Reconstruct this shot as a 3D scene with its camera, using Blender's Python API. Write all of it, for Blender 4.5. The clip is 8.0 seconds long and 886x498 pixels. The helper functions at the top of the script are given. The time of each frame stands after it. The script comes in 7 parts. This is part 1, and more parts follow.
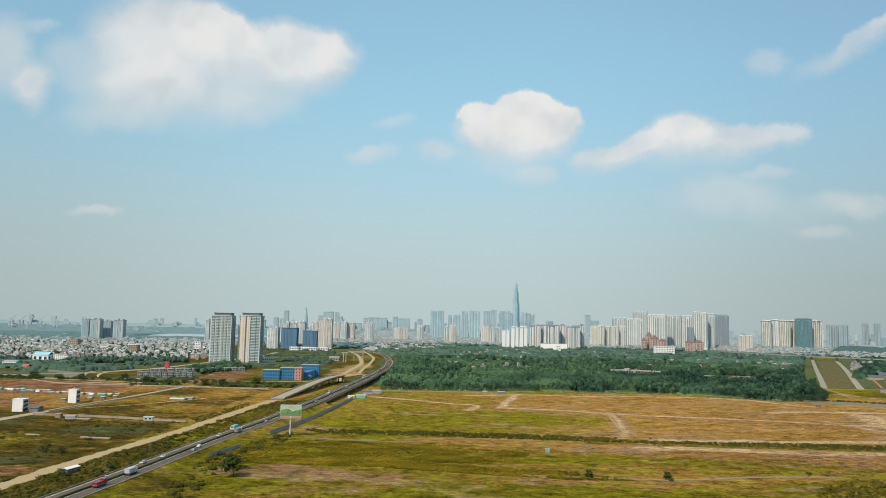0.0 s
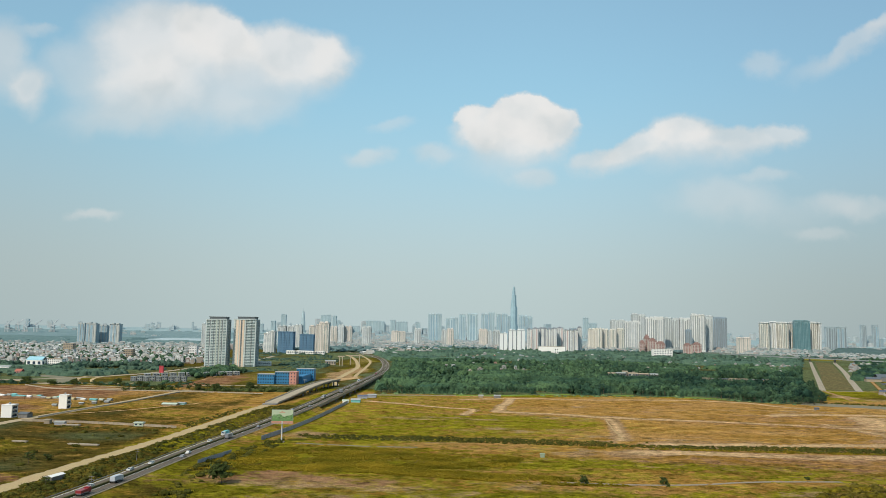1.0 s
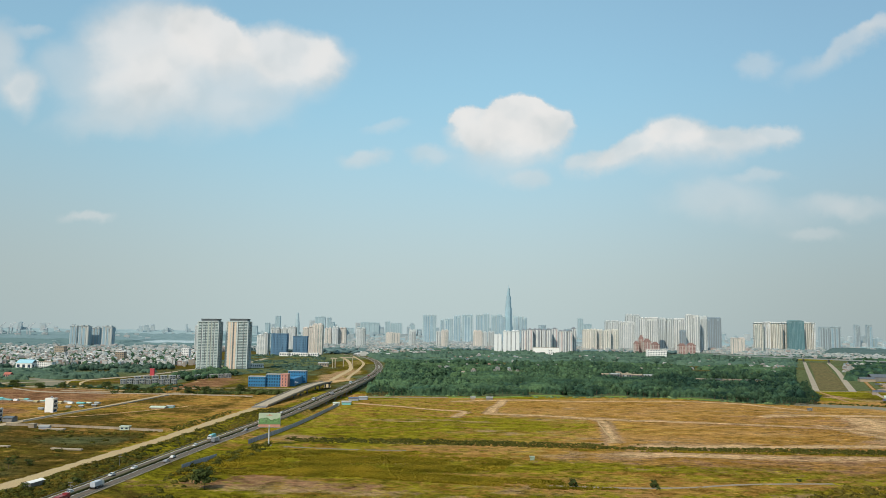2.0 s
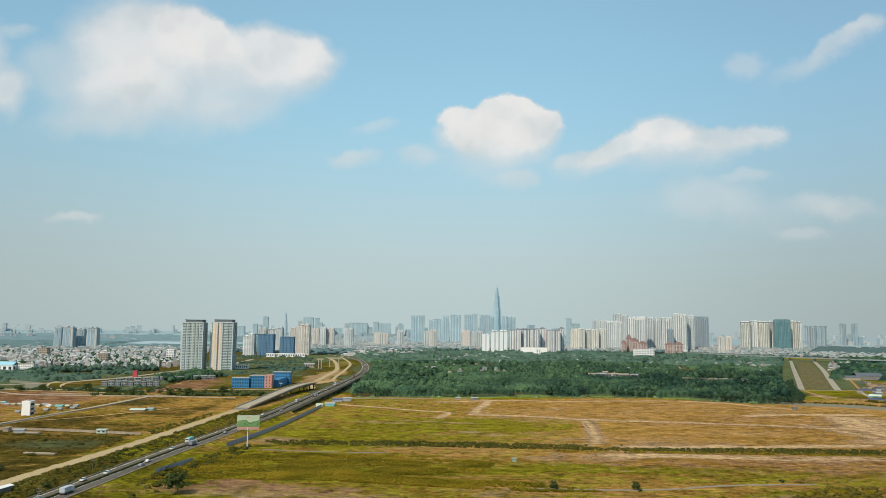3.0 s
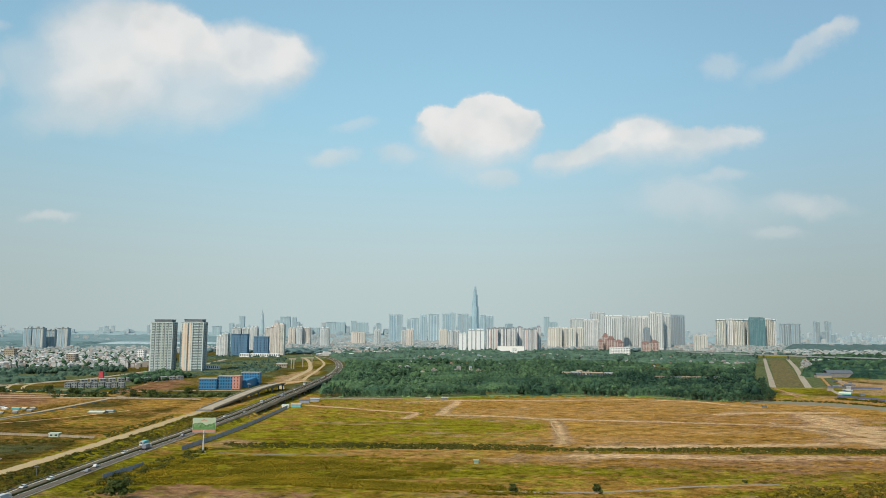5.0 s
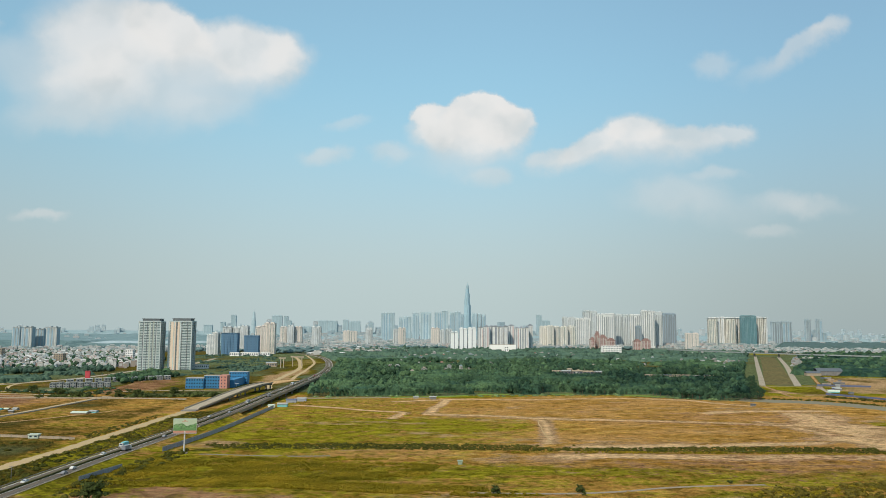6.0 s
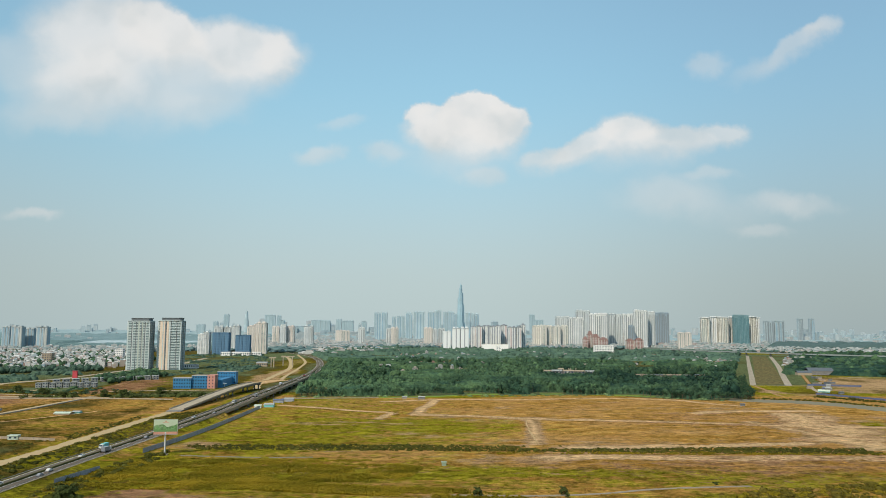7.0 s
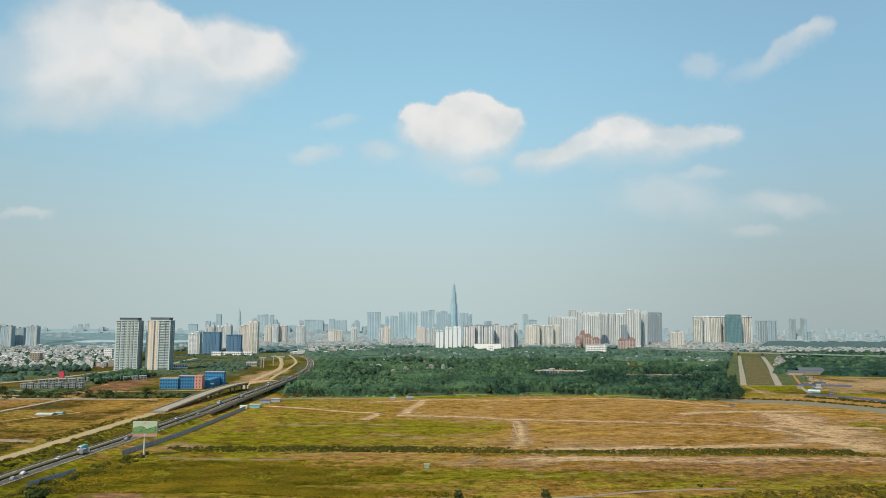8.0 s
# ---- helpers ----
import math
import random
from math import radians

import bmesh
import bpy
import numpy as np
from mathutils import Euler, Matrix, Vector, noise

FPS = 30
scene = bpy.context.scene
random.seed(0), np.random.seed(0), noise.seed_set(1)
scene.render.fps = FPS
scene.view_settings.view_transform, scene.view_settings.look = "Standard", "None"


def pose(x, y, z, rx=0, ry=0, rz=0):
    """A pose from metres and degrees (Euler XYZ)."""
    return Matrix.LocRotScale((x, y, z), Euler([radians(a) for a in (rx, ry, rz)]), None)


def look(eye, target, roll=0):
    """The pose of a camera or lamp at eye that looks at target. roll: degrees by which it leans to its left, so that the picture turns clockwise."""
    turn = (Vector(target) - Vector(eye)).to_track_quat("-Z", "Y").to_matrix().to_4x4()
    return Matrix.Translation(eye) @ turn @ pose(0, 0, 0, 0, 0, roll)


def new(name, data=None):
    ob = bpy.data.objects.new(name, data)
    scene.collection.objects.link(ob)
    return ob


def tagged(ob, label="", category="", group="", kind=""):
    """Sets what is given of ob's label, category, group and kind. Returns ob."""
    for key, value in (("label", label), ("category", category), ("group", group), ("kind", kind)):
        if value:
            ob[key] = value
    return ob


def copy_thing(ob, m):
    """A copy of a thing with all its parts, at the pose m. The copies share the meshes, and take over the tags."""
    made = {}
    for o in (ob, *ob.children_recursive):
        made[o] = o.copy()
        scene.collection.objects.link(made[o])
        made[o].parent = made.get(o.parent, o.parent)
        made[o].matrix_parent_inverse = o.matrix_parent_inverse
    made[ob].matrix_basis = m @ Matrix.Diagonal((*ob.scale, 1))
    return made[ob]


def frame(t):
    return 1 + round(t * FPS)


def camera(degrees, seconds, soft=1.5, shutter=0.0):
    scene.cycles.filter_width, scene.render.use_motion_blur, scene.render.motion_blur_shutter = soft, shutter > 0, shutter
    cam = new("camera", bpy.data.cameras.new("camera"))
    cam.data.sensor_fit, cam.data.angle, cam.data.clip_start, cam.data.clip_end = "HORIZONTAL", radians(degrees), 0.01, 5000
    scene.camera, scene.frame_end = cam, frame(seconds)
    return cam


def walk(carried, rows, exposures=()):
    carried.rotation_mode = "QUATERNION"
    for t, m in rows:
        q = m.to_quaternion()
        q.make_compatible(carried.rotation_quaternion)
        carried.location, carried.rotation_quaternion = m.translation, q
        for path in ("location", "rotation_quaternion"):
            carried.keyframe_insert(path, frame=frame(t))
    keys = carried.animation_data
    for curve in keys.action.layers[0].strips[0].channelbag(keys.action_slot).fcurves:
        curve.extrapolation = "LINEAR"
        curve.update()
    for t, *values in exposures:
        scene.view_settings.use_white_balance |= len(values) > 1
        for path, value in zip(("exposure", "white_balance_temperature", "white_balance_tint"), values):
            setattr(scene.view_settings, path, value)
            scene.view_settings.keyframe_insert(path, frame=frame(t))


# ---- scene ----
cam = camera(60.3, 8.0, 0.9)
PATH = [
    (0, (-1.145, -18.69, 72.663), (-1.156, -16.7, 72.866), 1.3),
    (0.5, (0.233, -15.423, 72.729), (0.225, -13.434, 72.936), 1.2),
    (1, (1.933, -12.403, 72.915), (1.927, -10.415, 73.126), 1.1),
    (2.5, (8.418, -4.227, 73.276), (8.437, -2.239, 73.491), 0.8),
    (3, (11.036, -1.29, 73.505), (11.071, 0.698, 73.72), 0.7),
    (3.5, (13.738, 1.329, 73.588), (13.787, 3.317, 73.802), 0.6),
    (4, (16.397, 3.792, 73.478), (16.459, 5.779, 73.692), 0.6),
    (4.5, (19.454, 6.366, 73.681), (19.528, 8.353, 73.894), 0.6),
    (5, (22.097, 8.825, 73.699), (22.185, 10.811, 73.912), 0.5),
    (6.5, (30.679, 16.117, 74.26), (30.792, 18.103, 74.468), 0.4),
    (7, (33.711, 18.549, 74.279), (33.832, 20.534, 74.487), 0.4),
    (7.5, (36.982, 21.042, 74.42), (37.111, 23.027, 74.628), 0.4),
    (8, (40.18, 23.745, 74.72), (40.316, 25.73, 74.927), 0.4),
]
walk(cam, [(t, look(eye, target, roll)) for t, eye, target, roll in PATH])

# ---- world, sun, light ----
SUN = Vector((-0.50, -0.72, 0.92)).normalized()
HAZE_LOW, HAZE_HIGH = (2.62, 3.20, 3.24), (1.84, 3.60, 4.08)
# clouds: centre, half width, height above and below, density, slope, softness of the edge
LEFT_CLOUD = [
    (-0.4, 0.392, 0.110, 0.070, 0.105, 0.84, 0.02, 0.75), (-0.321, 0.394, 0.066, 0.040, 0.065, 0.90, -0.33, 0.45), (-0.21, 0.37, 0.092, 0.045, 0.065, 0.86, -0.08, 0.5),
    (-0.16, 0.358, 0.034, 0.032, 0.03, 0.62, -0.08, 0.6), (-0.33, 0.333, 0.151, 0.063, 0.074, 0.62, 0.02, 0.8), (-0.43, 0.315, 0.105, 0.051, 0.058, 0.6, 0.02, 0.85),
    (-0.569, 0.321, 0.036, 0.037, 0.039, 0.72, 0.02, 0.7), (-0.56, 0.402, 0.034, 0.011, 0.013, 0.35, 0.02, 0.9), (-0.516, 0.357, 0.053, 0.039, 0.047, 0.38, 0.02, 0.95),
    (-0.461, 0.272, 0.09, 0.023, 0.026, 0.3, 0.02, 0.95), (-0.61, 0.367, 0.045, 0.055, 0.07, 0.6, 0.02, 0.8), (-0.26, 0.295, 0.09, 0.027, 0.031, 0.35, 0.02, 0.9),
]
SMALL_CLOUDS = [
    (-0.468, 0.144, 0.034, 0.009, 0.01, 0.5, 0.02, 0.85), (-0.105, 0.231, 0.038, 0.015, 0.018, 0.52, 0.02, 0.85), (-0.019, 0.233, 0.038, 0.013, 0.018, 0.46, 0.02, 0.85),
    (-0.072, 0.271, 0.034, 0.01, 0.012, 0.32, 0.02, 0.9), (0.111, 0.205, 0.036, 0.015, 0.018, 0.48, 0.02, 0.85),
]
HEAP_CLOUD = [
    (0.108, 0.283, 0.055, 0.041, 0.056, 0.97, 0.02, 0.17), (0.146, 0.277, 0.034, 0.033, 0.045, 0.9, 0.02, 0.26), (0.049, 0.276, 0.04, 0.028, 0.043, 0.92, 0.02, 0.24),
    (0.031, 0.293, 0.017, 0.012, 0.023, 0.75, 0.02, 0.55), (0.083, 0.259, 0.085, 0.031, 0.036, 0.85, 0.02, 0.55), (0.074, 0.228, 0.083, 0.015, 0.028, 0.3, 0.02, 0.95),
]
LONG_CLOUD = [
    (0.196, 0.233, 0.044, 0.015, 0.02, 0.62, 0.24, 0.7), (0.254, 0.251, 0.06, 0.02, 0.026, 0.78, 0.38, 0.55), (0.311, 0.266, 0.055, 0.029, 0.036, 0.86, 0.02, 0.5),
    (0.371, 0.258, 0.065, 0.02, 0.026, 0.74, -0.03, 0.6), (0.437, 0.273, 0.04, 0.014, 0.022, 0.68, 0.14, 0.55), (0.325, 0.242, 0.1, 0.016, 0.031, 0.42, 0.02, 0.9),
]
HIGH_WISPS = [
    (0.552, 0.396, 0.069, 0.019, 0.024, 0.5, 0.6, 0.75), (0.588, 0.422, 0.033, 0.014, 0.018, 0.42, 0.52, 0.7), (0.43, 0.366, 0.031, 0.016, 0.019, 0.38, 0.12, 0.85),
    (0.49, 0.36, 0.047, 0.018, 0.021, 0.22, 0.32, 0.95),
]
LOW_WISPS = [
    (0.365, 0.182, 0.088, 0.032, 0.037, 0.4, 0.02, 0.85), (0.425, 0.214, 0.046, 0.01, 0.012, 0.36, 0.1, 0.85), (0.514, 0.183, 0.046, 0.019, 0.023, 0.3, 0.02, 0.9),
    (0.552, 0.173, 0.069, 0.02, 0.02, 0.36, -0.08, 0.85), (0.491, 0.135, 0.047, 0.012, 0.014, 0.34, 0.01, 0.85), (0.441, 0.164, 0.084, 0.031, 0.03, 0.18, 0.02, 0.95),
]


def wire(tree, kind, op=None, **inputs):
    """A shader node whose numbered inputs are values or other sockets."""
    n = tree.nodes.new(kind)
    if op:
        n.operation = op
    for key, value in inputs.items():
        slot = n.inputs[int(key[1:])]
        if isinstance(value, bpy.types.NodeSocket):
            tree.links.new(value, slot)
        else:
            slot.default_value = value
    return n


def calc(tree, op, a, b=0.0, c=0.0):
    return wire(tree, "ShaderNodeMath", op, i0=a, i1=b, i2=c).outputs[0]


def blend(tree, fac, a, b, mode="MIX"):
    n = tree.nodes.new("ShaderNodeMix")
    n.data_type, n.blend_type = "RGBA", mode
    for slot, value in ((n.inputs[0], fac), (n.inputs[6], a), (n.inputs[7], b)):
        if isinstance(value, bpy.types.NodeSocket):
            tree.links.new(value, slot)
        else:
            slot.default_value = (*value, 1) if isinstance(value, tuple) and len(value) == 3 else value
    return n.outputs[2]


def span(tree, value, lo, hi, a=0.0, b=1.0, smooth=True):
    n = wire(tree, "ShaderNodeMapRange", None, i0=value, i1=lo, i2=hi, i3=a, i4=b)
    n.interpolation_type = "SMOOTHSTEP" if smooth else "LINEAR"
    return n.outputs[0]


def noise_at(tree, vector, scale, detail=4.0, rough=0.55):
    n = wire(tree, "ShaderNodeTexNoise", None, i0=vector)
    n.inputs["Scale"].default_value, n.inputs["Detail"].default_value, n.inputs["Roughness"].default_value = scale, detail, rough
    return n.outputs[0]


def make_world():
    world = bpy.data.worlds.new("hazy_sky")
    world.use_nodes = True
    scene.world = world
    tree = world.node_tree
    tree.nodes.clear()
    way = tree.nodes.new("ShaderNodeTexCoord").outputs["Generated"]
    sky = tree.nodes.new("ShaderNodeTexSky")
    sky.sky_type, sky.sun_disc = "NISHITA", False
    sky.sun_elevation = math.asin(SUN.z)
    sky.sun_rotation = math.atan2(SUN.x, SUN.y)
    sky.altitude, sky.air_density, sky.dust_density, sky.ozone_density = 50, 1.0, 1.2, 1.5
    axes = wire(tree, "ShaderNodeSeparateXYZ", None, i0=way)
    x, y, z = axes.outputs
    ahead = calc(tree, "MAXIMUM", y, 0.05)
    u, v = calc(tree, "DIVIDE", x, ahead), calc(tree, "DIVIDE", z, ahead)
    plane = wire(tree, "ShaderNodeCombineXYZ", None, i0=u, i1=v, i2=0.0).outputs[0]
    # thick summer air, palest over the horizon
    thick = span(tree, z, 0.0, 0.46, 0.97, 0.46)
    veil = blend(tree, span(tree, z, 0.05, 0.33), HAZE_LOW, HAZE_HIGH)
    away = calc(tree, "MULTIPLY", span(tree, u, 0.05, 0.65, 1.0, 0.74), span(tree, u, -0.65, -0.08, 0.84, 1.0))
    veil = blend(tree, 1.0, veil, wire(tree, "ShaderNodeCombineXYZ", None, i0=away, i1=away, i2=away).outputs[0], "MULTIPLY")
    colour = blend(tree, thick, sky.outputs[0], veil)
    # cloud heaps: ovals with firm tops and dissolving bases, frayed by turbulent air
    def fray(scale, detail, amount):
        n = wire(tree, "ShaderNodeTexNoise", None, i0=plane)
        n.inputs["Scale"].default_value, n.inputs["Detail"].default_value, n.inputs["Roughness"].default_value = scale, detail, 0.55
        centred = wire(tree, "ShaderNodeVectorMath", "SUBTRACT", i0=n.outputs["Color"], i1=(0.5, 0.5, 0.5)).outputs[0]
        return wire(tree, "ShaderNodeVectorMath", "MULTIPLY", i0=centred, i1=(amount, amount * 0.75, 0.0)).outputs[0]

    bent = wire(tree, "ShaderNodeVectorMath", "ADD", i0=wire(tree, "ShaderNodeVectorMath", "ADD", i0=plane, i1=fray(9.0, 2.0, 0.055)).outputs[0], i1=fray(32.0, 5.0, 0.034)).outputs[0]
    bu, bv, bw = wire(tree, "ShaderNodeSeparateXYZ", None, i0=bent).outputs
    clear = calc(tree, "ADD", 1.0)
    for cu, cv, ru, up_, down, weight, slope, soft in LEFT_CLOUD + SMALL_CLOUDS + HEAP_CLOUD + LONG_CLOUD + HIGH_WISPS + LOW_WISPS:
        du = calc(tree, "SUBTRACT", bu, cu)
        dv = calc(tree, "MULTIPLY_ADD", du, -slope, calc(tree, "SUBTRACT", bv, cv))
        low = span(tree, dv, -0.7 * down, 0.2 * up_, max(0.0, 0.92 - soft), 0.0)
        dv = calc(tree, "MAXIMUM", calc(tree, "MULTIPLY", dv, 1 / up_), calc(tree, "MULTIPLY", dv, -0.87 / down))
        d = calc(tree, "SQRT", calc(tree, "MULTIPLY_ADD", calc(tree, "MULTIPLY", du, du), 1 / ru ** 2, calc(tree, "MULTIPLY", dv, dv)))
        clear = calc(tree, "MULTIPLY", clear, span(tree, d, calc(tree, "SUBTRACT", 1.12 - soft, low), 1.12, 1 - weight, 1.0))
    front = span(tree, y, 0.1, 0.3)
    thick_cloud = calc(tree, "SUBTRACT", 1.0, clear)
    cover = calc(tree, "MULTIPLY", calc(tree, "MULTIPLY", thick_cloud, 0.93), front)
    above = wire(tree, "ShaderNodeVectorMath", "ADD", i0=bent, i1=(-0.010, 0.030, 0.0)).outputs[0]
    relief = span(tree, calc(tree, "SUBTRACT", noise_at(tree, bent, 10.0, 3.0, 0.45), noise_at(tree, above, 10.0, 3.0, 0.45)), -0.30, 0.12)
    relief = calc(tree, "MULTIPLY", relief, span(tree, thick_cloud, 0.5, 0.97, 0.45, 1.0))
    white = blend(tree, relief, (3.45, 3.62, 3.62), (4.72, 4.58, 4.42))
    # soft scattered cloud over the rest of the sky
    up = calc(tree, "MAXIMUM", z, 0.08)
    dome = wire(tree, "ShaderNodeCombineXYZ", None, i0=calc(tree, "DIVIDE", x, up), i1=calc(tree, "DIVIDE", y, up), i2=0.0).outputs[0]
    rest = calc(tree, "MULTIPLY", span(tree, noise_at(tree, dome, 0.9, 5.0), 0.52, 0.75, 0.0, 0.7), calc(tree, "SUBTRACT", 1.0, front))
    cover = calc(tree, "MAXIMUM", cover, rest)
    colour = blend(tree, cover, colour, white)
    back = wire(tree, "ShaderNodeBackground", None, i0=colour, i1=0.1)
    out = tree.nodes.new("ShaderNodeOutputWorld")
    tree.links.new(back.outputs[0], out.inputs[0])


make_world()
sun_data = bpy.data.lights.new("sun", "SUN")
sun_data.energy, sun_data.angle, sun_data.color = 2.2, radians(0.6), (1.0, 0.90, 0.74)
sun = new("sun", sun_data)
sun.matrix_world = look(SUN * 500, (0, 0, 0))
scene.view_settings.exposure = 0.85


# ---- materials ----
def shaded(name, rough=0.7, metal=0.0):
    m = bpy.data.materials.new(name)
    m.use_nodes = True
    tree = m.node_tree
    b = tree.nodes["Principled BSDF"]
    b.inputs["Roughness"].default_value, b.inputs["Metallic"].default_value = rough, metal
    b.inputs["Specular IOR Level"].default_value = 0.3
    return m, tree, b


def place_of(tree):
    return tree.nodes.new("ShaderNodeNewGeometry").outputs["Position"]


def ease(c, k):
    return tuple(min(1.0, v * k) for v in c)


def surface(name, colour, rough=0.75, vary=0.18, fine=1.2, broad=0.06, metal=0.0, bump=0.3, stain=None, per_piece=0.06):
    """A plain material: grain, broad weathering, a little difference from piece to piece, fine relief."""
    m, tree, b = shaded(name, rough, metal)
    if rough >= 0.8:
        b.inputs["Specular IOR Level"].default_value = 0.06
    at = place_of(tree)
    grain = noise_at(tree, at, fine, 6.0, 0.6)
    patch = noise_at(tree, at, broad, 3.0)
    c = blend(tree, span(tree, grain, 0.3, 0.7), ease(colour, 1 - vary), ease(colour, 1 + vary))
    c = blend(tree, span(tree, patch, 0.45, 0.7, 0.0, 0.5), c, stain or ease(colour, 1 - 1.6 * vary))
    rnd = tree.nodes.new("ShaderNodeObjectInfo").outputs["Random"]
    c = blend(tree, 1.0, c, wire(tree, "ShaderNodeCombineXYZ", None, **{k: span(tree, rnd, 0, 1, 1 - per_piece, 1 + per_piece, False) for k in ("i0", "i1", "i2")}).outputs[0], "MULTIPLY")
    tree.links.new(c, b.inputs["Base Color"])
    n = wire(tree, "ShaderNodeBump", None, i0=bump, i1=0.1)
    tree.links.new(grain, n.inputs["Height"])
    tree.links.new(n.outputs[0], b.inputs["Normal"])
    return m


def storeys(name, wall, glass, floor=3.3, bay=3.6, share=0.5, sill=0.45, rough=0.6):
    """Rows of windows too small to build: a facade seen from kilometres away."""
    m, tree, b = shaded(name, rough)
    at = place_of(tree)
    x, y, z = wire(tree, "ShaderNodeSeparateXYZ", None, i0=at).outputs
    row = calc(tree, "LESS_THAN", calc(tree, "FRACT", calc(tree, "DIVIDE", z, floor)), sill)
    col = calc(tree, "LESS_THAN", calc(tree, "FRACT", calc(tree, "DIVIDE", calc(tree, "ADD", x, y), bay)), share)
    both = calc(tree, "MULTIPLY", row, col)
    patch = noise_at(tree, at, 0.03, 4.0)
    w = blend(tree, span(tree, patch, 0.35, 0.7), ease(wall, 0.88), ease(wall, 1.08))
    rnd = tree.nodes.new("ShaderNodeObjectInfo").outputs["Random"]
    w = blend(tree, span(tree, rnd, 0, 1, 0.0, 0.22, False), w, ease(wall, 0.72))
    c = blend(tree, both, w, glass)
    tree.links.new(c, b.inputs["Base Color"])
    return m


def foliage(name, dark, light, other, thin=0.0, vary=1.0):
    m, tree, b = shaded(name, 0.85)
    b.inputs["Specular IOR Level"].default_value = 0.1
    geo = tree.nodes.new("ShaderNodeNewGeometry")
    a = tree.nodes.new("ShaderNodeAttribute")
    a.attribute_name = "tint"
    isle = geo.outputs["Random Per Island"]
    patch = noise_at(tree, geo.outputs["Position"], 0.035, 3.0)
    c = blend(tree, a.outputs["Fac"], dark, light)
    c = blend(tree, span(tree, patch, 0.48, 0.72, 0.0, 0.75), c, other)
    grain = span(tree, noise_at(tree, geo.outputs["Position"], 0.55, 4.0, 0.65), 0.3, 0.7, 1 - 0.38 * vary, 1 + 0.38 * vary)
    k = calc(tree, "MULTIPLY", span(tree, isle, 0, 1, 1 - 0.24 * vary, 1 + 0.26 * vary, False), grain)
    c = blend(tree, 1.0, c, wire(tree, "ShaderNodeCombineXYZ", None, i0=k, i1=k, i2=k).outputs[0], "MULTIPLY")
    tree.links.new(c, b.inputs["Base Color"])
    if thin:
        let_through(m, c, thin)
    return m


def let_through(m, colour, share):
    """Blades and leaves pass on part of the light that falls on their far side."""
    tree = m.node_tree
    thin = tree.nodes.new("ShaderNodeBsdfTranslucent")
    tree.links.new(colour, thin.inputs[0])
    mix = tree.nodes.new("ShaderNodeMixShader")
    mix.inputs[0].default_value = share
    tree.links.new(tree.nodes["Principled BSDF"].outputs[0], mix.inputs[1])
    tree.links.new(thin.outputs[0], mix.inputs[2])
    tree.links.new(mix.outputs[0], tree.nodes["Material Output"].inputs[0])


def many_colours(name, stops, rough=0.8, dim=1.0):
    """One colour for each separate piece of a joined mesh, drawn from the stops."""
    m, tree, b = shaded(name, rough)
    geo = tree.nodes.new("ShaderNodeNewGeometry")
    ramp = tree.nodes.new("ShaderNodeValToRGB")
    ramp.color_ramp.interpolation = "CONSTANT"
    while len(ramp.color_ramp.elements) < len(stops):
        ramp.color_ramp.elements.new(0.5)
    for k, (e, (at, c)) in enumerate(zip(ramp.color_ramp.elements, stops)):
        e.position, e.color = at, (*ease(c, dim), 1)
    tree.links.new(geo.outputs["Random Per Island"], ramp.inputs[0])
    grime = noise_at(tree, geo.outputs["Position"], 0.25, 5.0)
    c = blend(tree, span(tree, grime, 0.4, 0.75, 0.0, 0.35), ramp.outputs[0], (0.30, 0.29, 0.26))
    tree.links.new(c, b.inputs["Base Color"])
    return m


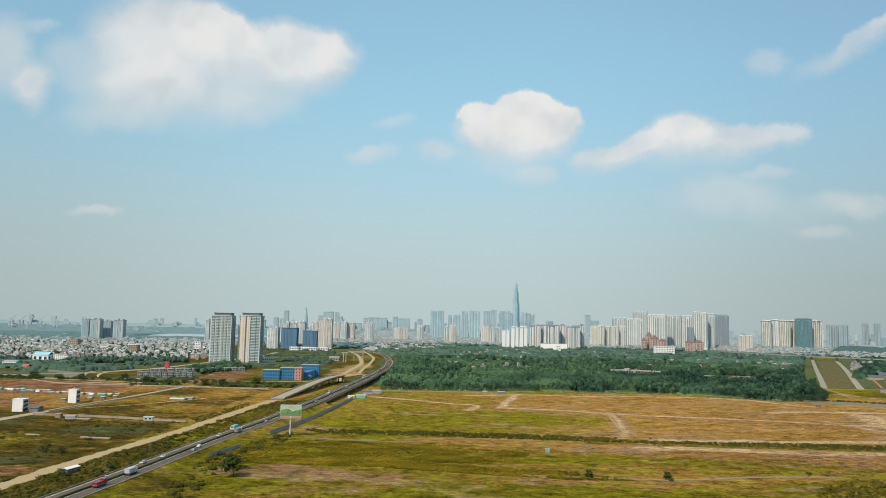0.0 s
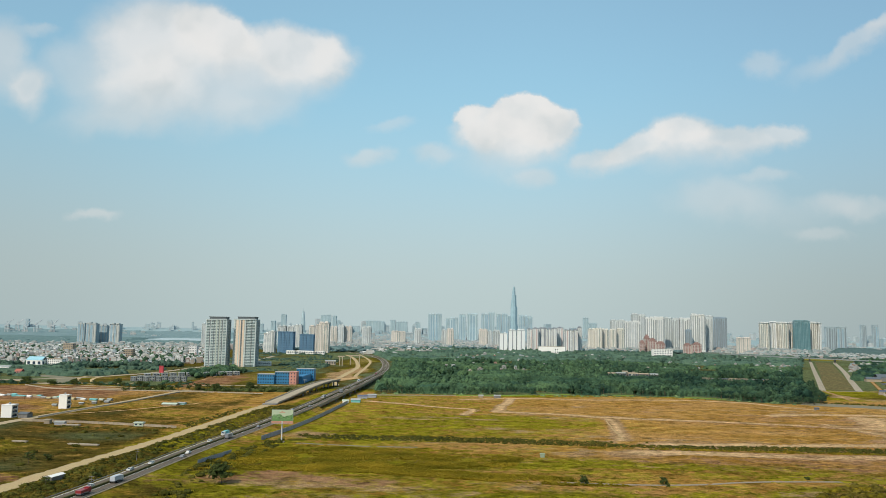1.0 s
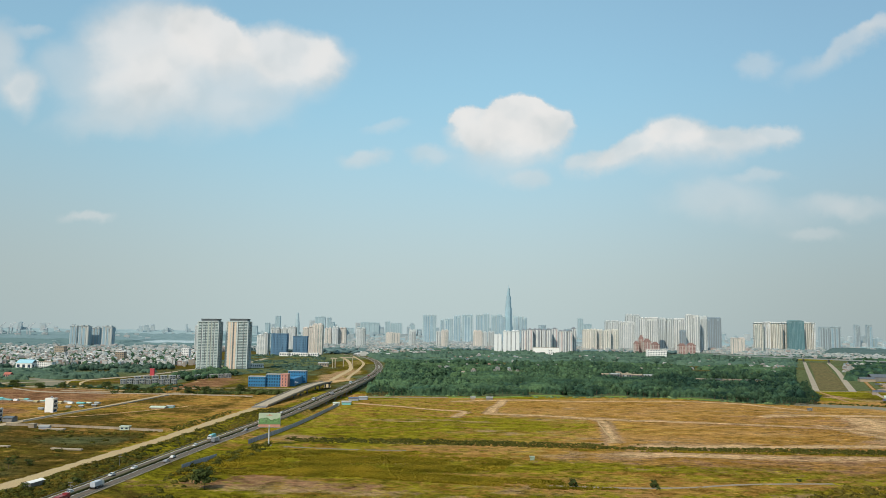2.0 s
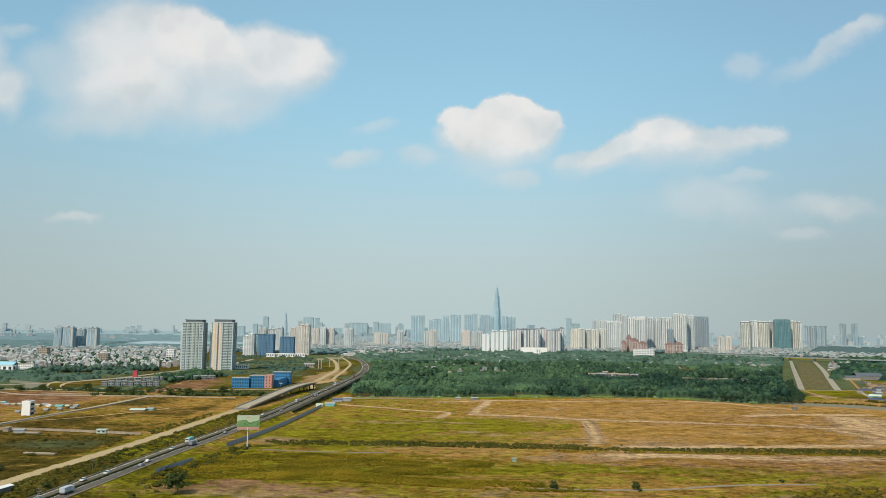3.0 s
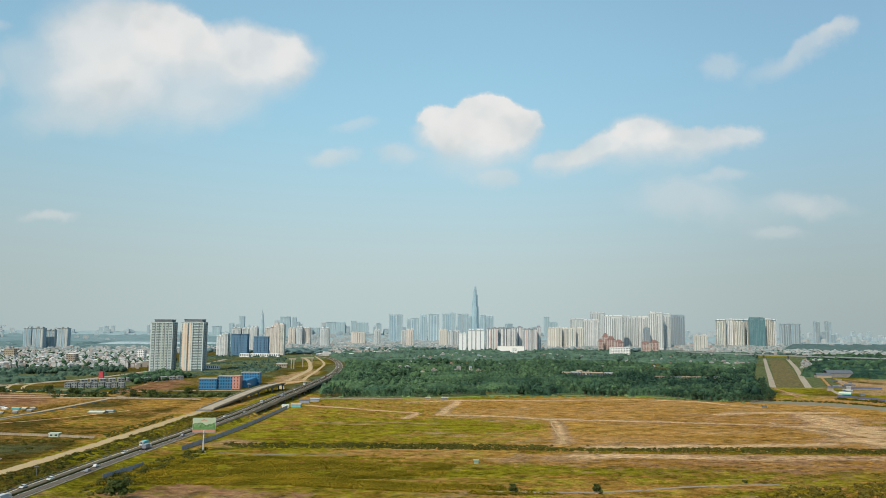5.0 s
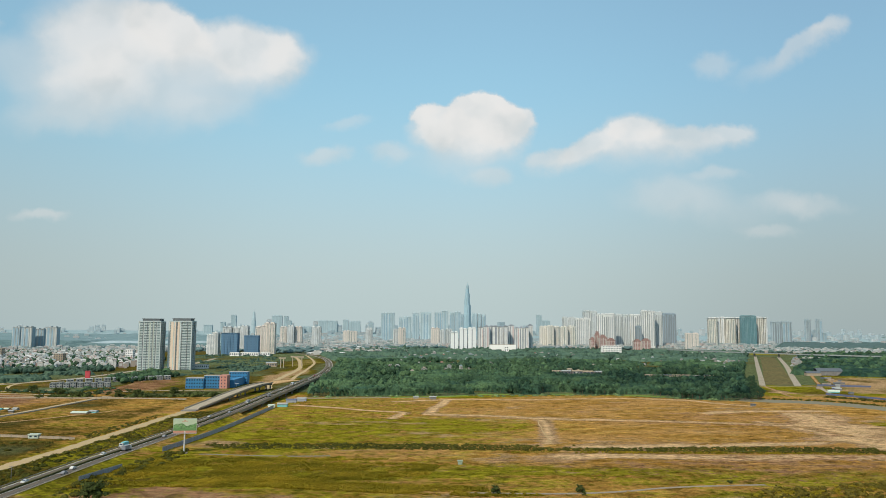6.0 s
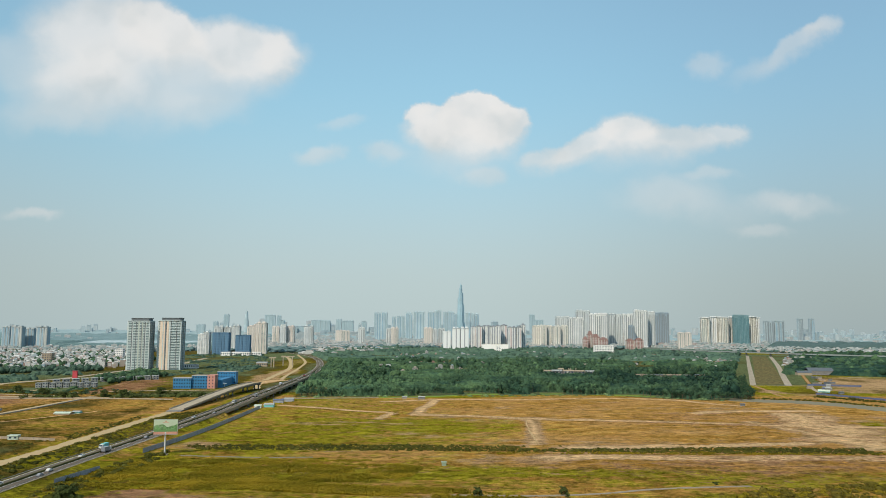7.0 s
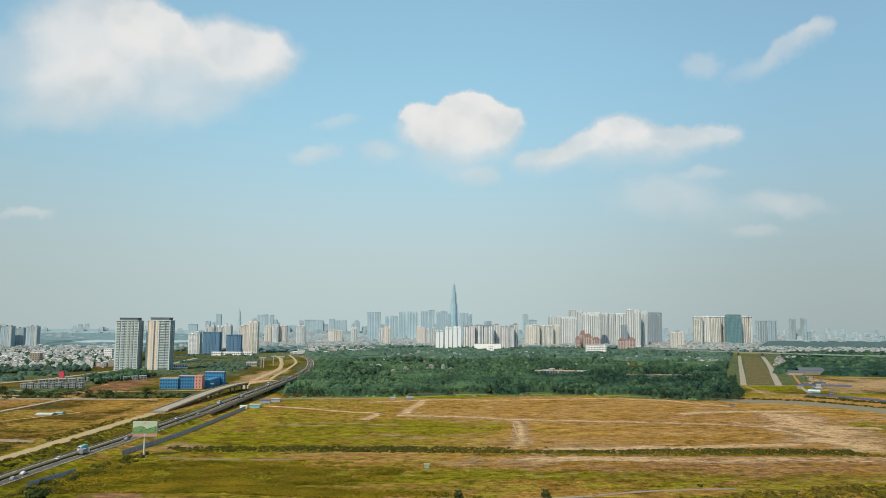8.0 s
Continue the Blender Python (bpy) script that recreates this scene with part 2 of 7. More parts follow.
def ground_material(name="grassland", thin=0.0):
    """Grassland: dry straw, green growth, bare and red soil, and dark undergrowth, by where each grows. Haze is put
    into the colour of the land further out.
    """
    m, tree, b = shaded(name, 0.95)
    b.inputs["Specular IOR Level"].default_value = 0.0
    at = place_of(tree)
    a = tree.nodes.new("ShaderNodeAttribute")
    a.attribute_name = "cover"
    lush, bare, red = wire(tree, "ShaderNodeSeparateXYZ", None, i0=a.outputs["Color"]).outputs
    flat = wire(tree, "ShaderNodeVectorMath", "MULTIPLY", i0=at, i1=(0.72, 1.0, 1.0)).outputs[0]
    fine, mid, broad = noise_at(tree, flat, 0.55, 7.0, 0.7), noise_at(tree, flat, 0.075, 6.0, 0.62), noise_at(tree, flat, 0.016, 4.0)
    clump = noise_at(tree, flat, 0.26, 5.0, 0.62)
    straw = blend(tree, span(tree, mid, 0.35, 0.66), (0.290, 0.157, 0.034), (0.485, 0.280, 0.082))
    straw = blend(tree, span(tree, broad, 0.45, 0.62, 0.0, 0.7), straw, (0.440, 0.248, 0.094))
    green = blend(tree, span(tree, mid, 0.36, 0.64), (0.135, 0.126, 0.010), (0.275, 0.242, 0.019))
    edge = calc(tree, "ADD", calc(tree, "MULTIPLY", calc(tree, "SUBTRACT", mid, 0.5), 1.5), calc(tree, "MULTIPLY", calc(tree, "SUBTRACT", clump, 0.5), 1.0))
    c = blend(tree, span(tree, calc(tree, "ADD", lush, edge), 0.2, 0.7), straw, green)
    soil = blend(tree, span(tree, fine, 0.3, 0.7), (0.285, 0.170, 0.088), (0.46, 0.305, 0.178))
    c = blend(tree, span(tree, calc(tree, "ADD", bare, edge), 0.4, 0.8, 0.0, 0.92), c, soil)
    pale = blend(tree, span(tree, fine, 0.3, 0.7), (0.50, 0.325, 0.170), (0.63, 0.425, 0.236))
    c = blend(tree, span(tree, calc(tree, "ADD", bare, calc(tree, "MULTIPLY", edge, 0.45)), 0.88, 1.25), c, pale)
    clay = blend(tree, span(tree, mid, 0.36, 0.62), (0.165, 0.076, 0.040), (0.320, 0.178, 0.096))
    c = blend(tree, span(tree, calc(tree, "ADD", red, edge), 0.35, 0.75), c, clay)
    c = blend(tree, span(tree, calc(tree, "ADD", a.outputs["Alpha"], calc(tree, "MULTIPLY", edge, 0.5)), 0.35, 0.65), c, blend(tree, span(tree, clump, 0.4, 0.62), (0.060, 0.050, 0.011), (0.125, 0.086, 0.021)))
    # Wood floor and further fields: bluish green with haze put into the colour.
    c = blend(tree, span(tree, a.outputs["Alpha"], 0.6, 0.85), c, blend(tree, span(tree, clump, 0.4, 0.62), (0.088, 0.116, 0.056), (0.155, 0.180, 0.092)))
    # Noise darkens and brightens the colour to imitate tussock shade and grass highlights.
    c = blend(tree, span(tree, clump, 0.42, 0.68, 0.0, 0.65), c, blend(tree, 1.0, c, (0.58, 0.59, 0.50), "MULTIPLY"))
    c = blend(tree, span(tree, fine, 0.46, 0.70, 0.0, 0.55), c, blend(tree, 1.0, c, (1.32, 1.28, 1.22), "MULTIPLY"))
    tuft = noise_at(tree, flat, 0.10, 12.0, 0.80)
    c = blend(tree, span(tree, tuft, 0.51, 0.60, 0.0, 0.85), c, blend(tree, 1.0, c, (0.42, 0.46, 0.40), "MULTIPLY"))
    c = blend(tree, span(tree, tuft, 0.48, 0.39, 0.0, 0.8), c, blend(tree, 1.0, c, (1.48, 1.43, 1.34), "MULTIPLY"))
    rows = wire(tree, "ShaderNodeVectorMath", "MULTIPLY", i0=at, i1=(0.16, 0.55, 1.0)).outputs[0]
    streak = noise_at(tree, rows, 0.9, 6.0, 0.62)
    c = blend(tree, span(tree, streak, 0.52, 0.66, 0.0, 0.62), c, blend(tree, 1.0, c, (1.38, 1.34, 1.22), "MULTIPLY"))
    c = blend(tree, span(tree, streak, 0.47, 0.34, 0.0, 0.62), c, blend(tree, 1.0, c, (0.66, 0.66, 0.60), "MULTIPLY"))
    x, y, z = wire(tree, "ShaderNodeSeparateXYZ", None, i0=at).outputs
    # Far ground fades to blue-grey with distance: haze painted as colour.
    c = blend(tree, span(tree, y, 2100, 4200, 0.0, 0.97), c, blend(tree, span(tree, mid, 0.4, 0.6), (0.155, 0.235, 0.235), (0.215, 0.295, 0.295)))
    tree.links.new(c, b.inputs["Base Color"])
    if thin:
        let_through(m, c, thin)
        return m
    n = wire(tree, "ShaderNodeBump", None, i0=1.0, i1=1.6)
    tree.links.new(calc(tree, "ADD", fine, calc(tree, "MULTIPLY", clump, 2.0)), n.inputs["Height"])
    tree.links.new(n.outputs[0], b.inputs["Normal"])
    return m


M = {
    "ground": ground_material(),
    "grass": ground_material("grass_blades", 0.45),
    "pole_white": surface("pale_grey_pole_paint", (0.50, 0.50, 0.49), 0.5, 0.08),
    "hut_green": surface("dull_green_paint", (0.27, 0.34, 0.25), 0.7, 0.1),
    "tan_concrete": surface("dusty_concrete", (0.39, 0.305, 0.195), 0.85, 0.14, 0.7, 0.05),
    "asphalt": surface("asphalt", (0.120, 0.099, 0.078), 0.9, 0.15, 0.8, 0.03),
    "concrete": surface("concrete", (0.325, 0.268, 0.195), 0.8, 0.12, 0.6, 0.04),
    "avenue": surface("dusty_avenue_concrete", (0.33, 0.285, 0.22), 0.85, 0.25, 0.5, 0.04, stain=(0.24, 0.19, 0.12)),
    "new_concrete": surface("fresh_concrete", (0.37, 0.312, 0.232), 0.8, 0.1, 0.6, 0.05),
    "dark_concrete": surface("weathered_concrete", (0.20, 0.195, 0.185), 0.85, 0.2, 0.5, 0.05),
    "sand": surface("packed_sand", (0.40, 0.305, 0.165), 0.95, 0.14, 0.9, 0.05, stain=(0.40, 0.27, 0.16)),
    "dirt": surface("dirt_track", (0.37, 0.245, 0.130), 0.95, 0.2, 0.8, 0.06, stain=(0.26, 0.165, 0.06)),
    "pale_dirt": surface("pale_dirt", (0.46, 0.325, 0.165), 0.95, 0.2, 0.8, 0.06, stain=(0.27, 0.18, 0.06)),
    "path_grey": surface("grey_concrete_path", (0.27, 0.225, 0.165), 0.9, 0.14, 0.9, 0.1),
    "white": surface("white_plaster", (0.78, 0.77, 0.74), 0.7, 0.03, 0.7, 0.05, bump=0.03),
    "line": surface("white_road_paint", (0.72, 0.72, 0.70), 0.6, 0.1),
    "steel": surface("galvanised_steel", (0.36, 0.37, 0.37), 0.45, 0.1, 1.0, 0.1, metal=0.6),
    "fence": surface("blue_grey_sheet_fence", (0.285, 0.305, 0.345), 0.5, 0.12, 1.0, 0.15),
    "hedge": foliage("hedge_leaves", (0.052, 0.058, 0.010), (0.120, 0.112, 0.020), (0.105, 0.086, 0.018), 0.3),
    "wood_leaves": foliage("forest_leaves", (0.010, 0.029, 0.020), (0.086, 0.150, 0.068), (0.032, 0.076, 0.048)),
    # back_leaves to horizon_leaves: paler and bluer, with distance haze put into the colour.
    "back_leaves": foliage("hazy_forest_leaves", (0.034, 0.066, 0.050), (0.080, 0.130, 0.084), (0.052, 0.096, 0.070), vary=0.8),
    "far_leaves": foliage("hazed_distant_leaves", (0.082, 0.138, 0.142), (0.118, 0.180, 0.176), (0.098, 0.160, 0.160), vary=0.4),
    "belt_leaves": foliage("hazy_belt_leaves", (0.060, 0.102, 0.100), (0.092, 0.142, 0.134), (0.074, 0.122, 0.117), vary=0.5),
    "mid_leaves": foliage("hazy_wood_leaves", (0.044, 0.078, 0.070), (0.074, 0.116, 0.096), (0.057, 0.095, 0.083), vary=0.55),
    # Crane steel is drawn near the sky's tone: haze painted into it.
    "crane": surface("hazed_crane_steel", (0.42, 0.44, 0.455), 0.7, 0.05),
    "shore_leaves": foliage("hazed_shore_leaves", (0.122, 0.192, 0.205), (0.168, 0.240, 0.250), (0.145, 0.216, 0.228), vary=0.25),
    "horizon_leaves": foliage("hazed_horizon_leaves", (0.200, 0.280, 0.298), (0.255, 0.335, 0.350), (0.225, 0.305, 0.322), vary=0.12),
    "tree_leaves": foliage("tree_leaves", (0.036, 0.050, 0.014), (0.085, 0.105, 0.028), (0.060, 0.078, 0.022)),
    "weeds": foliage("weed_leaves", (0.098, 0.086, 0.012), (0.205, 0.160, 0.030), (0.150, 0.115, 0.022), 0.4, 0.7),
    "reed": foliage("reed_blades", (0.160, 0.138, 0.011), (0.350, 0.255, 0.023), (0.265, 0.216, 0.016), 0.45, 0.6),
    "bark": surface("bark", (0.11, 0.085, 0.06), 0.9, 0.25, 6.0, 1.0),
    "water": None,
    "school_blue": surface("blue_paint", (0.035, 0.185, 0.36), 0.6, 0.08, 0.6, 0.08),
    "school_pink": surface("salmon_paint", (0.52, 0.25, 0.20), 0.65, 0.08, 0.6, 0.08),
    "window": surface("dark_window_glass", (0.035, 0.055, 0.085), 0.15, 0.1),
    "teal": surface("teal_tarpaulin", (0.16, 0.44, 0.44), 0.6, 0.12),
    "green_tin": surface("pale_green_tin_roof", (0.46, 0.53, 0.43), 0.5, 0.1),
    "grey_tin": surface("grey_tin_roof", (0.33, 0.34, 0.325), 0.45, 0.1),
    "dark_tin": surface("dark_tin_roof", (0.10, 0.115, 0.13), 0.5, 0.12),
    "blue_fence": surface("blue_site_fence", (0.095, 0.115, 0.20), 0.55, 0.1, 0.6, 0.2),
    "roof_rust": surface("rusty_tin_roof", (0.30, 0.23, 0.17), 0.7, 0.2, 0.8, 0.2, stain=(0.20, 0.12, 0.08)),
    "row_grey": surface("bare_grey_render", (0.25, 0.26, 0.25), 0.8, 0.14, 0.5, 0.08),
    "cyan_tin": surface("pale_cyan_tin_roof", (0.28, 0.50, 0.58), 0.5, 0.08, 0.6, 0.1),
    "red_tile": surface("faded_red_tiles", (0.36, 0.13, 0.10), 0.8, 0.15, 0.8, 0.2),
    "stack_sand": surface("yellowish_stack", (0.44, 0.38, 0.22), 0.85, 0.15),
    "median_green": surface("clipped_hedge", (0.070, 0.072, 0.030), 0.95, 0.4, 1.4, 0.3, bump=1.0, stain=(0.11, 0.09, 0.045)),
    "red": surface("red_cloth", (0.44, 0.06, 0.075), 0.6, 0.1),
    "red_paint": surface("red_lacquer", (0.24, 0.025, 0.03), 0.35, 0.08, bump=0.0),
    "blue_paint": surface("blue_lacquer", (0.08, 0.20, 0.55), 0.35, 0.08, bump=0.0),
    "white_paint": surface("white_lacquer", (0.54, 0.54, 0.52), 0.4, 0.04, bump=0.0),
    "grey_paint": surface("grey_lacquer", (0.20, 0.21, 0.23), 0.35, 0.06, bump=0.0),
    "box_grey": surface("grey_cargo_box", (0.42, 0.45, 0.50), 0.5, 0.08, bump=0.0),
    "rubber": surface("black_rubber", (0.02, 0.02, 0.02), 0.9, 0.1),
    "verge": surface("rough_brown_green_grass", (0.128, 0.102, 0.040), 0.95, 0.6, 0.16, 0.012, bump=1.0, stain=(0.070, 0.090, 0.034)),
    "poster_sky": surface("printed_pale_sheet", (0.40, 0.47, 0.34), 0.55, 0.05, 0.5, 0.3),
    "poster_hill": surface("printed_green_sheet", (0.10, 0.20, 0.075), 0.55, 0.5, 0.9, 0.5, stain=(0.34, 0.42, 0.28)),
    "poster_band": surface("printed_terracotta_sheet", (0.50, 0.24, 0.17), 0.55, 0.08),
    "poster_bar": surface("printed_dark_bar", (0.12, 0.23, 0.09), 0.55, 0.05),
    "twin_slab": surface("white_balcony_edges", (0.50, 0.57, 0.565), 0.6, 0.06, 0.6, 0.03),
    "twin_glass": surface("blue_green_tower_glass", (0.180, 0.255, 0.265), 0.3, 0.2, 0.3, 0.05, bump=0.05),
    "twin_peach": surface("peach_render", (0.66, 0.54, 0.43), 0.7, 0.06, 0.4, 0.03),
    "twin_white": surface("tower_white_render", (0.52, 0.585, 0.575), 0.7, 0.06, 0.4, 0.03),
    "twin_green": surface("grey_green_render", (0.42, 0.47, 0.42), 0.7, 0.06, 0.4, 0.03),
    "twin_dark": surface("dark_crown_and_crevices", (0.13, 0.15, 0.16), 0.6, 0.1),
    "twin_side": storeys("tower_flank", (0.40, 0.43, 0.44), (0.17, 0.22, 0.25), 3.1, 2.4, 0.55, 0.6),
    # Block facades: walls paled and glass kept close to them to imitate haze.
    "pale": storeys("pale_block", (0.58, 0.61, 0.60), (0.42, 0.48, 0.50)),
    "beige": storeys("beige_block", (0.67, 0.615, 0.56), (0.47, 0.45, 0.43)),
    "cream": storeys("cream_block", (0.69, 0.67, 0.60), (0.45, 0.47, 0.45)),
    "whiteb": storeys("white_block", (0.69, 0.70, 0.68), (0.55, 0.58, 0.58)),
    "grey": storeys("grey_block", (0.30, 0.37, 0.42), (0.22, 0.29, 0.34), 3.3, 3.0, 0.6),
    "glassb": storeys("teal_glass_block", (0.22, 0.34, 0.36), (0.15, 0.26, 0.285), 3.6, 3.0, 0.7, 0.7, 0.3),
    "netting": storeys("blue_safety_netting", (0.125, 0.225, 0.320), (0.085, 0.165, 0.255), 6.8, 5.0, 0.9, 0.6, 0.8),
    # Far blocks and spire: blue-grey distance haze is part of the colour.
    "river_block": storeys("hazed_river_block", (0.44, 0.54, 0.57), (0.37, 0.48, 0.52), 3.6, 4.0, 0.6, 0.6),
    "east_block": storeys("hazed_east_block", (0.36, 0.43, 0.455), (0.28, 0.355, 0.385), 5.0, 6.0, 0.6, 0.5),
    "far_block": storeys("hazed_far_block", (0.36, 0.46, 0.49), (0.32, 0.42, 0.455), 4.0, 5.0),
    "spire_glass": storeys("hazed_glass_spire", (0.305, 0.435, 0.485), (0.28, 0.405, 0.46), 5.0, 4.0, 0.7, 0.6, 0.4),
    # Recess bays: their shade is put into the colour; the strips stand proud.
    "bay": surface("shaded_recess", (0.30, 0.33, 0.33), 0.7, 0.08, 0.3, 0.03),
    "bay_warm": surface("shaded_warm_recess", (0.49, 0.475, 0.43), 0.7, 0.08, 0.3, 0.03),
    "netting_bay": surface("shaded_netting", (0.10, 0.19, 0.285), 0.8, 0.1, 0.3, 0.05),
    "lawn": surface("pale_green_lawn", (0.16, 0.225, 0.035), 0.95, 0.2, 0.4, 0.05, stain=(0.12, 0.18, 0.05)),
    "fringe": foliage("pale_fringe_leaves", (0.095, 0.145, 0.062), (0.165, 0.235, 0.095), (0.125, 0.185, 0.080)),
    "bay_green": storeys("grey_green_balconies", (0.46, 0.48, 0.43), (0.22, 0.26, 0.25), 3.3, 50.0, 1.0, 0.6),
    "bay_pale": storeys("pale_balconies", (0.56, 0.58, 0.57), (0.33, 0.37, 0.39), 3.3, 50.0, 1.0, 0.55),
    "bay_brown": storeys("brown_grey_balconies", (0.50, 0.46, 0.38), (0.20, 0.21, 0.20), 3.4, 50.0, 1.0, 0.65),
    "bay_pink": storeys("pinkish_render", (0.58, 0.44, 0.42), (0.50, 0.41, 0.41), 3.3, 50.0, 1.0, 0.4),
    "bay_slab": storeys("dark_grey_gap", (0.29, 0.31, 0.34), (0.22, 0.245, 0.275), 3.3, 50.0, 1.0, 0.5),
    "bay_river": storeys("hazed_river_recess", (0.30, 0.41, 0.47), (0.22, 0.33, 0.40), 3.4, 50.0, 1.0, 0.5),
    "cream_river": storeys("muted_cream_render", (0.50, 0.50, 0.45), (0.40, 0.43, 0.42), 3.4, 50.0, 1.0, 0.5),
    "river_side": storeys("muted_grey_block", (0.44, 0.47, 0.46), (0.31, 0.37, 0.385), 3.3, 3.6, 0.5, 0.5),
    "bright": surface("bright_white_render", (0.67, 0.69, 0.69), 0.7, 0.03, 0.3, 0.02, bump=0.02),
    "bay_teal": storeys("teal_curtain_wall", (0.125, 0.235, 0.255), (0.085, 0.180, 0.205), 3.6, 50.0, 1.0, 0.6, 0.35),
    # Haze over the far city is put into this recess colour.
    "bay_far": surface("hazed_far_recess", (0.285, 0.375, 0.405), 0.7, 0.05, 0.3, 0.03),
    "bay_dark": surface("dark_recess", (0.21, 0.25, 0.27), 0.7, 0.08, 0.3, 0.03),
    "brick_red": storeys("red_brown_block", (0.33, 0.205, 0.18), (0.26, 0.19, 0.175), 3.6, 3.0, 0.5, 0.4),
    "houses": many_colours("house_walls", ((0.0, (0.66, 0.66, 0.63)), (0.25, (0.44, 0.435, 0.40)), (0.42, (0.84, 0.84, 0.82)), (0.58, (0.17, 0.19, 0.185)), (0.65, (0.30, 0.315, 0.315)), (0.72, (0.48, 0.42, 0.35)), (0.8, (0.38, 0.27, 0.23)), (0.87, (0.33, 0.45, 0.50)), (0.93, (0.66, 0.66, 0.62))), dim=0.74),
    "roofs": many_colours("hut_roofs", ((0.0, (0.40, 0.41, 0.40)), (0.25, (0.30, 0.29, 0.27)), (0.45, (0.55, 0.55, 0.52)), (0.6, (0.25, 0.36, 0.38)), (0.72, (0.36, 0.20, 0.15)), (0.82, (0.42, 0.36, 0.28)), (0.92, (0.52, 0.51, 0.48))), dim=0.7),
    # House walls further out: bluer, narrower colours with distance haze put in.
    "horizon_houses": many_colours("hazed_horizon_walls", ((0.0, (0.44, 0.50, 0.51)), (0.3, (0.39, 0.46, 0.48)), (0.55, (0.50, 0.54, 0.54)), (0.7, (0.41, 0.48, 0.49)), (0.85, (0.48, 0.48, 0.47))), dim=0.78),
    "faint_blocks": many_colours("hazed_block_walls", ((0.0, (0.41, 0.50, 0.53)), (0.3, (0.36, 0.45, 0.49)), (0.55, (0.46, 0.53, 0.55)), (0.7, (0.33, 0.43, 0.47)), (0.85, (0.47, 0.51, 0.52))), dim=0.9),
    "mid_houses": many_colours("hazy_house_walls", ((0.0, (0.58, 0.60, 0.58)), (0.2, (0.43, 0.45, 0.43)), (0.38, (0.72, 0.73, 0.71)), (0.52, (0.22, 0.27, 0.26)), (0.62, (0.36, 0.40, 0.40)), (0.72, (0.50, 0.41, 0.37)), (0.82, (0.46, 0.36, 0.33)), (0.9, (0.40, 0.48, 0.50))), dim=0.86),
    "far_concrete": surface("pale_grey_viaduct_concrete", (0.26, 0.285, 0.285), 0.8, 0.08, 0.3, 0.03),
    "far_houses": many_colours("hazed_distant_walls", ((0.0, (0.50, 0.53, 0.52)), (0.3, (0.42, 0.46, 0.46)), (0.5, (0.58, 0.58, 0.55)), (0.65, (0.33, 0.41, 0.41)), (0.8, (0.50, 0.43, 0.40)), (0.9, (0.26, 0.36, 0.35))), dim=0.78),
}


def water_material():
    m, tree, b = shaded("canal_water", 0.6)
    b.inputs["Base Color"].default_value = (0.19, 0.172, 0.115, 1)
    b.inputs["Specular IOR Level"].default_value = 0.02
    n = wire(tree, "ShaderNodeBump", None, i0=0.15, i1=0.3)
    tree.links.new(noise_at(tree, place_of(tree), 0.5, 4.0), n.inputs["Height"])
    tree.links.new(n.outputs[0], b.inputs["Normal"])
    return m


M["water"] = water_material()
M["river"] = surface("pale_river_water", (0.42, 0.50, 0.51), 0.2, 0.04, 0.05, 0.004, bump=0.02)


# ---- mesh tools ----
class Geo:
    """Gathers vertices and faces of one mesh."""

    def __init__(self):
        self.v, self.f = [], []

    def add(self, verts, faces):
        k = len(self.v)
        self.v += [tuple(p) for p in verts]
        self.f += [tuple(i + k for i in f) for f in faces]
        return self

    def box(self, x0, y0, z0, x1, y1, z1, cut=0.0):
        """A box; cut takes a chamfer off its upright edges."""
        if cut:
            ring = [(x0 + cut, y0), (x1 - cut, y0), (x1, y0 + cut), (x1, y1 - cut), (x1 - cut, y1), (x0 + cut, y1), (x0, y1 - cut), (x0, y0 + cut)]
        else:
            ring = [(x0, y0), (x1, y0), (x1, y1), (x0, y1)]
        return self.prism(ring, z0, z1)

    def prism(self, ring, z0, z1, top=1.0):
        n = len(ring)
        cx, cy = sum(p[0] for p in ring) / n, sum(p[1] for p in ring) / n
        low = [(x, y, z0) for x, y in ring]
        high = [(cx + (x - cx) * top, cy + (y - cy) * top, z1) for x, y in ring]
        return self.add(low + high, [(i, (i + 1) % n, n + (i + 1) % n, n + i) for i in range(n)] + [tuple(range(n - 1, -1, -1)), tuple(range(n, 2 * n))])

    def tube(self, a, b, r0, r1, n=8):
        a, b = Vector(a), Vector(b)
        q = (b - a).to_track_quat("Z", "Y")
        ring = [Vector((math.cos(2 * math.pi * i / n), math.sin(2 * math.pi * i / n), 0)) for i in range(n)]
        return self.add([a + q @ (p * r0) for p in ring] + [b + q @ (p * r1) for p in ring], [(i, (i + 1) % n, n + (i + 1) % n, n + i) for i in range(n)] + [tuple(range(n - 1, -1, -1)), tuple(range(n, 2 * n))])

    def gable(self, x0, y0, x1, y1, z0, z1, over=0.4):
        """A two-sided roof with its ridge along x."""
        x0, x1, y0, y1 = x0 - over, x1 + over, y0 - over, y1 + over
        ym, t = (y0 + y1) / 2, 0.15
        v = [(x0, y0, z0), (x1, y0, z0), (x1, ym, z1), (x0, ym, z1), (x1, y1, z0), (x0, y1, z0)]
        v += [(x, y, z - t) for x, y, z in v]
        return self.add(v, [(0, 1, 2, 3), (3, 2, 4, 5), (7, 6, 9, 8), (8, 9, 11, 10), (0, 6, 7, 1), (5, 4, 10, 11), (0, 3, 9, 6), (3, 5, 11, 9), (1, 7, 8, 2), (2, 8, 10, 4)])

    def mesh(self, name, *mats):
        me = bpy.data.meshes.new(name)
        me.from_pydata(self.v, [], self.f)
        for m in mats:
            me.materials.append(m)
        return me


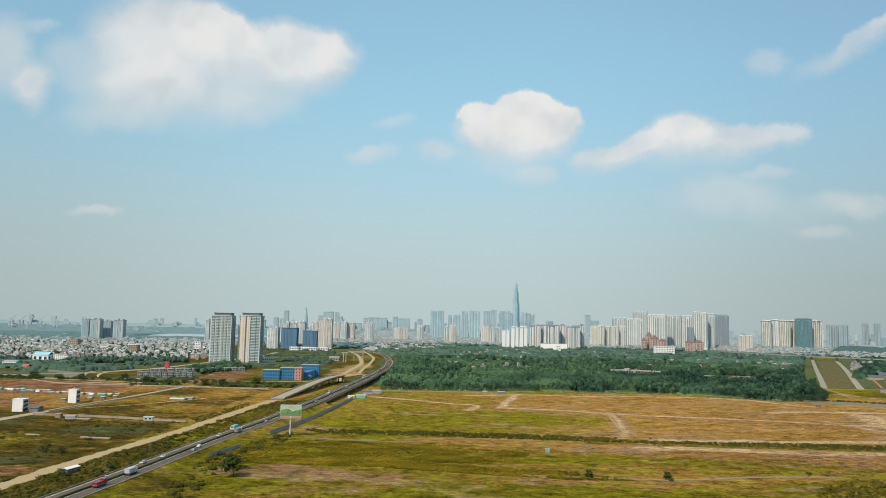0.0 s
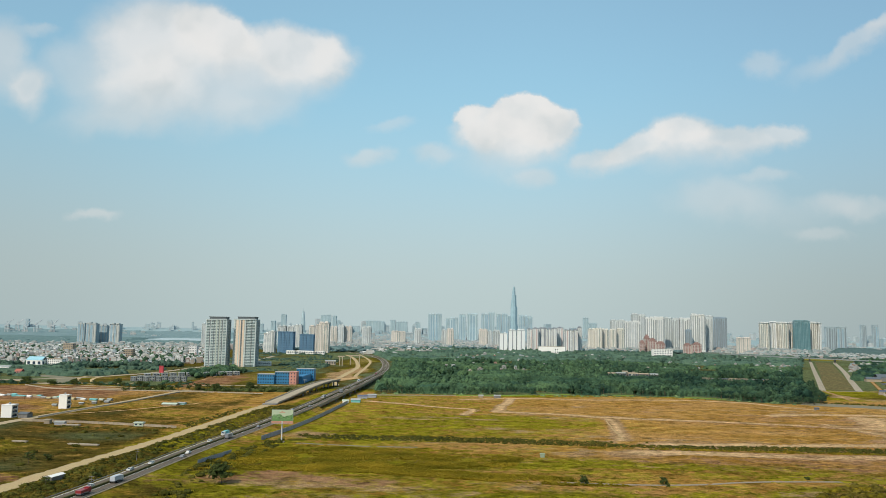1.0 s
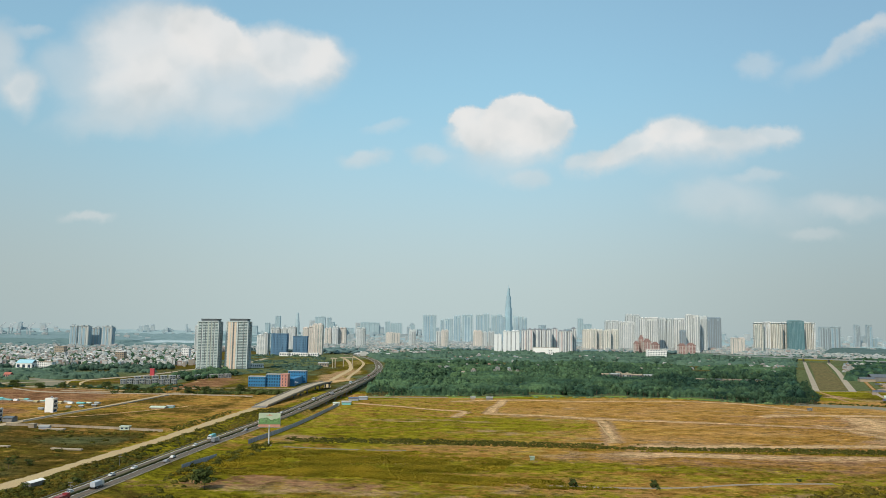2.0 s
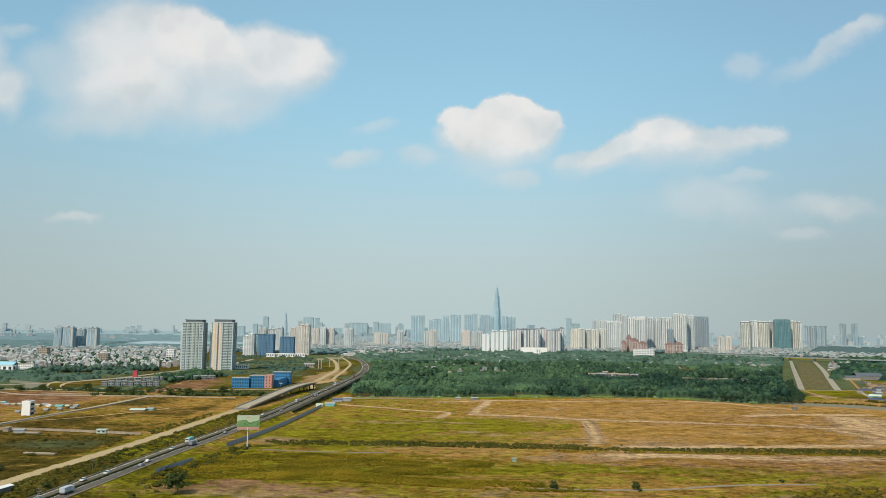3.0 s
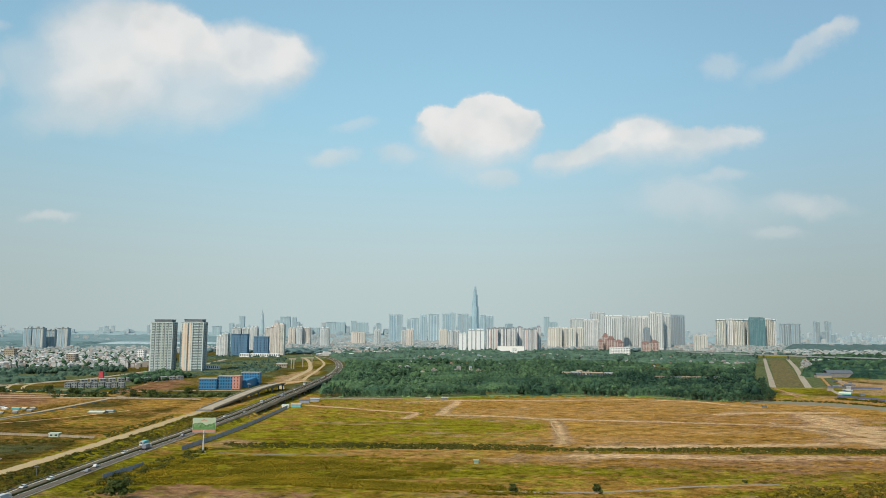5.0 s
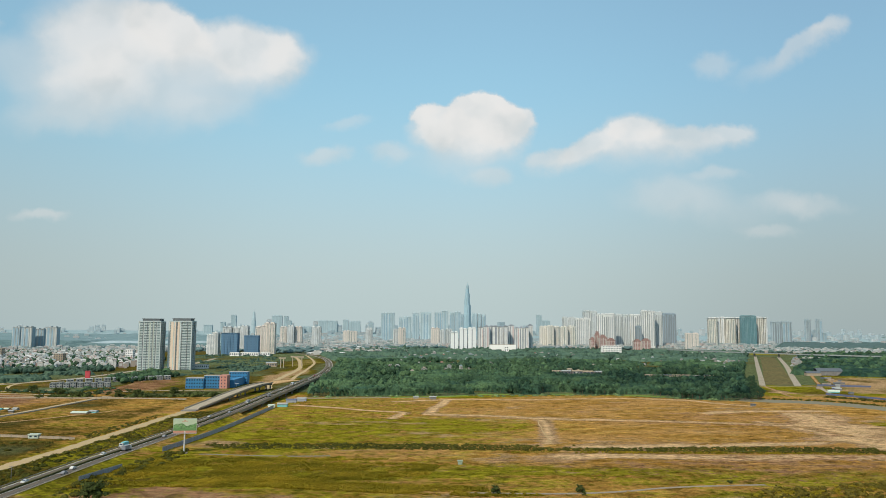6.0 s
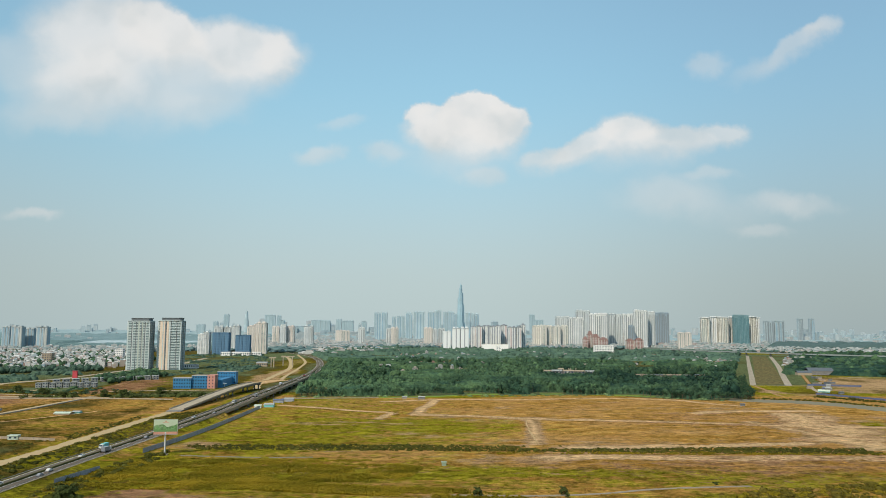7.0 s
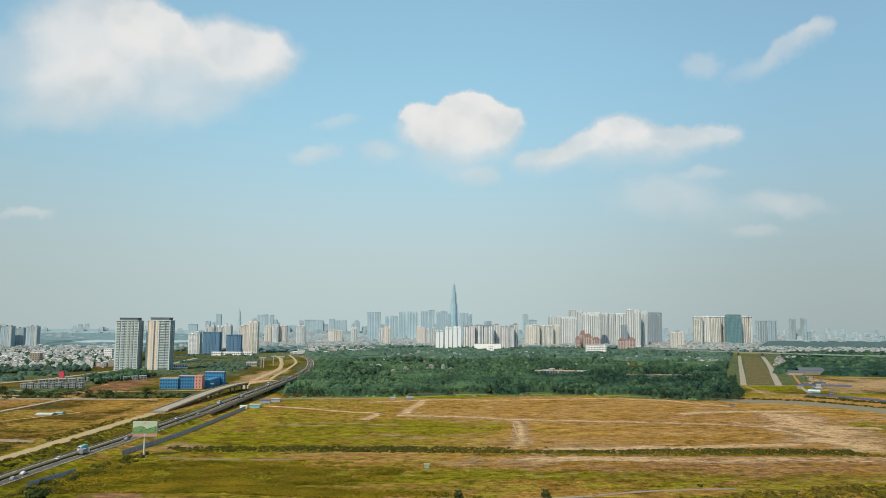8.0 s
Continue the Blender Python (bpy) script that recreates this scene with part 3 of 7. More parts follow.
def part(name, geo, material, parent, label=""):
    """Links a mesh as one part under its thing."""
    ob = new(name, geo if isinstance(geo, bpy.types.Mesh) else geo.mesh(name, M[material]))
    ob.parent = parent
    if label:
        ob["label"] = label
    return ob


def thing(name, x, y, z, label, category, group="", turn=0.0, kind=""):
    ob = new(name)
    ob.matrix_world = pose(x, y, z, 0, 0, turn)
    return tagged(ob, label, category, group, kind)


def rise(y):
    """Height of the land: level, raised far out to meet the horizon in the camera's view."""
    s = np.clip((np.asarray(y, float) - 4250) / 700, 0, 1)
    return 50 * s * s * (3 - 2 * s)


def curve_through(pts, step=8.0):
    """Evenly spaced points on a smooth curve through pts."""
    p = np.array([(*q, 0.0)[:3] for q in pts], float)
    ext = np.vstack([2 * p[0] - p[1], p, 2 * p[-1] - p[-2]])
    out = []
    for i in range(len(p) - 1):
        a, b, c, d = ext[i:i + 4]
        n = max(1, int(np.linalg.norm(c - b) / step))
        for k in range(n):
            t = k / n
            out.append(0.5 * (2 * b + (c - a) * t + (2 * a - 5 * b + 4 * c - d) * t * t + (3 * b - a - 3 * c + d) * t ** 3))
    return np.array(out + [p[-1]])


KEEP_CLEAR = []


def ribbon(pts, width, shift=0.0, lift=0.0, thick=0.1, ragged=0.0, step=8.0, clear=True, foot=None):
    """A strip of given width along a curve, with an upper face, sides and underside. foot: how far the sides spread where they meet the ground."""
    c = curve_through(pts, step)
    t = np.gradient(c, axis=0)[:, :2]
    t /= np.linalg.norm(t, axis=1)[:, None]
    side = np.stack([t[:, 1], -t[:, 0]], 1)
    rng = np.random.default_rng(len(c))
    half = width / 2 * (1 + ragged * (rng.random((2, len(c))) - 0.5))
    left, right = c.copy(), c.copy()
    left[:, :2] += side * (shift - half[0])[:, None]
    right[:, :2] += side * (shift + half[1])[:, None]
    if clear:
        KEEP_CLEAR.append((c[:, :2] + side * shift, width / 2 + 1.0))
    g, n = Geo(), len(c)
    left[:, 2] += lift
    right[:, 2] += lift
    low_l, low_r = left.copy(), right.copy()
    if foot is None:
        low_l[:, 2] -= thick
        low_r[:, 2] -= thick
    else:
        low_l[:, :2] -= side * foot
        low_r[:, :2] += side * foot
        low_l[:, 2] = low_r[:, 2] = 0.0
    v = np.vstack([left, right, low_l, low_r])
    f = []
    for i in range(n - 1):
        j = i + 1
        f += [(i, n + i, n + j, j), (i, j, 2 * n + j, 2 * n + i), (n + j, n + i, 3 * n + i, 3 * n + j), (2 * n + i, 2 * n + j, 3 * n + j, 3 * n + i)]
    f += [(0, 2 * n, 3 * n, n), (n - 1, 2 * n - 1, 4 * n - 1, 3 * n - 1)]
    return g.add(v, f)


# ---- the land ----
def wobble(x, y, size, seed):
    """Smooth random field between 0 and 1."""
    rng = np.random.default_rng(seed)
    table = rng.random((64, 64))
    u, v = np.asarray(x) / size + 1000, np.asarray(y) / size + 1000
    i, j = np.floor(u).astype(int), np.floor(v).astype(int)
    a, b = u - i, v - j
    a, b = a * a * (3 - 2 * a), b * b * (3 - 2 * b)
    at = lambda p, q: table[p % 64, q % 64]
    return (at(i, j) * (1 - a) + at(i + 1, j) * a) * (1 - b) + (at(i, j + 1) * (1 - a) + at(i + 1, j + 1) * a) * b


def inside(x, y, ring):
    """Which points lie within a ring of corners."""
    x, y = np.asarray(x, float), np.asarray(y, float)
    hit = np.zeros(x.shape, bool)
    for (xa, ya), (xb, yb) in zip(ring, ring[1:] + ring[:1]):
        with np.errstate(divide="ignore", invalid="ignore"):
            cross = ((ya > y) != (yb > y)) & (x < (xb - xa) * (y - ya) / (yb - ya + 1e-9) + xa)
        hit ^= cross
    return hit


WOOD = [(-72, 862), (41, 872), (108, 888), (275, 892), (325, 851), (365, 829), (405, 822), (425, 850), (505, 1040), (690, 1464), (1040, 2220), (1200, 2620), (500, 2850), (40, 2950), (-200, 2650), (-185, 2200), (-112, 1760), (-86, 1400), (-82, 1100)]
EAST_WOOD = [(690, 1300), (760, 1330), (800, 1262), (920, 1240), (1500, 1200), (1900, 1900), (2100, 2450), (1330, 2420), (1180, 2200), (900, 1640)]
WEST_WOOD = [(-1100, 1060), (-560, 1030), (-480, 1060), (-420, 1250), (-500, 1330), (-700, 1280), (-1100, 1180)]
MIDDLE_WOOD = [(-380, 1180), (-330, 1110), (-300, 1250), (-215, 1330), (-230, 1700), (-330, 2150), (-520, 2150), (-470, 1560), (-390, 1440)]
LUSH_NEAR = [(-260, 640, 110, 150, 0.40), (-260, 420, 110, 90, 0.62), (-163, 420, 15, 150, 0.95), (-150, 600, 12, 120, 0.85), (-130, 780, 18, 130, 0.8), (-118, 640, 9, 120, 0.85), (-215, 360, 60, 110, 0.6), (-260, 420, 70, 90, 0.4), (430, 590, 26, 60, 0.8), (-235, 640, 60, 110, 0.42), (-240, 470, 80, 90, 0.45), (-115, 395, 75, 110, 0.85), (-235, 380, 60, 80, 0.5), (30, 605, 125, 75, 0.66), (-30, 640, 50, 60, 0.6), (100, 420, 160, 22, 0.66), (230, 397, 140, 30, 0.55), (-60, 300, 80, 40, 0.6), (60, 320, 160, 36, 0.75)]
LUSH_FAR = [(470, 905, 30, 60, 0.3), (-20, 410, 90, 26, 0.8), (-230, 400, 60, 80, 0.45), (-260, 470, 90, 50, 0.3), (472, 985, 26, 60, 0.55), (548, 1000, 16, 45, 0.5), (390, 560, 30, 40, 0.5), (-40, 505, 90, 18, 0.7), (700, 1400, 70, 260, 0.75), (880, 1760, 80, 260, 0.75), (1010, 2050, 80, 200, 0.7), (60, 872, 130, 18, 0.9), (-60, 832, 60, 16, 0.8), (210, 905, 40, 14, 0.9), (330, 872, 30, 14, 0.9), (190, 345, 60, 26, 0.6)]
BARE_NEAR = [(270, 600, 120, 50, 0.40), (200, 740, 170, 60, 0.36), (120, 440, 90, 26, 0.36), (300, 430, 90, 30, 0.36), (-260, 1120, 80, 160, 0.6), (-190, 1500, 60, 320, 0.3), (730, 1080, 150, 180, 1.0), (630, 960, 70, 60, 0.8), (-72, 362, 48, 24, 0.72), (-28, 345, 50, 20, 0.62), (-60, 322, 40, 16, 0.5), (386, 665, 28, 36, 1.2), (374, 605, 34, 50, 1.25), (350, 540, 46, 26, 1.25)]
BARE_FAR = [(400, 690, 30, 18, 0.7), (500, 945, 22, 40, 1.0), (520, 905, 30, 26, 0.7), (-95, 520, 22, 24, 0.8), (290, 740, 140, 22, 0.3), (120, 640, 80, 50, 0.15), (60, 700, 26, 90, 0.3), (60, 440, 60, 24, 0.35), (250, 690, 130, 50, 0.25), (-155, 1250, 30, 260, 0.9), (-180, 1700, 40, 260, 0.6), (510, 930, 60, 50, 0.45), (-205, 960, 60, 20, 0.5)]
RED = [(270, 440, 190, 50, 0.52), (310, 650, 150, 90, 0.44), (130, 445, 80, 24, 0.48), (330, 540, 120, 40, 0.40), (-440, 800, 130, 110, 1.0), (-390, 640, 60, 50, 0.8), (-300, 1020, 36, 170, 0.9), (-430, 1040, 60, 60, 0.6), (-230, 1150, 50, 90, 0.6), (-212, 350, 24, 14, 0.8), (-110, 360, 40, 16, 0.5), (-80, 370, 48, 17, 0.62), (-36, 361, 44, 13, 0.55), (0, 352, 40, 12, 0.4)]


def grove(x, y):
    """Where trees stand close (high) and where the wood opens into scrub and meadow (low)."""
    return 0.40 * wobble(x, y, 62, 14) + 0.15 * wobble(x, y, 27, 15) + 0.45 * wobble(0.8 * x, y, 150, 19)


def cover(x, y):
    """How green, how bare, how red and how wooded the land is at a place. Wooded also carries darkening and haze."""
    wx = x + 22 * (wobble(x, y, 26, 3) - 0.5) + 8 * (wobble(x, y, 9, 4) - 0.5)
    wy = y + 16 * (wobble(x, y, 26, 5) - 0.5) + 8 * (wobble(x, y, 9, 6) - 0.5)

    def field(rows, base):
        out = base
        for cx, cy, rx, ry, w in rows:
            d = np.hypot((wx - cx) / rx, (wy - cy) / ry)
            out = np.maximum(out, w * np.clip(1.6 - 1.2 * d, 0, 1))
        return out

    near = np.clip((700 - y) / 400, 0, 1)
    beyond = np.clip((y - 850) / 60, 0, 1)
    meadow = inside(x, y, WOOD) & (grove(x, y) < 0.385 + 0.07 * np.clip((260 - x) / 120, 0, 1))
    lush = field(LUSH_NEAR + LUSH_FAR, 0.85 * beyond + 0.4 * meadow + 0.28 * near + 0.26 * np.clip((190 - x) / 220, 0, 1) * (y < 845) + 0.20 * np.clip((150 - x) / 120, 0, 1) * (x > -110) * np.clip((y - 500) / 30, 0, 1) * (y < 845) + 0.45 * (wobble(x, y, 70, 8) - 0.35) * near)
    worn = np.clip(0.6 * wobble(x, 1.7 * y, 60, 9) + 0.4 * wobble(x, 2.5 * y, 19, 10) - 0.36, 0, 1) * np.clip((x + 90) / 60, 0, 1) * (y < 850)
    bare = field(BARE_NEAR + BARE_FAR, 1.5 * worn)
    red = field(RED, 0.9 * np.clip(0.6 * wobble(x, 1.8 * y, 52, 45) + 0.4 * wobble(x, 3 * y, 16, 46) - 0.44, 0, 1) * np.clip((x + 40) / 60, 0, 1) * (y < 850))
    # Darker growth, deepened in the near corners to imitate lens vignetting.
    ground_tone = 0.54 * np.clip((-118 - x) / 40, 0, 1) * np.clip((540 - y) / 110, 0, 1) * (0.7 + 0.6 * wobble(x, y, 30, 23))
    ground_tone = np.maximum(ground_tone, 0.50 * np.clip((-55 - x) / 40, 0, 1) * np.clip((500 - y) / 60, 0, 1) * (0.7 + 0.6 * wobble(x, y, 18, 25)))
    ground_tone = np.maximum(ground_tone, 0.37 * np.clip((90 - x) / 60, 0, 1) * np.clip((x + 130) / 30, 0, 1) * np.clip((475 - y) / 20, 0, 1) * np.clip((y - 376) / 14, 0, 1) * (0.6 + 0.8 * wobble(x, y, 22, 27)))
    # Further out the same channel picks the bluish green that imitates haze.
    ground_tone = np.maximum(ground_tone, 0.74 * (x < -175) * (y > 852) * (y < 1350) * (0.8 + 0.4 * wobble(x, y, 40, 28)))
    ground_tone = np.maximum(ground_tone, 0.80 * (x > -420) * (x < -50) * np.clip((y - 880) / 60, 0, 1) * (y < 2600) * (0.75 + 0.5 * wobble(x, y, 40, 29)))
    ground_tone = np.maximum(ground_tone, 0.36 * (x > -90) * (x < 420) * (y > 836) * (y < 905))
    ground_tone = np.maximum(ground_tone, 0.40 * np.clip((x - 150) / 30, 0, 1) * np.clip((400 - y) / 30, 0, 1) * (0.6 + 0.8 * wobble(x, y, 18, 26)))
    ground_tone = np.maximum(ground_tone, (0.52 + 0.06 * np.clip((560 - y) / 60, 0, 1)) * np.clip((-165 - x) / 30, 0, 1) * (y < 845) * (0.6 + 0.8 * wobble(x, y, 45, 24)))
    ground_tone = np.maximum(ground_tone, 0.47 * np.clip((-185 - x) / 60, 0, 1) * np.clip((680 - y) / 110, 0, 1))
    wood = np.zeros_like(x)
    for ring in (WOOD, EAST_WOOD, WEST_WOOD, MIDDLE_WOOD):
        wood = np.maximum(wood, inside(x, y, ring) * np.where(grove(x, y) < 0.385 + 0.07 * np.clip((260 - x) / 120, 0, 1), 0.70, 1.0))
    wood = np.maximum(wood, beyond * ~meadow * (0.34 + 0.5 * (wobble(x, y, 40, 12) - 0.4)))
    far = (y > 1240) & ~((x > 500) & (y < 1400) & (x < 1100)) & ~(np.abs(x + 175) < 58) & ~(np.abs(x - (545 + 0.475 * (y - 1045))) < 75)
    wood = np.maximum(wood, far * 0.62)
    reserve = (np.abs(x - (548 + 0.475 * (y - 1045))) < 75) & (y > 1060) & (y < 2350)
    lush, bare, wood = np.where(reserve, 0.50, lush), np.where(reserve, 0.0, bare), np.where(reserve, 0.8, wood)
    wood = np.maximum(wood, ground_tone * (1 - 0.7 * np.clip(np.maximum(bare, red), 0, 1)))
    return lush, bare, red, wood


def with_cover(me, bare_profile=None):
    """Gives a mesh the land's own growth, so that it blends with the ground; the profile lays bare soil along a track."""
    co = np.empty(len(me.vertices) * 3)
    me.vertices.foreach_get("co", co)
    x, y = co[0::3], co[1::3]
    lush, bare, red, wood = cover(x, y)
    if bare_profile is not None:
        bare = np.maximum(bare, bare_profile)
        lush, wood = lush * (1 - np.clip(bare_profile, 0, 1)), wood * (1 - np.clip(bare_profile, 0, 1))
    me.attributes.new("cover", "FLOAT_COLOR", "POINT").data.foreach_set("color", np.stack([lush, bare, red, wood], 1).astype(np.float32).ravel())
    return me


def make_ground():
    xs = np.unique(np.concatenate([-np.geomspace(6000, 20000, 8)[::-1], np.arange(-6000, -800, 130), np.arange(-800, 800, 6.5), np.arange(800, 6001, 130), np.geomspace(6100, 20000, 8)]))
    ys = np.unique(np.concatenate([np.arange(-3000, 200, 160), np.arange(200, 1300, 6.5), np.arange(1300, 2600, 40), np.arange(2600, 5300, 90), np.geomspace(5300, 26000, 24)]))
    gx, gy = np.meshgrid(xs, ys)
    x, y = gx.ravel(), gy.ravel()
    nx, ny = len(xs), len(ys)
    i, j = np.meshgrid(np.arange(nx - 1), np.arange(ny - 1))
    a = (j * nx + i).ravel()
    me = bpy.data.meshes.new("ground")
    me.from_pydata(np.stack([x, y, rise(y)], 1).tolist(), [], np.stack([a, a + 1, a + nx + 1, a + nx], 1).tolist())
    tint = me.attributes.new("cover", "FLOAT_COLOR", "POINT")
    tint.data.foreach_set("color", np.stack(cover(x, y), 1).astype(np.float32).ravel())
    me.materials.append(M["ground"])
    for p in me.polygons:
        p.use_smooth = True
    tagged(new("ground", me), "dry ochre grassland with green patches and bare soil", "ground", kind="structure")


make_ground()


# ---- roads, tracks and canals ----
def structure(name, geo, material, label, category):
    return tagged(new(name, geo.mesh(name, M[material])), label, category, kind="structure")


EXPRESSWAY = [(-172, 120, 1.2), (-162, 210, 1.2), (-153, 295, 1.2), (-148, 350, 1.2), (-140.5, 450, 1.3), (-133, 520, 1.5), (-125.5, 590, 2.2), (-116, 680, 3.6), (-107, 800, 5.5), (-101, 900, 6.0), (-98.5, 1020, 5.0), (-98.5, 1150, 3.0), (-103, 1370, 1.2), (-118, 1590, 1.0), (-150, 1850, 1.0), (-200, 2080, 1.0), (-280, 2300, 1.0)]
RAMP = [(-160, 722, 1.2), (-155.5, 765, 3.2), (-150.5, 820, 5.5), (-146.5, 880, 7.0), (-141, 935, 7.6), (-134, 968, 7.8)]


def make_expressway():
    road = thing("expressway", -126, 511, 0, "grey asphalt dual carriageway on a low bank and a bridge", "road", kind="structure")
    road.matrix_world = Matrix()
    low = EXPRESSWAY[:8]
    for stretch in (low, EXPRESSWAY[11:]):
        part("embankment", with_cover(ribbon(stretch, 14.6, lift=-0.25, foot=5.0).mesh("embankment", M["ground"])), "", road, "grassy road bank")
    for side in (-1, 1):
        part("carriageway", ribbon(EXPRESSWAY, 5.4, side * 3.35, 0.02, 0.5), "asphalt", road, "worn grey asphalt carriageway")
        part("hard_shoulder", ribbon(EXPRESSWAY, 0.8, side * 6.45, 0.0, 0.5), "concrete", road)
        part("edge_line", ribbon(EXPRESSWAY, 0.22, side * 5.85, 0.03, 0.02, clear=False), "line", road)
        part("edge_line", ribbon(EXPRESSWAY, 0.22, side * 0.95, 0.03, 0.02, clear=False), "line", road)
        part("guard_rail", ribbon(EXPRESSWAY, 0.28, side * 6.9, 0.75, 0.3, clear=False), "dark_concrete", road)
    part("median_strip", ribbon(EXPRESSWAY, 1.5, 0, 0.12, 0.5), "median_green", road, "dark planted median strip")
    part("median_hedge", ribbon(EXPRESSWAY, 0.9, 0, 0.9, 0.9, 0.5, 3.0, clear=False), "median_green", road, "clipped dark median hedge")
    span_pts = EXPRESSWAY[6:12]
    part("bridge_deck", ribbon(span_pts, 14.0, 0, -0.45, 1.5), "concrete", road, "grey concrete bridge girder")
    for side in (-1, 1):
        part("parapet", ribbon(span_pts, 0.4, side * 7.05, 0.95, 1.7, clear=False), "concrete", road)
    c = curve_through(span_pts, 32)
    for x, y, z in c[1:-1]:
        g = Geo().box(x - 7.5, y - 1.0, z - 3.0, x + 7.5, y + 1.0, z - 1.9, 0.2)
        for dx in (-4.6, 0, 5.2):
            g.tube((x + dx, y, -0.2), (x + dx, y, z - 2.9), 0.8, 0.8, 10)
        if z > 3.4:
            part("pier", g, "dark_concrete", road)


def make_ramp():
    ramp = thing("flyover", -145, 830, 0, "unfinished pale concrete flyover deck", "bridge", kind="structure")
    ramp.matrix_world = Matrix()
    part("deck", ribbon(RAMP, 13.0, 0, 0, 0.5), "new_concrete", ramp, "pale fresh concrete deck")
    part("girder", ribbon(RAMP, 10.0, 0, -0.5, 1.4), "dark_concrete", ramp)
    for side in (-1, 1):
        part("parapet", ribbon(RAMP, 0.45, side * 6.4, 1.0, 1.0, clear=False), "new_concrete", ramp)
    for x, y, z in curve_through(RAMP[1:], 30):
        if z > 3.5:
            part("pier", Geo().box(x - 5, y - 1, z - 2.9, x + 5, y + 1, z - 1.88, 0.2).tube((x - 2.5, y, -0.2), (x - 2.5, y, z - 2.8), 0.9, 0.9, 10).tube((x + 2.5, y, -0.2), (x + 2.5, y, z - 2.8), 0.9, 0.9, 10), "dark_concrete", ramp)
    part("abutment", Geo().box(-167, 713, -0.1, -153.5, 721, 0.9, 0.3), "dark_concrete", ramp)


make_expressway()
make_ramp()
CITY_TRACKS = [
    ("haul_road", [(-208, 180), (-198, 260), (-191, 317), (-189, 361), (-184, 413), (-174.5, 506), (-166, 654), (-161, 720)], 9.2, "sand", 0.45, "pale packed sand haul road"),
    ("sand_road", [(-134, 968), (-148, 1080), (-153, 1222), (-162, 1470), (-215, 1856), (-262, 2085)], 8, "sand", 0.5, "pale sandy construction road"),
    ("sand_road", [(-128, 1120), (-135, 1229), (-144, 1456), (-166, 1745), (-241, 2197)], 5.5, "sand", 0.4, "pale sandy construction road"),
    ("link_track", [(-150, 1060), (-135, 1110), (-118, 1130)], 16, "dirt", 0.5, "bare dirt link track"),
]
FIELD_TRACKS = [
    ("wood_track", [(20, 806), (89, 833), (163, 832), (261, 849), (330, 831), (352, 793), (380, 766)], 8, "pale_dirt", 0.3, "pale dirt track along the wood"),
    ("field_track", [(-76, 772), (-26, 741), (7, 716), (30, 705), (24, 680), (20, 655)], 5.5, "pale_dirt", 0.4, "pale dirt field track"),
    ("field_track", [(50, 690), (60, 740), (70, 788), (77, 828)], 6, "pale_dirt", 0.5, "pale dirt field track"),
    ("field_track", [(48, 691), (108, 678), (144, 660), (223, 645), (289, 630), (334, 612), (420, 600)], 7, "pale_dirt", 0.4, "pale dirt field track"),
]
GRASS_TRACKS = [
    ("foot_path", [(142, 652), (137, 622), (135, 600), (133, 588), (130, 553), (127.5, 529), (121, 524)], 1.0, "pale_dirt", 0.3, "thin pale footpath over the field"),
    ("field_track", [(145, 660), (140, 610), (132, 560), (124, 508)], 8.0, "dirt", 0.5, "pale dirt field track"),
    ("field_track", [(300, 700), (350, 716), (400, 720), (430, 722)], 9, "pale_dirt", 0.5, "faint dirt field track"),
    ("ditch_track", [(120, 505), (195, 506), (237, 509), (280, 517), (330, 520)], 11, "dirt", 0.35, "bare dirt strip beyond the ditch"),
]
BARE_TRACKS = [
    ("field_track", [(388, 704), (376, 668), (366, 620), (356, 570), (347, 520), (342, 488)], 19, "pale_dirt", 0.5, "broad worn dirt way over the field"),
    ("field_track", [(318, 640), (330, 610), (338, 570), (340, 530)], 11, "dirt", 0.5, "worn dirt way over the field"),
    ("ditch_track", [(100, 471), (140, 469), (183, 466), (277, 463), (400, 458)], 13, "dirt", 0.35, "bare dirt strip beside the ditch"),
    ("front_path", [(60, 369), (92, 367), (111, 367.6), (131, 371), (151, 378), (172, 382), (205, 385)], 2.6, "path_grey", 0.12, "narrow grey concrete path"),
]
EAST_TRACKS = [
    ("east_avenue", [(525, 1052), (640, 1300), (820, 1690), (1080, 2250)], 8, "avenue", 0.05, "pale unfinished concrete avenue"),
    ("east_avenue", [(572, 1046), (690, 1290), (870, 1660), (1130, 2210)], 9, "avenue", 0.05, "pale unfinished concrete avenue"),
    ("east_path", [(610, 1060), (730, 1300), (820, 1480)], 3.5, "pale_dirt", 0.3, "pale dirt path beside the avenue"),
    ("cross_street", [(500, 1040), (540, 1041), (600, 1043)], 4, "concrete", 0.1, "concrete cross street"),
    ("east_path", [(475, 880), (500, 960), (520, 1036)], 4, "dirt", 0.5, "dirt path over the grass lot"),
    ("east_lane", [(600, 1043), (575, 990), (550, 930)], 5, "concrete", 0.2, "concrete lane beside the site"),
    ("east_lane", [(770, 1233), (840, 1217), (960, 1200), (1300, 1170)], 6, "new_concrete", 0.1, "pale concrete lane along the wood"),
]
WEST_TRACKS = [
    ("west_road", [(-330, 440), (-318, 520), (-313, 570), (-305, 640), (-297, 711), (-288, 830), (-286, 862)], 9, "tan_concrete", 0.1, "grey concrete access road"),
    ("west_lane", [(-420, 868), (-345, 858), (-286, 850), (-222, 868), (-175, 880)], 5, "tan_concrete", 0.2, "pale concrete lane"),
    ("west_lane", [(-540, 960), (-470, 910), (-405, 893), (-310, 868)], 4, "tan_concrete", 0.3, "pale concrete lane"),
    ("west_path", [(-300, 610), (-270, 640), (-240, 690), (-225, 720)], 2.2, "dirt", 0.4, "thin dirt footpath"),
]
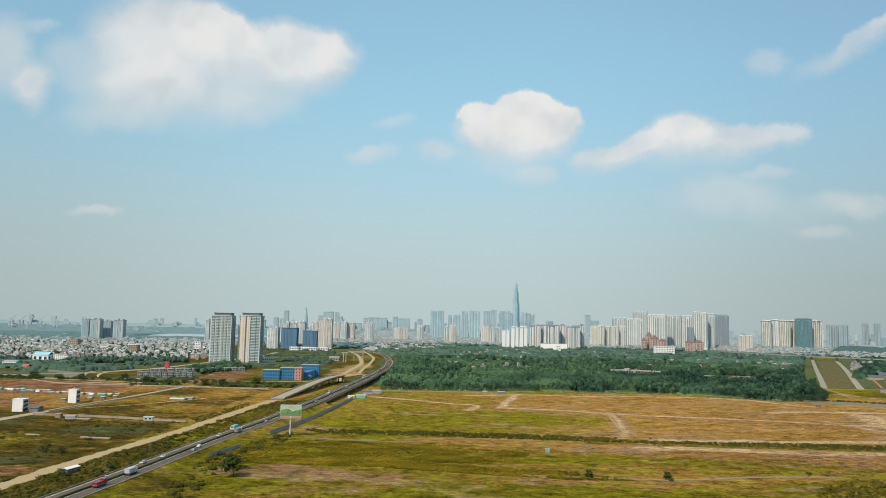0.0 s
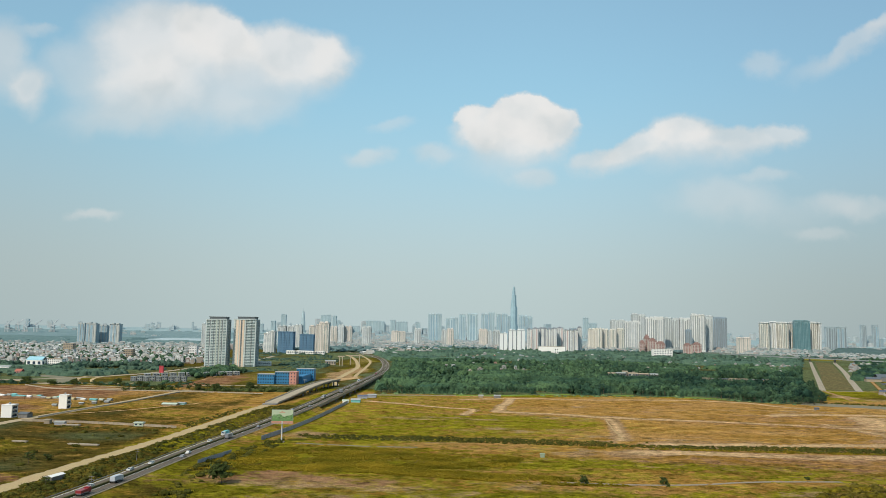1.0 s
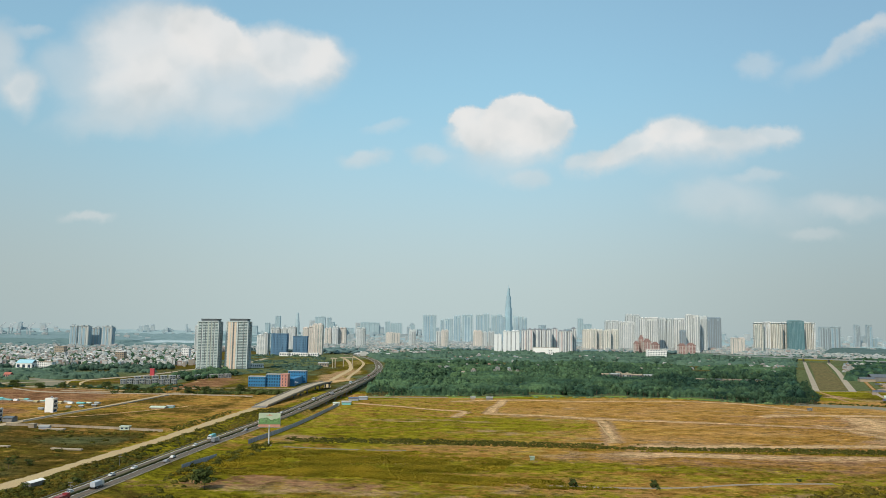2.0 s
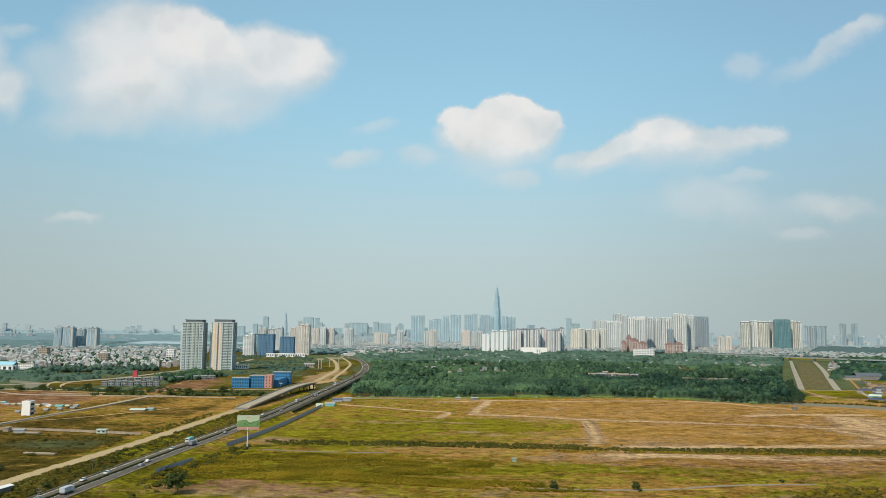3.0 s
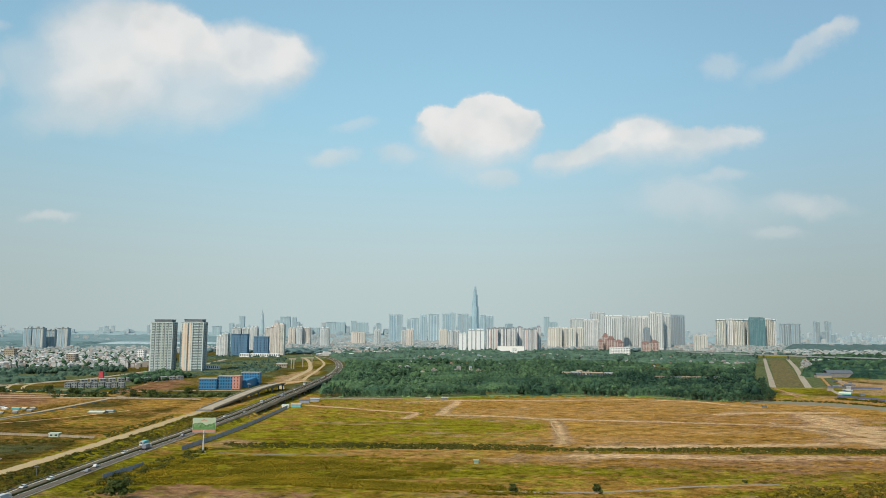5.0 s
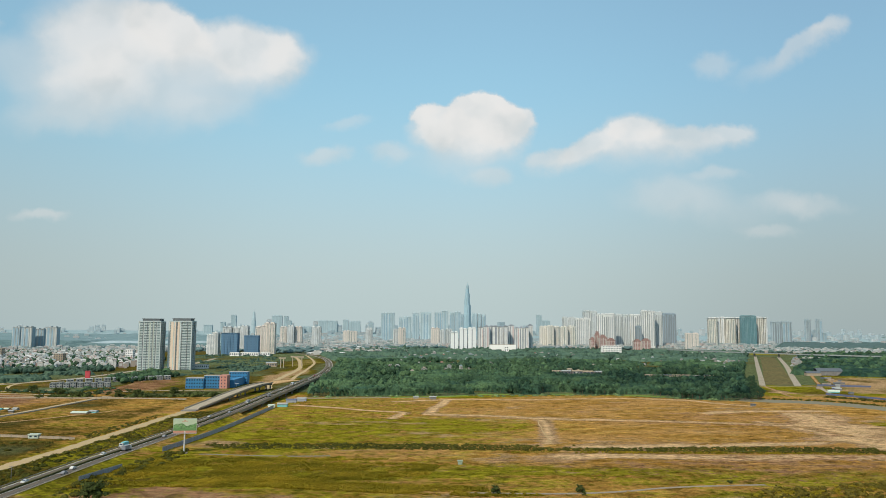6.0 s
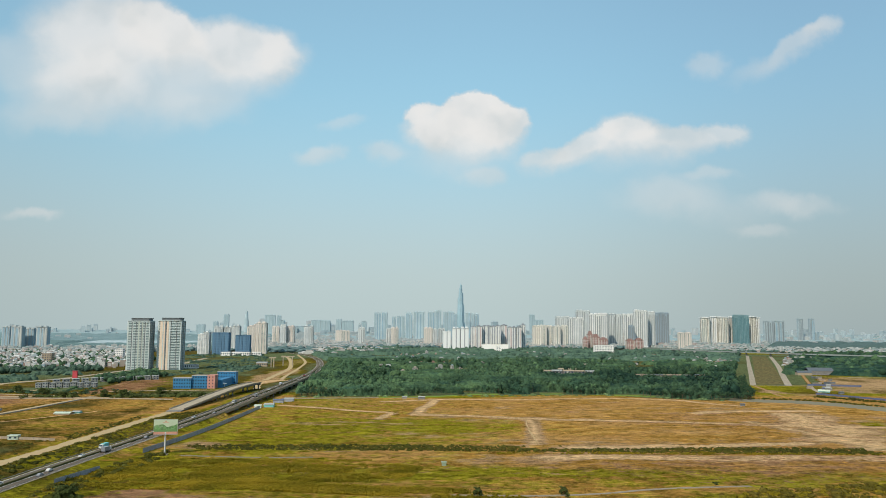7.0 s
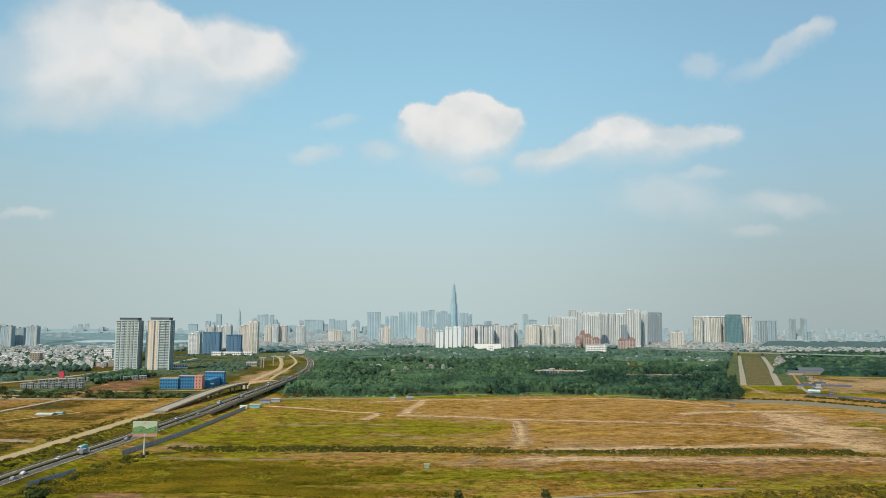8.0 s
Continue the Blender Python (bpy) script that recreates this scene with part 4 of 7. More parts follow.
POND_TRACKS = [
    ("loop_road", [(-380, 944), (-409, 916), (-449, 942), (-486, 1030), (-483, 1075), (-440, 1100)], 4.5, "sand", 0.2, "curved pale dirt road"),
    ("loop_road", [(-372, 960), (-405, 932), (-435, 952), (-465, 1030), (-455, 1110), (-400, 1190)], 4.5, "sand", 0.2, "curved pale dirt road"),
    ("school_road", [(-330, 905), (-270, 935), (-215, 945), (-160, 955)], 6, "tan_concrete", 0.15, "grey lane beside the school"),
    ("twin_road", [(-700, 880), (-520, 985), (-445, 1120), (-425, 1330), (-400, 1600), (-420, 1900)], 11, "concrete", 0.1, "grey concrete boulevard"),
    ("field_lane", [(-310, 905), (-318, 1010), (-330, 1120)], 4, "dirt", 0.3, "dirt lane"),
]


def soft_track(name, pts, width, lift, label, strength):
    """A worn track whose edges are broken up by the grass beside it."""
    line = curve_through(pts, 4.0)
    t = np.gradient(line, axis=0)[:, :2]
    t /= np.linalg.norm(t, axis=1)[:, None]
    side = np.stack([t[:, 1], -t[:, 0]], 1)
    rng = np.random.default_rng(len(line))
    drift = np.convolve(rng.random(len(line) + 8) - 0.5, np.ones(9) / 9, "valid") * width
    cols, n = np.array((-0.95, -0.42, 0.0, 0.42, 0.95)), len(line)
    v = np.zeros((n, 5, 3))
    v[:, :, :2] = line[:, None, :2] + side[:, None] * (cols[None, :, None] * width + drift[:, None, None])
    v[:, :, 2] = lift
    f = [(i * 5 + k, i * 5 + k + 1, i * 5 + k + 6, i * 5 + k + 5) for i in range(n - 1) for k in range(4)]
    me = bpy.data.meshes.new(name)
    me.from_pydata(v.reshape(-1, 3).tolist(), [], [q[::-1] for q in f])
    fade = np.clip(np.minimum(np.arange(n), n - 1 - np.arange(n)) / 6.0, 0, 1) if name == "ditch_track" else np.ones(n)
    with_cover(me, (fade[:, None] * np.array((-0.2, 1.15, 1.75, 1.15, -0.2))).ravel() * strength)
    me.materials.append(M["ground"])
    KEEP_CLEAR.append((line[:, :2], width * 0.45))
    tagged(new(name, me), label, "track", kind="structure")


for k, (name, pts, width, mat, ragged, label) in enumerate(CITY_TRACKS + FIELD_TRACKS + GRASS_TRACKS + BARE_TRACKS + EAST_TRACKS + WEST_TRACKS + POND_TRACKS):
    if name in ("field_track", "ditch_track", "wood_track", "west_path", "link_track", "east_path", "field_lane"):
        soft_track(name, pts, width * (1.35 if name == "field_track" else 1.1), 0.08 + 0.015 * (k % 9) + (0.15 if width < 2 else 0.0), label, {"east_path": 0.55}.get(name, 0.74 if mat == "dirt" and name == "field_track" else 1.0))
        continue
    structure(name, ribbon(pts, width, 0, 0.10 + 0.012 * (k % 9), 0.2, ragged, 5.0), mat, label, "track" if "track" in name or "path" in name else "road")
for pts, width in (([(284, 890), (305, 884), (326, 872)], 15), ([(116, 897), (135, 899), (152, 900)], 16), ([(202, 905), (228, 906)], 12), ([(-72, 846), (-30, 850), (20, 858), (70, 868), (104, 884)], 11)):
    structure("lawn", ribbon(pts, width, 0, 0.08, 0.2, 0.4, 5.0), "lawn", "pale green lawn before the wood", "lawn")
structure("central_reserve", ribbon([(549, 1052), (665, 1295), (845, 1675), (1105, 2230)], 39, 0, 0.05, 0.15, 0.05, 12.0), "verge", "rough brown-green strip between the two avenues", "verge")
WATERS = [
    ("canal", [(396, 838), (420, 825), (446, 815), (467, 802), (491, 768), (507, 722), (530, 640)], 35, "brown-green canal water"),
    ("pond", [(-90, 480), (-67, 476), (-38, 472), (-13, 473)], 3.2, "shallow brown ditch water"),
    ("pond", [(-480, 905), (-470, 950), (-500, 1010), (-560, 1060)], 24, "still pond water"),
    ("stream", [(-75, 850), (-30, 853), (10, 856), (60, 858)], 7, "pale shallow stream"),
]
for name, pts, width, label in WATERS:
    structure(name, ribbon(pts, width, 0, 0.06, 0.2, 0.25, 6.0), "water", label, "water")
structure("river", Geo().prism([(-1284, 3142), (-1083, 3270), (-900, 3330), (-640, 3480), (-640, 4240), (-1200, 4240), (-1540, 4240), (-1445, 3778)], 0.3, 0.8), "river", "pale distant river water", "water")


# ---- far bridge road ----
def make_far_viaduct():
    v = thing("viaduct", 1300, 2500, 0, "low grey concrete viaduct before the blocks", "viaduct", kind="structure")
    v.matrix_world = Matrix()
    line = [(930, 2560, 12), (960, 2480, 12), (1033, 2297, 12), (1144, 2105, 12), (1231, 2003, 12), (1320, 1931, 12), (1700, 1780, 12)]
    part("deck", ribbon(line, 16, 0, 0, 2.0, 0, 40), "far_concrete", v)
    part("parapet", ribbon(line, 0.6, 8, 1.2, 1.2, 0, 40, False), "far_concrete", v)
    for x, y, z in curve_through(line, 60):
        part("pier", Geo().box(x - 2, y - 2, -0.2, x + 2, y + 2, 10.1, 0.5), "dark_concrete", v)


make_far_viaduct()


# ---- towers ----
def tower(x, y, w, top, body, bay, label, category="tower block", group="", bays=3, depth=22.0, crown=True, turn=0.0, flank=True, share=0.5, accent="", cap="", eaves=0.0):
    """A block of flats: body, upright window bays of uneven width between proud ribs, parapet, roof slab and plant rooms."""
    z0 = float(rise(y))
    h = top - z0
    dice = random.Random(int(x * 3 + y * 7 + w))
    roof_h = min(6.0, h * 0.07) if crown else 0.0
    t = thing("tower_block", x, y, z0, label, category, group, turn)
    hb = h - roof_h
    part("wall", Geo().box(-w / 2, 0, -1, w / 2, depth, hb, min(1.0, w * 0.04)), body, t)
    widths = [0.6 + 0.8 * dice.random() for _ in range(bays)]
    total, at = sum(widths), -w / 2
    for k, q in enumerate(widths):
        pitch = q * w / total
        bw = pitch * share * (0.8 + 0.5 * dice.random())
        mat = accent if accent and dice.random() < 0.4 else bay
        high = hb * (0.975 if dice.random() < 0.75 else 0.93)
        part("window_strip", Geo().box(at + pitch / 2 - bw / 2, -0.35, hb * 0.05, at + pitch / 2 + bw / 2, 0.4, high), mat, t)
        rib = min(1.6, pitch * 0.16)
        if k and rib > 0.4:
            part("rib", Geo().box(at - rib / 2, -1.1, 0, at + rib / 2, 0.3, hb + (1.8 if dice.random() < 0.4 else 0.4)), body, t)
        at += pitch
    if flank:
        side = Geo().box(-0.35, -depth * 0.13, hb * 0.05, 0.35, depth * 0.13, hb * 0.965).mesh("recess", M[bay])
        for s in (-1, 1):
            for q in (0.28, 0.7):
                ob = part("window_strip", side, bay, t)
                ob.location = (s * w / 2, depth * q, 0)
    part("parapet", Geo().box(-w / 2 - 0.5 - eaves, -1.3 - eaves, hb, w / 2 + 0.5 + eaves, depth + 0.5 + eaves, hb + 1.2 + eaves * 0.4, 0.5), cap or body, t)
    if crown:
        for k in range(1 + (w > 24) + (w > 40)):
            c = w * ((0.0,), (-0.24, 0.22), (-0.32, 0.02, 0.3))[(w > 24) + (w > 40)][k] + w * 0.06 * (dice.random() - 0.5)
            half = w * (0.16 if w > 24 else 0.26) * (0.6 + 0.5 * dice.random())
            part("plant_room", Geo().box(c - half, depth * 0.2, hb + 1.2, c + half, depth * 0.8, h - 2.2 * dice.random(), 0.4), cap or body, t)
    return t


FAR_LEFT_BLOCKS = [
    (-1248, 2630, 25.5, 75.3), (-1200, 2600, 34.9, 76.1), (-1183, 2650, 31.6, 69.2), (-1129, 2620, 35.1, 76.0),
]
BUILDING_SITE = [
    ("white", -497, 2150, 16.0, 58.0), ("white", -482, 2150, 16.0, 64.7), ("netting", -437, 2120, 44.2, 59.4), ("netting", -382, 2140, 39.8, 52.7),
    ("beige", -372, 2250, 10.1, 85.6), ("beige", -352, 2250, 30.2, 92.8), ("pale", -529, 2500, 27.9, 80.8), ("pale", -499, 2500, 24.2, 79.6),
    ("pale", -475, 2500, 24.2, 83.8), ("beige", -430, 2500, 18.6, 83.0), ("pale", -816, 2600, 13.6, 84.7),
]
MID_CITY = [
    ("beige", -480, 3350, 29.8, 83.7), ("pale", -442, 3300, 26.9, 89.1), ("beige", -413, 3320, 32.0, 85.0), ("pale", -306, 3050, 36.2, 85.7),
    ("beige", -227, 3600, 34.7, 67.1), ("beige", -194, 3600, 32.0, 65.2), ("pale", -108, 3250, 28.9, 79.4), ("beige", 30, 3250, 31.3, 82.5),
    ("pale", 3, 3300, 19.6, 77.2), ("beige", 173, 3300, 36.7, 83.5), ("pale", 203, 3300, 19.6, 76.8), ("pale", 231, 3300, 26.9, 79.9),
    ("beige", 1220, 3100, 52.7, 67.9),
]
FAR_CITY = [
    (-986, 4700, 31.4, 153.9), (-726, 4700, 62.8, 152.8), (-672, 4700, 24.4, 150.6), (-648, 4700, 20.9, 123.3),
    (-450, 4700, 55.7, 124.3), (-392, 4700, 59.2, 122.1), (-312, 4700, 31.4, 130.9), (-277, 4700, 31.3, 121.3),
    (-242, 4700, 38.3, 122.0), (-157, 4700, 27.8, 113.6), (-1137, 4700, 52.3, 91.5), (-1049, 4700, 27.9, 110.8),
    (875, 4700, 31.3, 168.0), (917, 4700, 52.1, 134.3), (-553, 4700, 69.6, 87.3),
]
RIVERSIDE = [
    (-69, 4350, 38.7, 166.9), (-29, 4350, 35.5, 167.8), (23, 4350, 22.6, 143.2), (61, 4350, 45.1, 147.3),
    (108, 4350, 38.7, 167.7), (165, 4350, 61.3, 172.2), (234, 4350, 38.7, 173.7), (274, 4350, 35.5, 181.1),
    (315, 4350, 25.8, 172.3), (347, 4350, 32.2, 176.3), (373, 4350, 19.3, 164.0), (442, 4350, 29.0, 168.8),
    (470, 4350, 19.3, 166.2), (494, 4350, 22.6, 163.5),
]
WHITE_SLABS = [
    (213, 2690, 25.9, 69.2), (244, 2680, 25.8, 81.8), (274, 2680, 27.8, 82.5), (315, 2780, 16.5, 87.7),
    (334, 2760, 20.5, 90.0), (363, 2780, 28.9, 90.8), (388, 2780, 16.5, 89.3), (406, 2780, 16.5, 91.8),
    (433, 2820, 20.9, 94.6), (436, 2700, 14.0, 86.2), (449, 2690, 16.0, 86.4), (467, 2690, 16.0, 86.8),
    (487, 2720, 14.1, 95.4),
]
CREAM_BLOCKS = [
    ("cream", 623, 3200, 30.8, 93.4), ("cream", 648, 3180, 28.3, 96.3), ("cream", 679, 3200, 26.1, 92.3), ("cream", 689, 3100, 27.5, 92.4),
    ("cream", 725, 3120, 30.0, 95.5), ("white", 790, 3250, 33.7, 128.5), ("white", 822, 3250, 31.3, 129.2), ("pale", 845, 3700, 68.5, 140.4),
    ("pale", 954, 3800, 33.8, 175.1), ("pale", 988, 3800, 33.8, 173.0),
]
TALL_BLOCKS = [
    ("white", 907, 3350, 37.2, 149.6), ("white", 947, 3350, 42.2, 150.5), ("pale", 1017, 3450, 30.7, 151.2), ("pale", 1050, 3450, 30.7, 149.4),
    ("white", 1095, 3450, 53.6, 150.4), ("grey", 1046, 3250, 21.6, 98.3), ("white", 1088, 3300, 29.3, 165.0), ("white", 1117, 3300, 29.3, 163.3),
    ("pale", 1167, 3350, 29.8, 160.4), ("grey", 1268, 3500, 62.2, 157.6),
]
STEPPED_RED = [
    (756, 2900, 17.2, 48.8), (780, 2920, 19.4, 70.5), (791, 2880, 27.7, 58.3), (816, 2860, 29.6, 46.5),
    (929, 2900, 27.9, 42.0), (957, 2880, 31.9, 45.1),
]
GATE_BLOCKS = [
    ("cream", 1514, 3600, 42.6, 140.9), ("white", 1565, 3620, 37.5, 144.9), ("cream", 1602, 3600, 47.9, 142.9), ("white", 1658, 3640, 24.2, 144.5),
    ("glass", 1672, 3560, 71.1, 152.0), ("cream", 1745, 3600, 31.9, 146.1), ("white", 1772, 3600, 16.0, 144.0),
]
EAST_FAR = [
    (2177, 4300, 57.1, 133.9), (2238, 4300, 57.1, 135.3), (2473, 4500, 29.9, 151.1), (2543, 4500, 29.9, 152.7),
]

LOOKS = {
    "pale": ("pale", "bay", "pale grey concrete tower block"), "beige": ("beige", "bay_warm", "beige concrete tower block"),
    "cream": ("cream", "bay_warm", "cream tower block of flats"), "white": ("whiteb", "bay", "white tower block with dark window strips"),
    "grey": ("grey", "bay_dark", "dark grey glass tower block"), "glass": ("glassb", "bay_teal", "dark teal glass tower"),
    "netting": ("netting", "netting_bay", "unfinished tower wrapped in blue netting"),
}
for x, y, w, top in FAR_LEFT_BLOCKS:
    tower(x, y, w, top, "river_side", "bay_river", "grey-beige tower block over low houses", group="blocks by the river", bays=3, depth=26, share=0.5, accent="cream_river")
EXTRAS = {"cream": dict(share=0.5, accent="bay_green"), "beige": dict(share=0.45, accent="bay_green"), "white": dict(share=0.5, accent="bay_pale"), "pale": dict(share=0.5, accent="bay_pale"), "grey": dict(share=0.6), "glass": dict(share=0.72), "netting": dict(share=0.5)}
for rows, group in ((BUILDING_SITE, "blocks by the flyover"), (MID_CITY, "blocks in the city"), (CREAM_BLOCKS, "cream and white blocks"), (TALL_BLOCKS, "tall white blocks"), (GATE_BLOCKS, "blocks behind the viaduct")):
    for k, (style, x, y, w, top) in enumerate(rows):
        body, bay, label = LOOKS[style]
        gate = rows is GATE_BLOCKS and style != "glass"
        tower(x, y, w, top, body, "bay_brown" if gate else bay, label, group=group, bays=max(2, round(w / (8.5 if style != "glass" else 6))), depth=20 + 4 * (k % 3), crown=style != "netting", eaves=2.0 if gate else 0.0, cap="whiteb" if gate else "", **EXTRAS[style])
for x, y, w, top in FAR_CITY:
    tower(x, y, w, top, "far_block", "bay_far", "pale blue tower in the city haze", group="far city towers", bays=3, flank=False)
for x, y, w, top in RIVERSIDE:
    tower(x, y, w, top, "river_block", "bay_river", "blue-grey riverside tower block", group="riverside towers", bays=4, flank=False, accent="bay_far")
for k, (x, y, w, top) in enumerate(WHITE_SLABS):
    tower(x, y, w, top, "bright" if k < 3 else "whiteb", "bay_slab", "bright white slab block with dark gaps", group="white slabs behind the wood", bays=1 if k < 3 else 2, depth=26, share=0.10 if k < 3 else 0.34, accent="" if k < 3 else "bay_pink", cap="bay_slab" if k > 2 else "")
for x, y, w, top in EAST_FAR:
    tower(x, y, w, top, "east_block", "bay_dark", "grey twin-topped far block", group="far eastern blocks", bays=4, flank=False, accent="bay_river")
for x, y, w, top in STEPPED_RED:
    t = tower(x, y, w, top * 0.8, "brick_red", "bay_warm", "red-brown stepped apartment building", group="red-brown buildings", bays=3, crown=False, depth=24, share=0.3)
    part("penthouse", Geo().box(-w * 0.36, 4, top * 0.8 + 1.2, w * 0.36, 20, top * 0.92, 0.6), "brick_red", t)
    part("penthouse", Geo().box(-w * 0.22, 6, top * 0.92, w * 0.22, 18, top, 0.6), "brick_red", t)
    for k in range(1, 7):
        part("floor_band", Geo().box(-w / 2 - 0.6, -1.4, top * 0.8 * k / 7, w / 2 + 0.6, 0.4, top * 0.8 * k / 7 + 1.3), "bay_pink", t)


def make_spire():
    """The tallest tower: a bundle of square tubes ending at different heights, with a mast."""
    x, y = 424, 4600
    z0 = float(rise(y))
    t = thing("skyscraper", x, y, z0, "tall blue glass skyscraper with stepped top and mast", "skyscraper")
    steps = [(52, 107), (47, 166), (41, 221), (34, 261), (28, 291), (20, 319), (13, 340)]
    low = -1.0
    for k, (wide, top) in enumerate(steps):
        half = wide / 2
        ring = [(-half, -half * 0.35), (-half * 0.35, -half), (half * 0.35, -half), (half, -half * 0.35), (half, half * 0.5), (half * 0.5, half), (-half * 0.5, half), (-half, half * 0.5)]
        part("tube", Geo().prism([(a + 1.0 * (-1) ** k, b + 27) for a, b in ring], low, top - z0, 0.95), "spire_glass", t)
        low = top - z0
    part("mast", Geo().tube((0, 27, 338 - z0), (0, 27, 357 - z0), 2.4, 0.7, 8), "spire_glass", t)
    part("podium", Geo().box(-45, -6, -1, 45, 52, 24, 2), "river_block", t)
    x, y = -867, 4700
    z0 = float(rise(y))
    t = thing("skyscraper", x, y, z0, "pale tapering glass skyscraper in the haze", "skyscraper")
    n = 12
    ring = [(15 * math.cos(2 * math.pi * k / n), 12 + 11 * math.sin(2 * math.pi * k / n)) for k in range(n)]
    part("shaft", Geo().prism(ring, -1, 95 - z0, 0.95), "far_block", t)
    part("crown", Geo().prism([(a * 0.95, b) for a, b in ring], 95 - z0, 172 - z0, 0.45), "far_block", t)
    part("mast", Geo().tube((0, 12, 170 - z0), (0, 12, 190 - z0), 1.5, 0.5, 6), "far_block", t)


make_spire()


def twin_tower(x, y, w, h, depth, warm, label):
    """A slab of flats with a projecting edge at every storey, upright piers, dark crevice strips and a dark crown."""
    t = thing("apartment_tower", x, y, 0, label, "apartment tower", "twin apartment towers")
    part("core", Geo().box(-w / 2 + 0.8, 0.8, 0, w / 2 - 0.8, depth, h, 0.6), "twin_glass", t, "blue-green window glass")
    floors = 29
    slab = Geo().box(-w / 2, -0.3, 0, w / 2, depth + 0.3, 1.3, 0.5).mesh("floor_edge", M["twin_slab"])
    for k in range(floors):
        ob = part("floor_edge", slab, "", t)
        ob.location.z = 3.0 + k * (h - 3.0) / floors
    # twin_dark strips paint the shade of upright crevices onto the front.
    cols = [(-0.5, 0.05, "twin_white"), (-0.31, 0.03, "twin_dark"), (-0.28, 0.035, "twin_white"), (-0.12, 0.022, "twin_dark"), (-0.02, 0.06, "twin_green"), (0.12, 0.022, "twin_dark"), (0.145, 0.05, "twin_green"), (0.27, 0.03, "twin_dark"), (0.30, 0.03, "twin_white"), (0.465, 0.035, "twin_white")]
    if warm:
        cols = [(-0.5, 0.06, "twin_white"), (-0.40, 0.11, "twin_peach"), (-0.285, 0.025, "twin_white"), (-0.25, 0.06, "twin_peach"), (-0.18, 0.05, "twin_dark"), (-0.12, 0.09, "twin_peach"), (-0.02, 0.05, "twin_white"), (0.05, 0.022, "twin_dark"), (0.29, 0.022, "twin_dark"), (0.46, 0.04, "twin_white")]
    for at, share, mat in cols:
        part("pier", Geo().box(at * w, {"twin_white": -0.2, "twin_dark": -0.5}.get(mat, -0.38), 0, (at + share) * w, 1.0, h + 0.6, 0.05), mat, t)
    for s in (-1, 1):
        for q in (0.12, 0.5, 0.85):
            xx = s * w / 2
            part("pier", Geo().box(min(xx, xx + s * 0.8), depth * q, 0, max(xx, xx + s * 0.8), depth * (q + 0.1), h, 0.1), "twin_side", t)
    part("roof_edge", Geo().box(-w / 2 - 0.5, -0.9, h, w / 2 + 0.5, depth + 0.6, h + 1.4, 0.5), "twin_slab", t)
    part("crown", Geo().box(-w * 0.36, 2, h + 1.4, w * 0.44, depth - 3, h + 5.2, 1.0), "twin_dark", t, "dark roof crown")
    part("crown_cap", Geo().box(-w * 0.38, 1.5, h + 5.2, w * 0.46, depth - 2.5, h + 6.2, 1.0), "twin_dark", t)


twin_tower(-407, 1366, 38.0, 83, 26, False, "grey-white apartment tower with banded balconies")
twin_tower(-359.5, 1382, 40.5, 84, 26, True, "peach and white apartment tower with banded balconies")


def port_crane(x, y, label):
    z0 = float(rise(y))
    t = thing("port_crane", x, y, z0, label, "crane", "port cranes")
    for dx in (-9, 9):
        for dy in (-7, 7):
            part("leg", Geo().box(dx - 1.2, dy - 1.2, -1, dx + 1.2, dy + 1.2, 44), "crane", t)
    part("beam", Geo().box(-13, -9, 40, 13, 9, 44), "crane", t)
    part("boom", Geo().tube((-8, 0, 44), (34, 0, 78), 1.8, 1.2, 6), "crane", t)
    part("tower", Geo().tube((-8, 0, 44), (-2, 0, 66), 1.6, 1.2, 6).tube((-2, 0, 66), (30, 0, 75), 0.6, 0.6, 5), "crane", t)


for k in range(6):
    port_crane(-2620 + 62 * k + 18 * (k % 2), 4420 + 30 * (k % 3), "faint reddish port crane in the haze")


# ---- low buildings ----
def block(name, x, y, w, d, h, body, roof, label, category, windows=0, rows=1, turn=0.0, group="", gable=0.0, z=0.0):
    """A low building: walls, roof and rows of windows on its front and flank."""
    t = thing(name, x, y, z, label, category, group, turn)
    part("wall", Geo().box(-w / 2, -d / 2, -0.3, w / 2, d / 2, h, 0.1), body, t)
    if gable:
        part("roof", Geo().gable(-w / 2, -d / 2, w / 2, d / 2, h, h + gable), roof, t)
    else:
        part("roof", Geo().box(-w / 2 - 0.3, -d / 2 - 0.3, h, w / 2 + 0.3, d / 2 + 0.3, h + 0.5, 0.1), roof, t)
    if windows:
        ww, hh = w / windows * 0.5, h / rows * 0.45
        pane = Geo().box(-ww / 2, -0.1, 0, ww / 2, 0.1, hh).mesh("window", M["window"])
        for r in range(rows):
            for k in range(windows):
                ob = part("window", pane, "", t)
                ob.location = (-w / 2 + (k + 0.5) * w / windows, -d / 2, h / rows * (r + 0.35))
        flank = Geo().box(-0.1, -d * 0.12, 0, 0.1, d * 0.12, hh).mesh("window", M["window"])
        for r in range(rows):
            for s in (-0.25, 0.25):
                ob = part("window", flank, "", t)
                ob.location = (w / 2, d * s, h / rows * (r + 0.35))
    return t


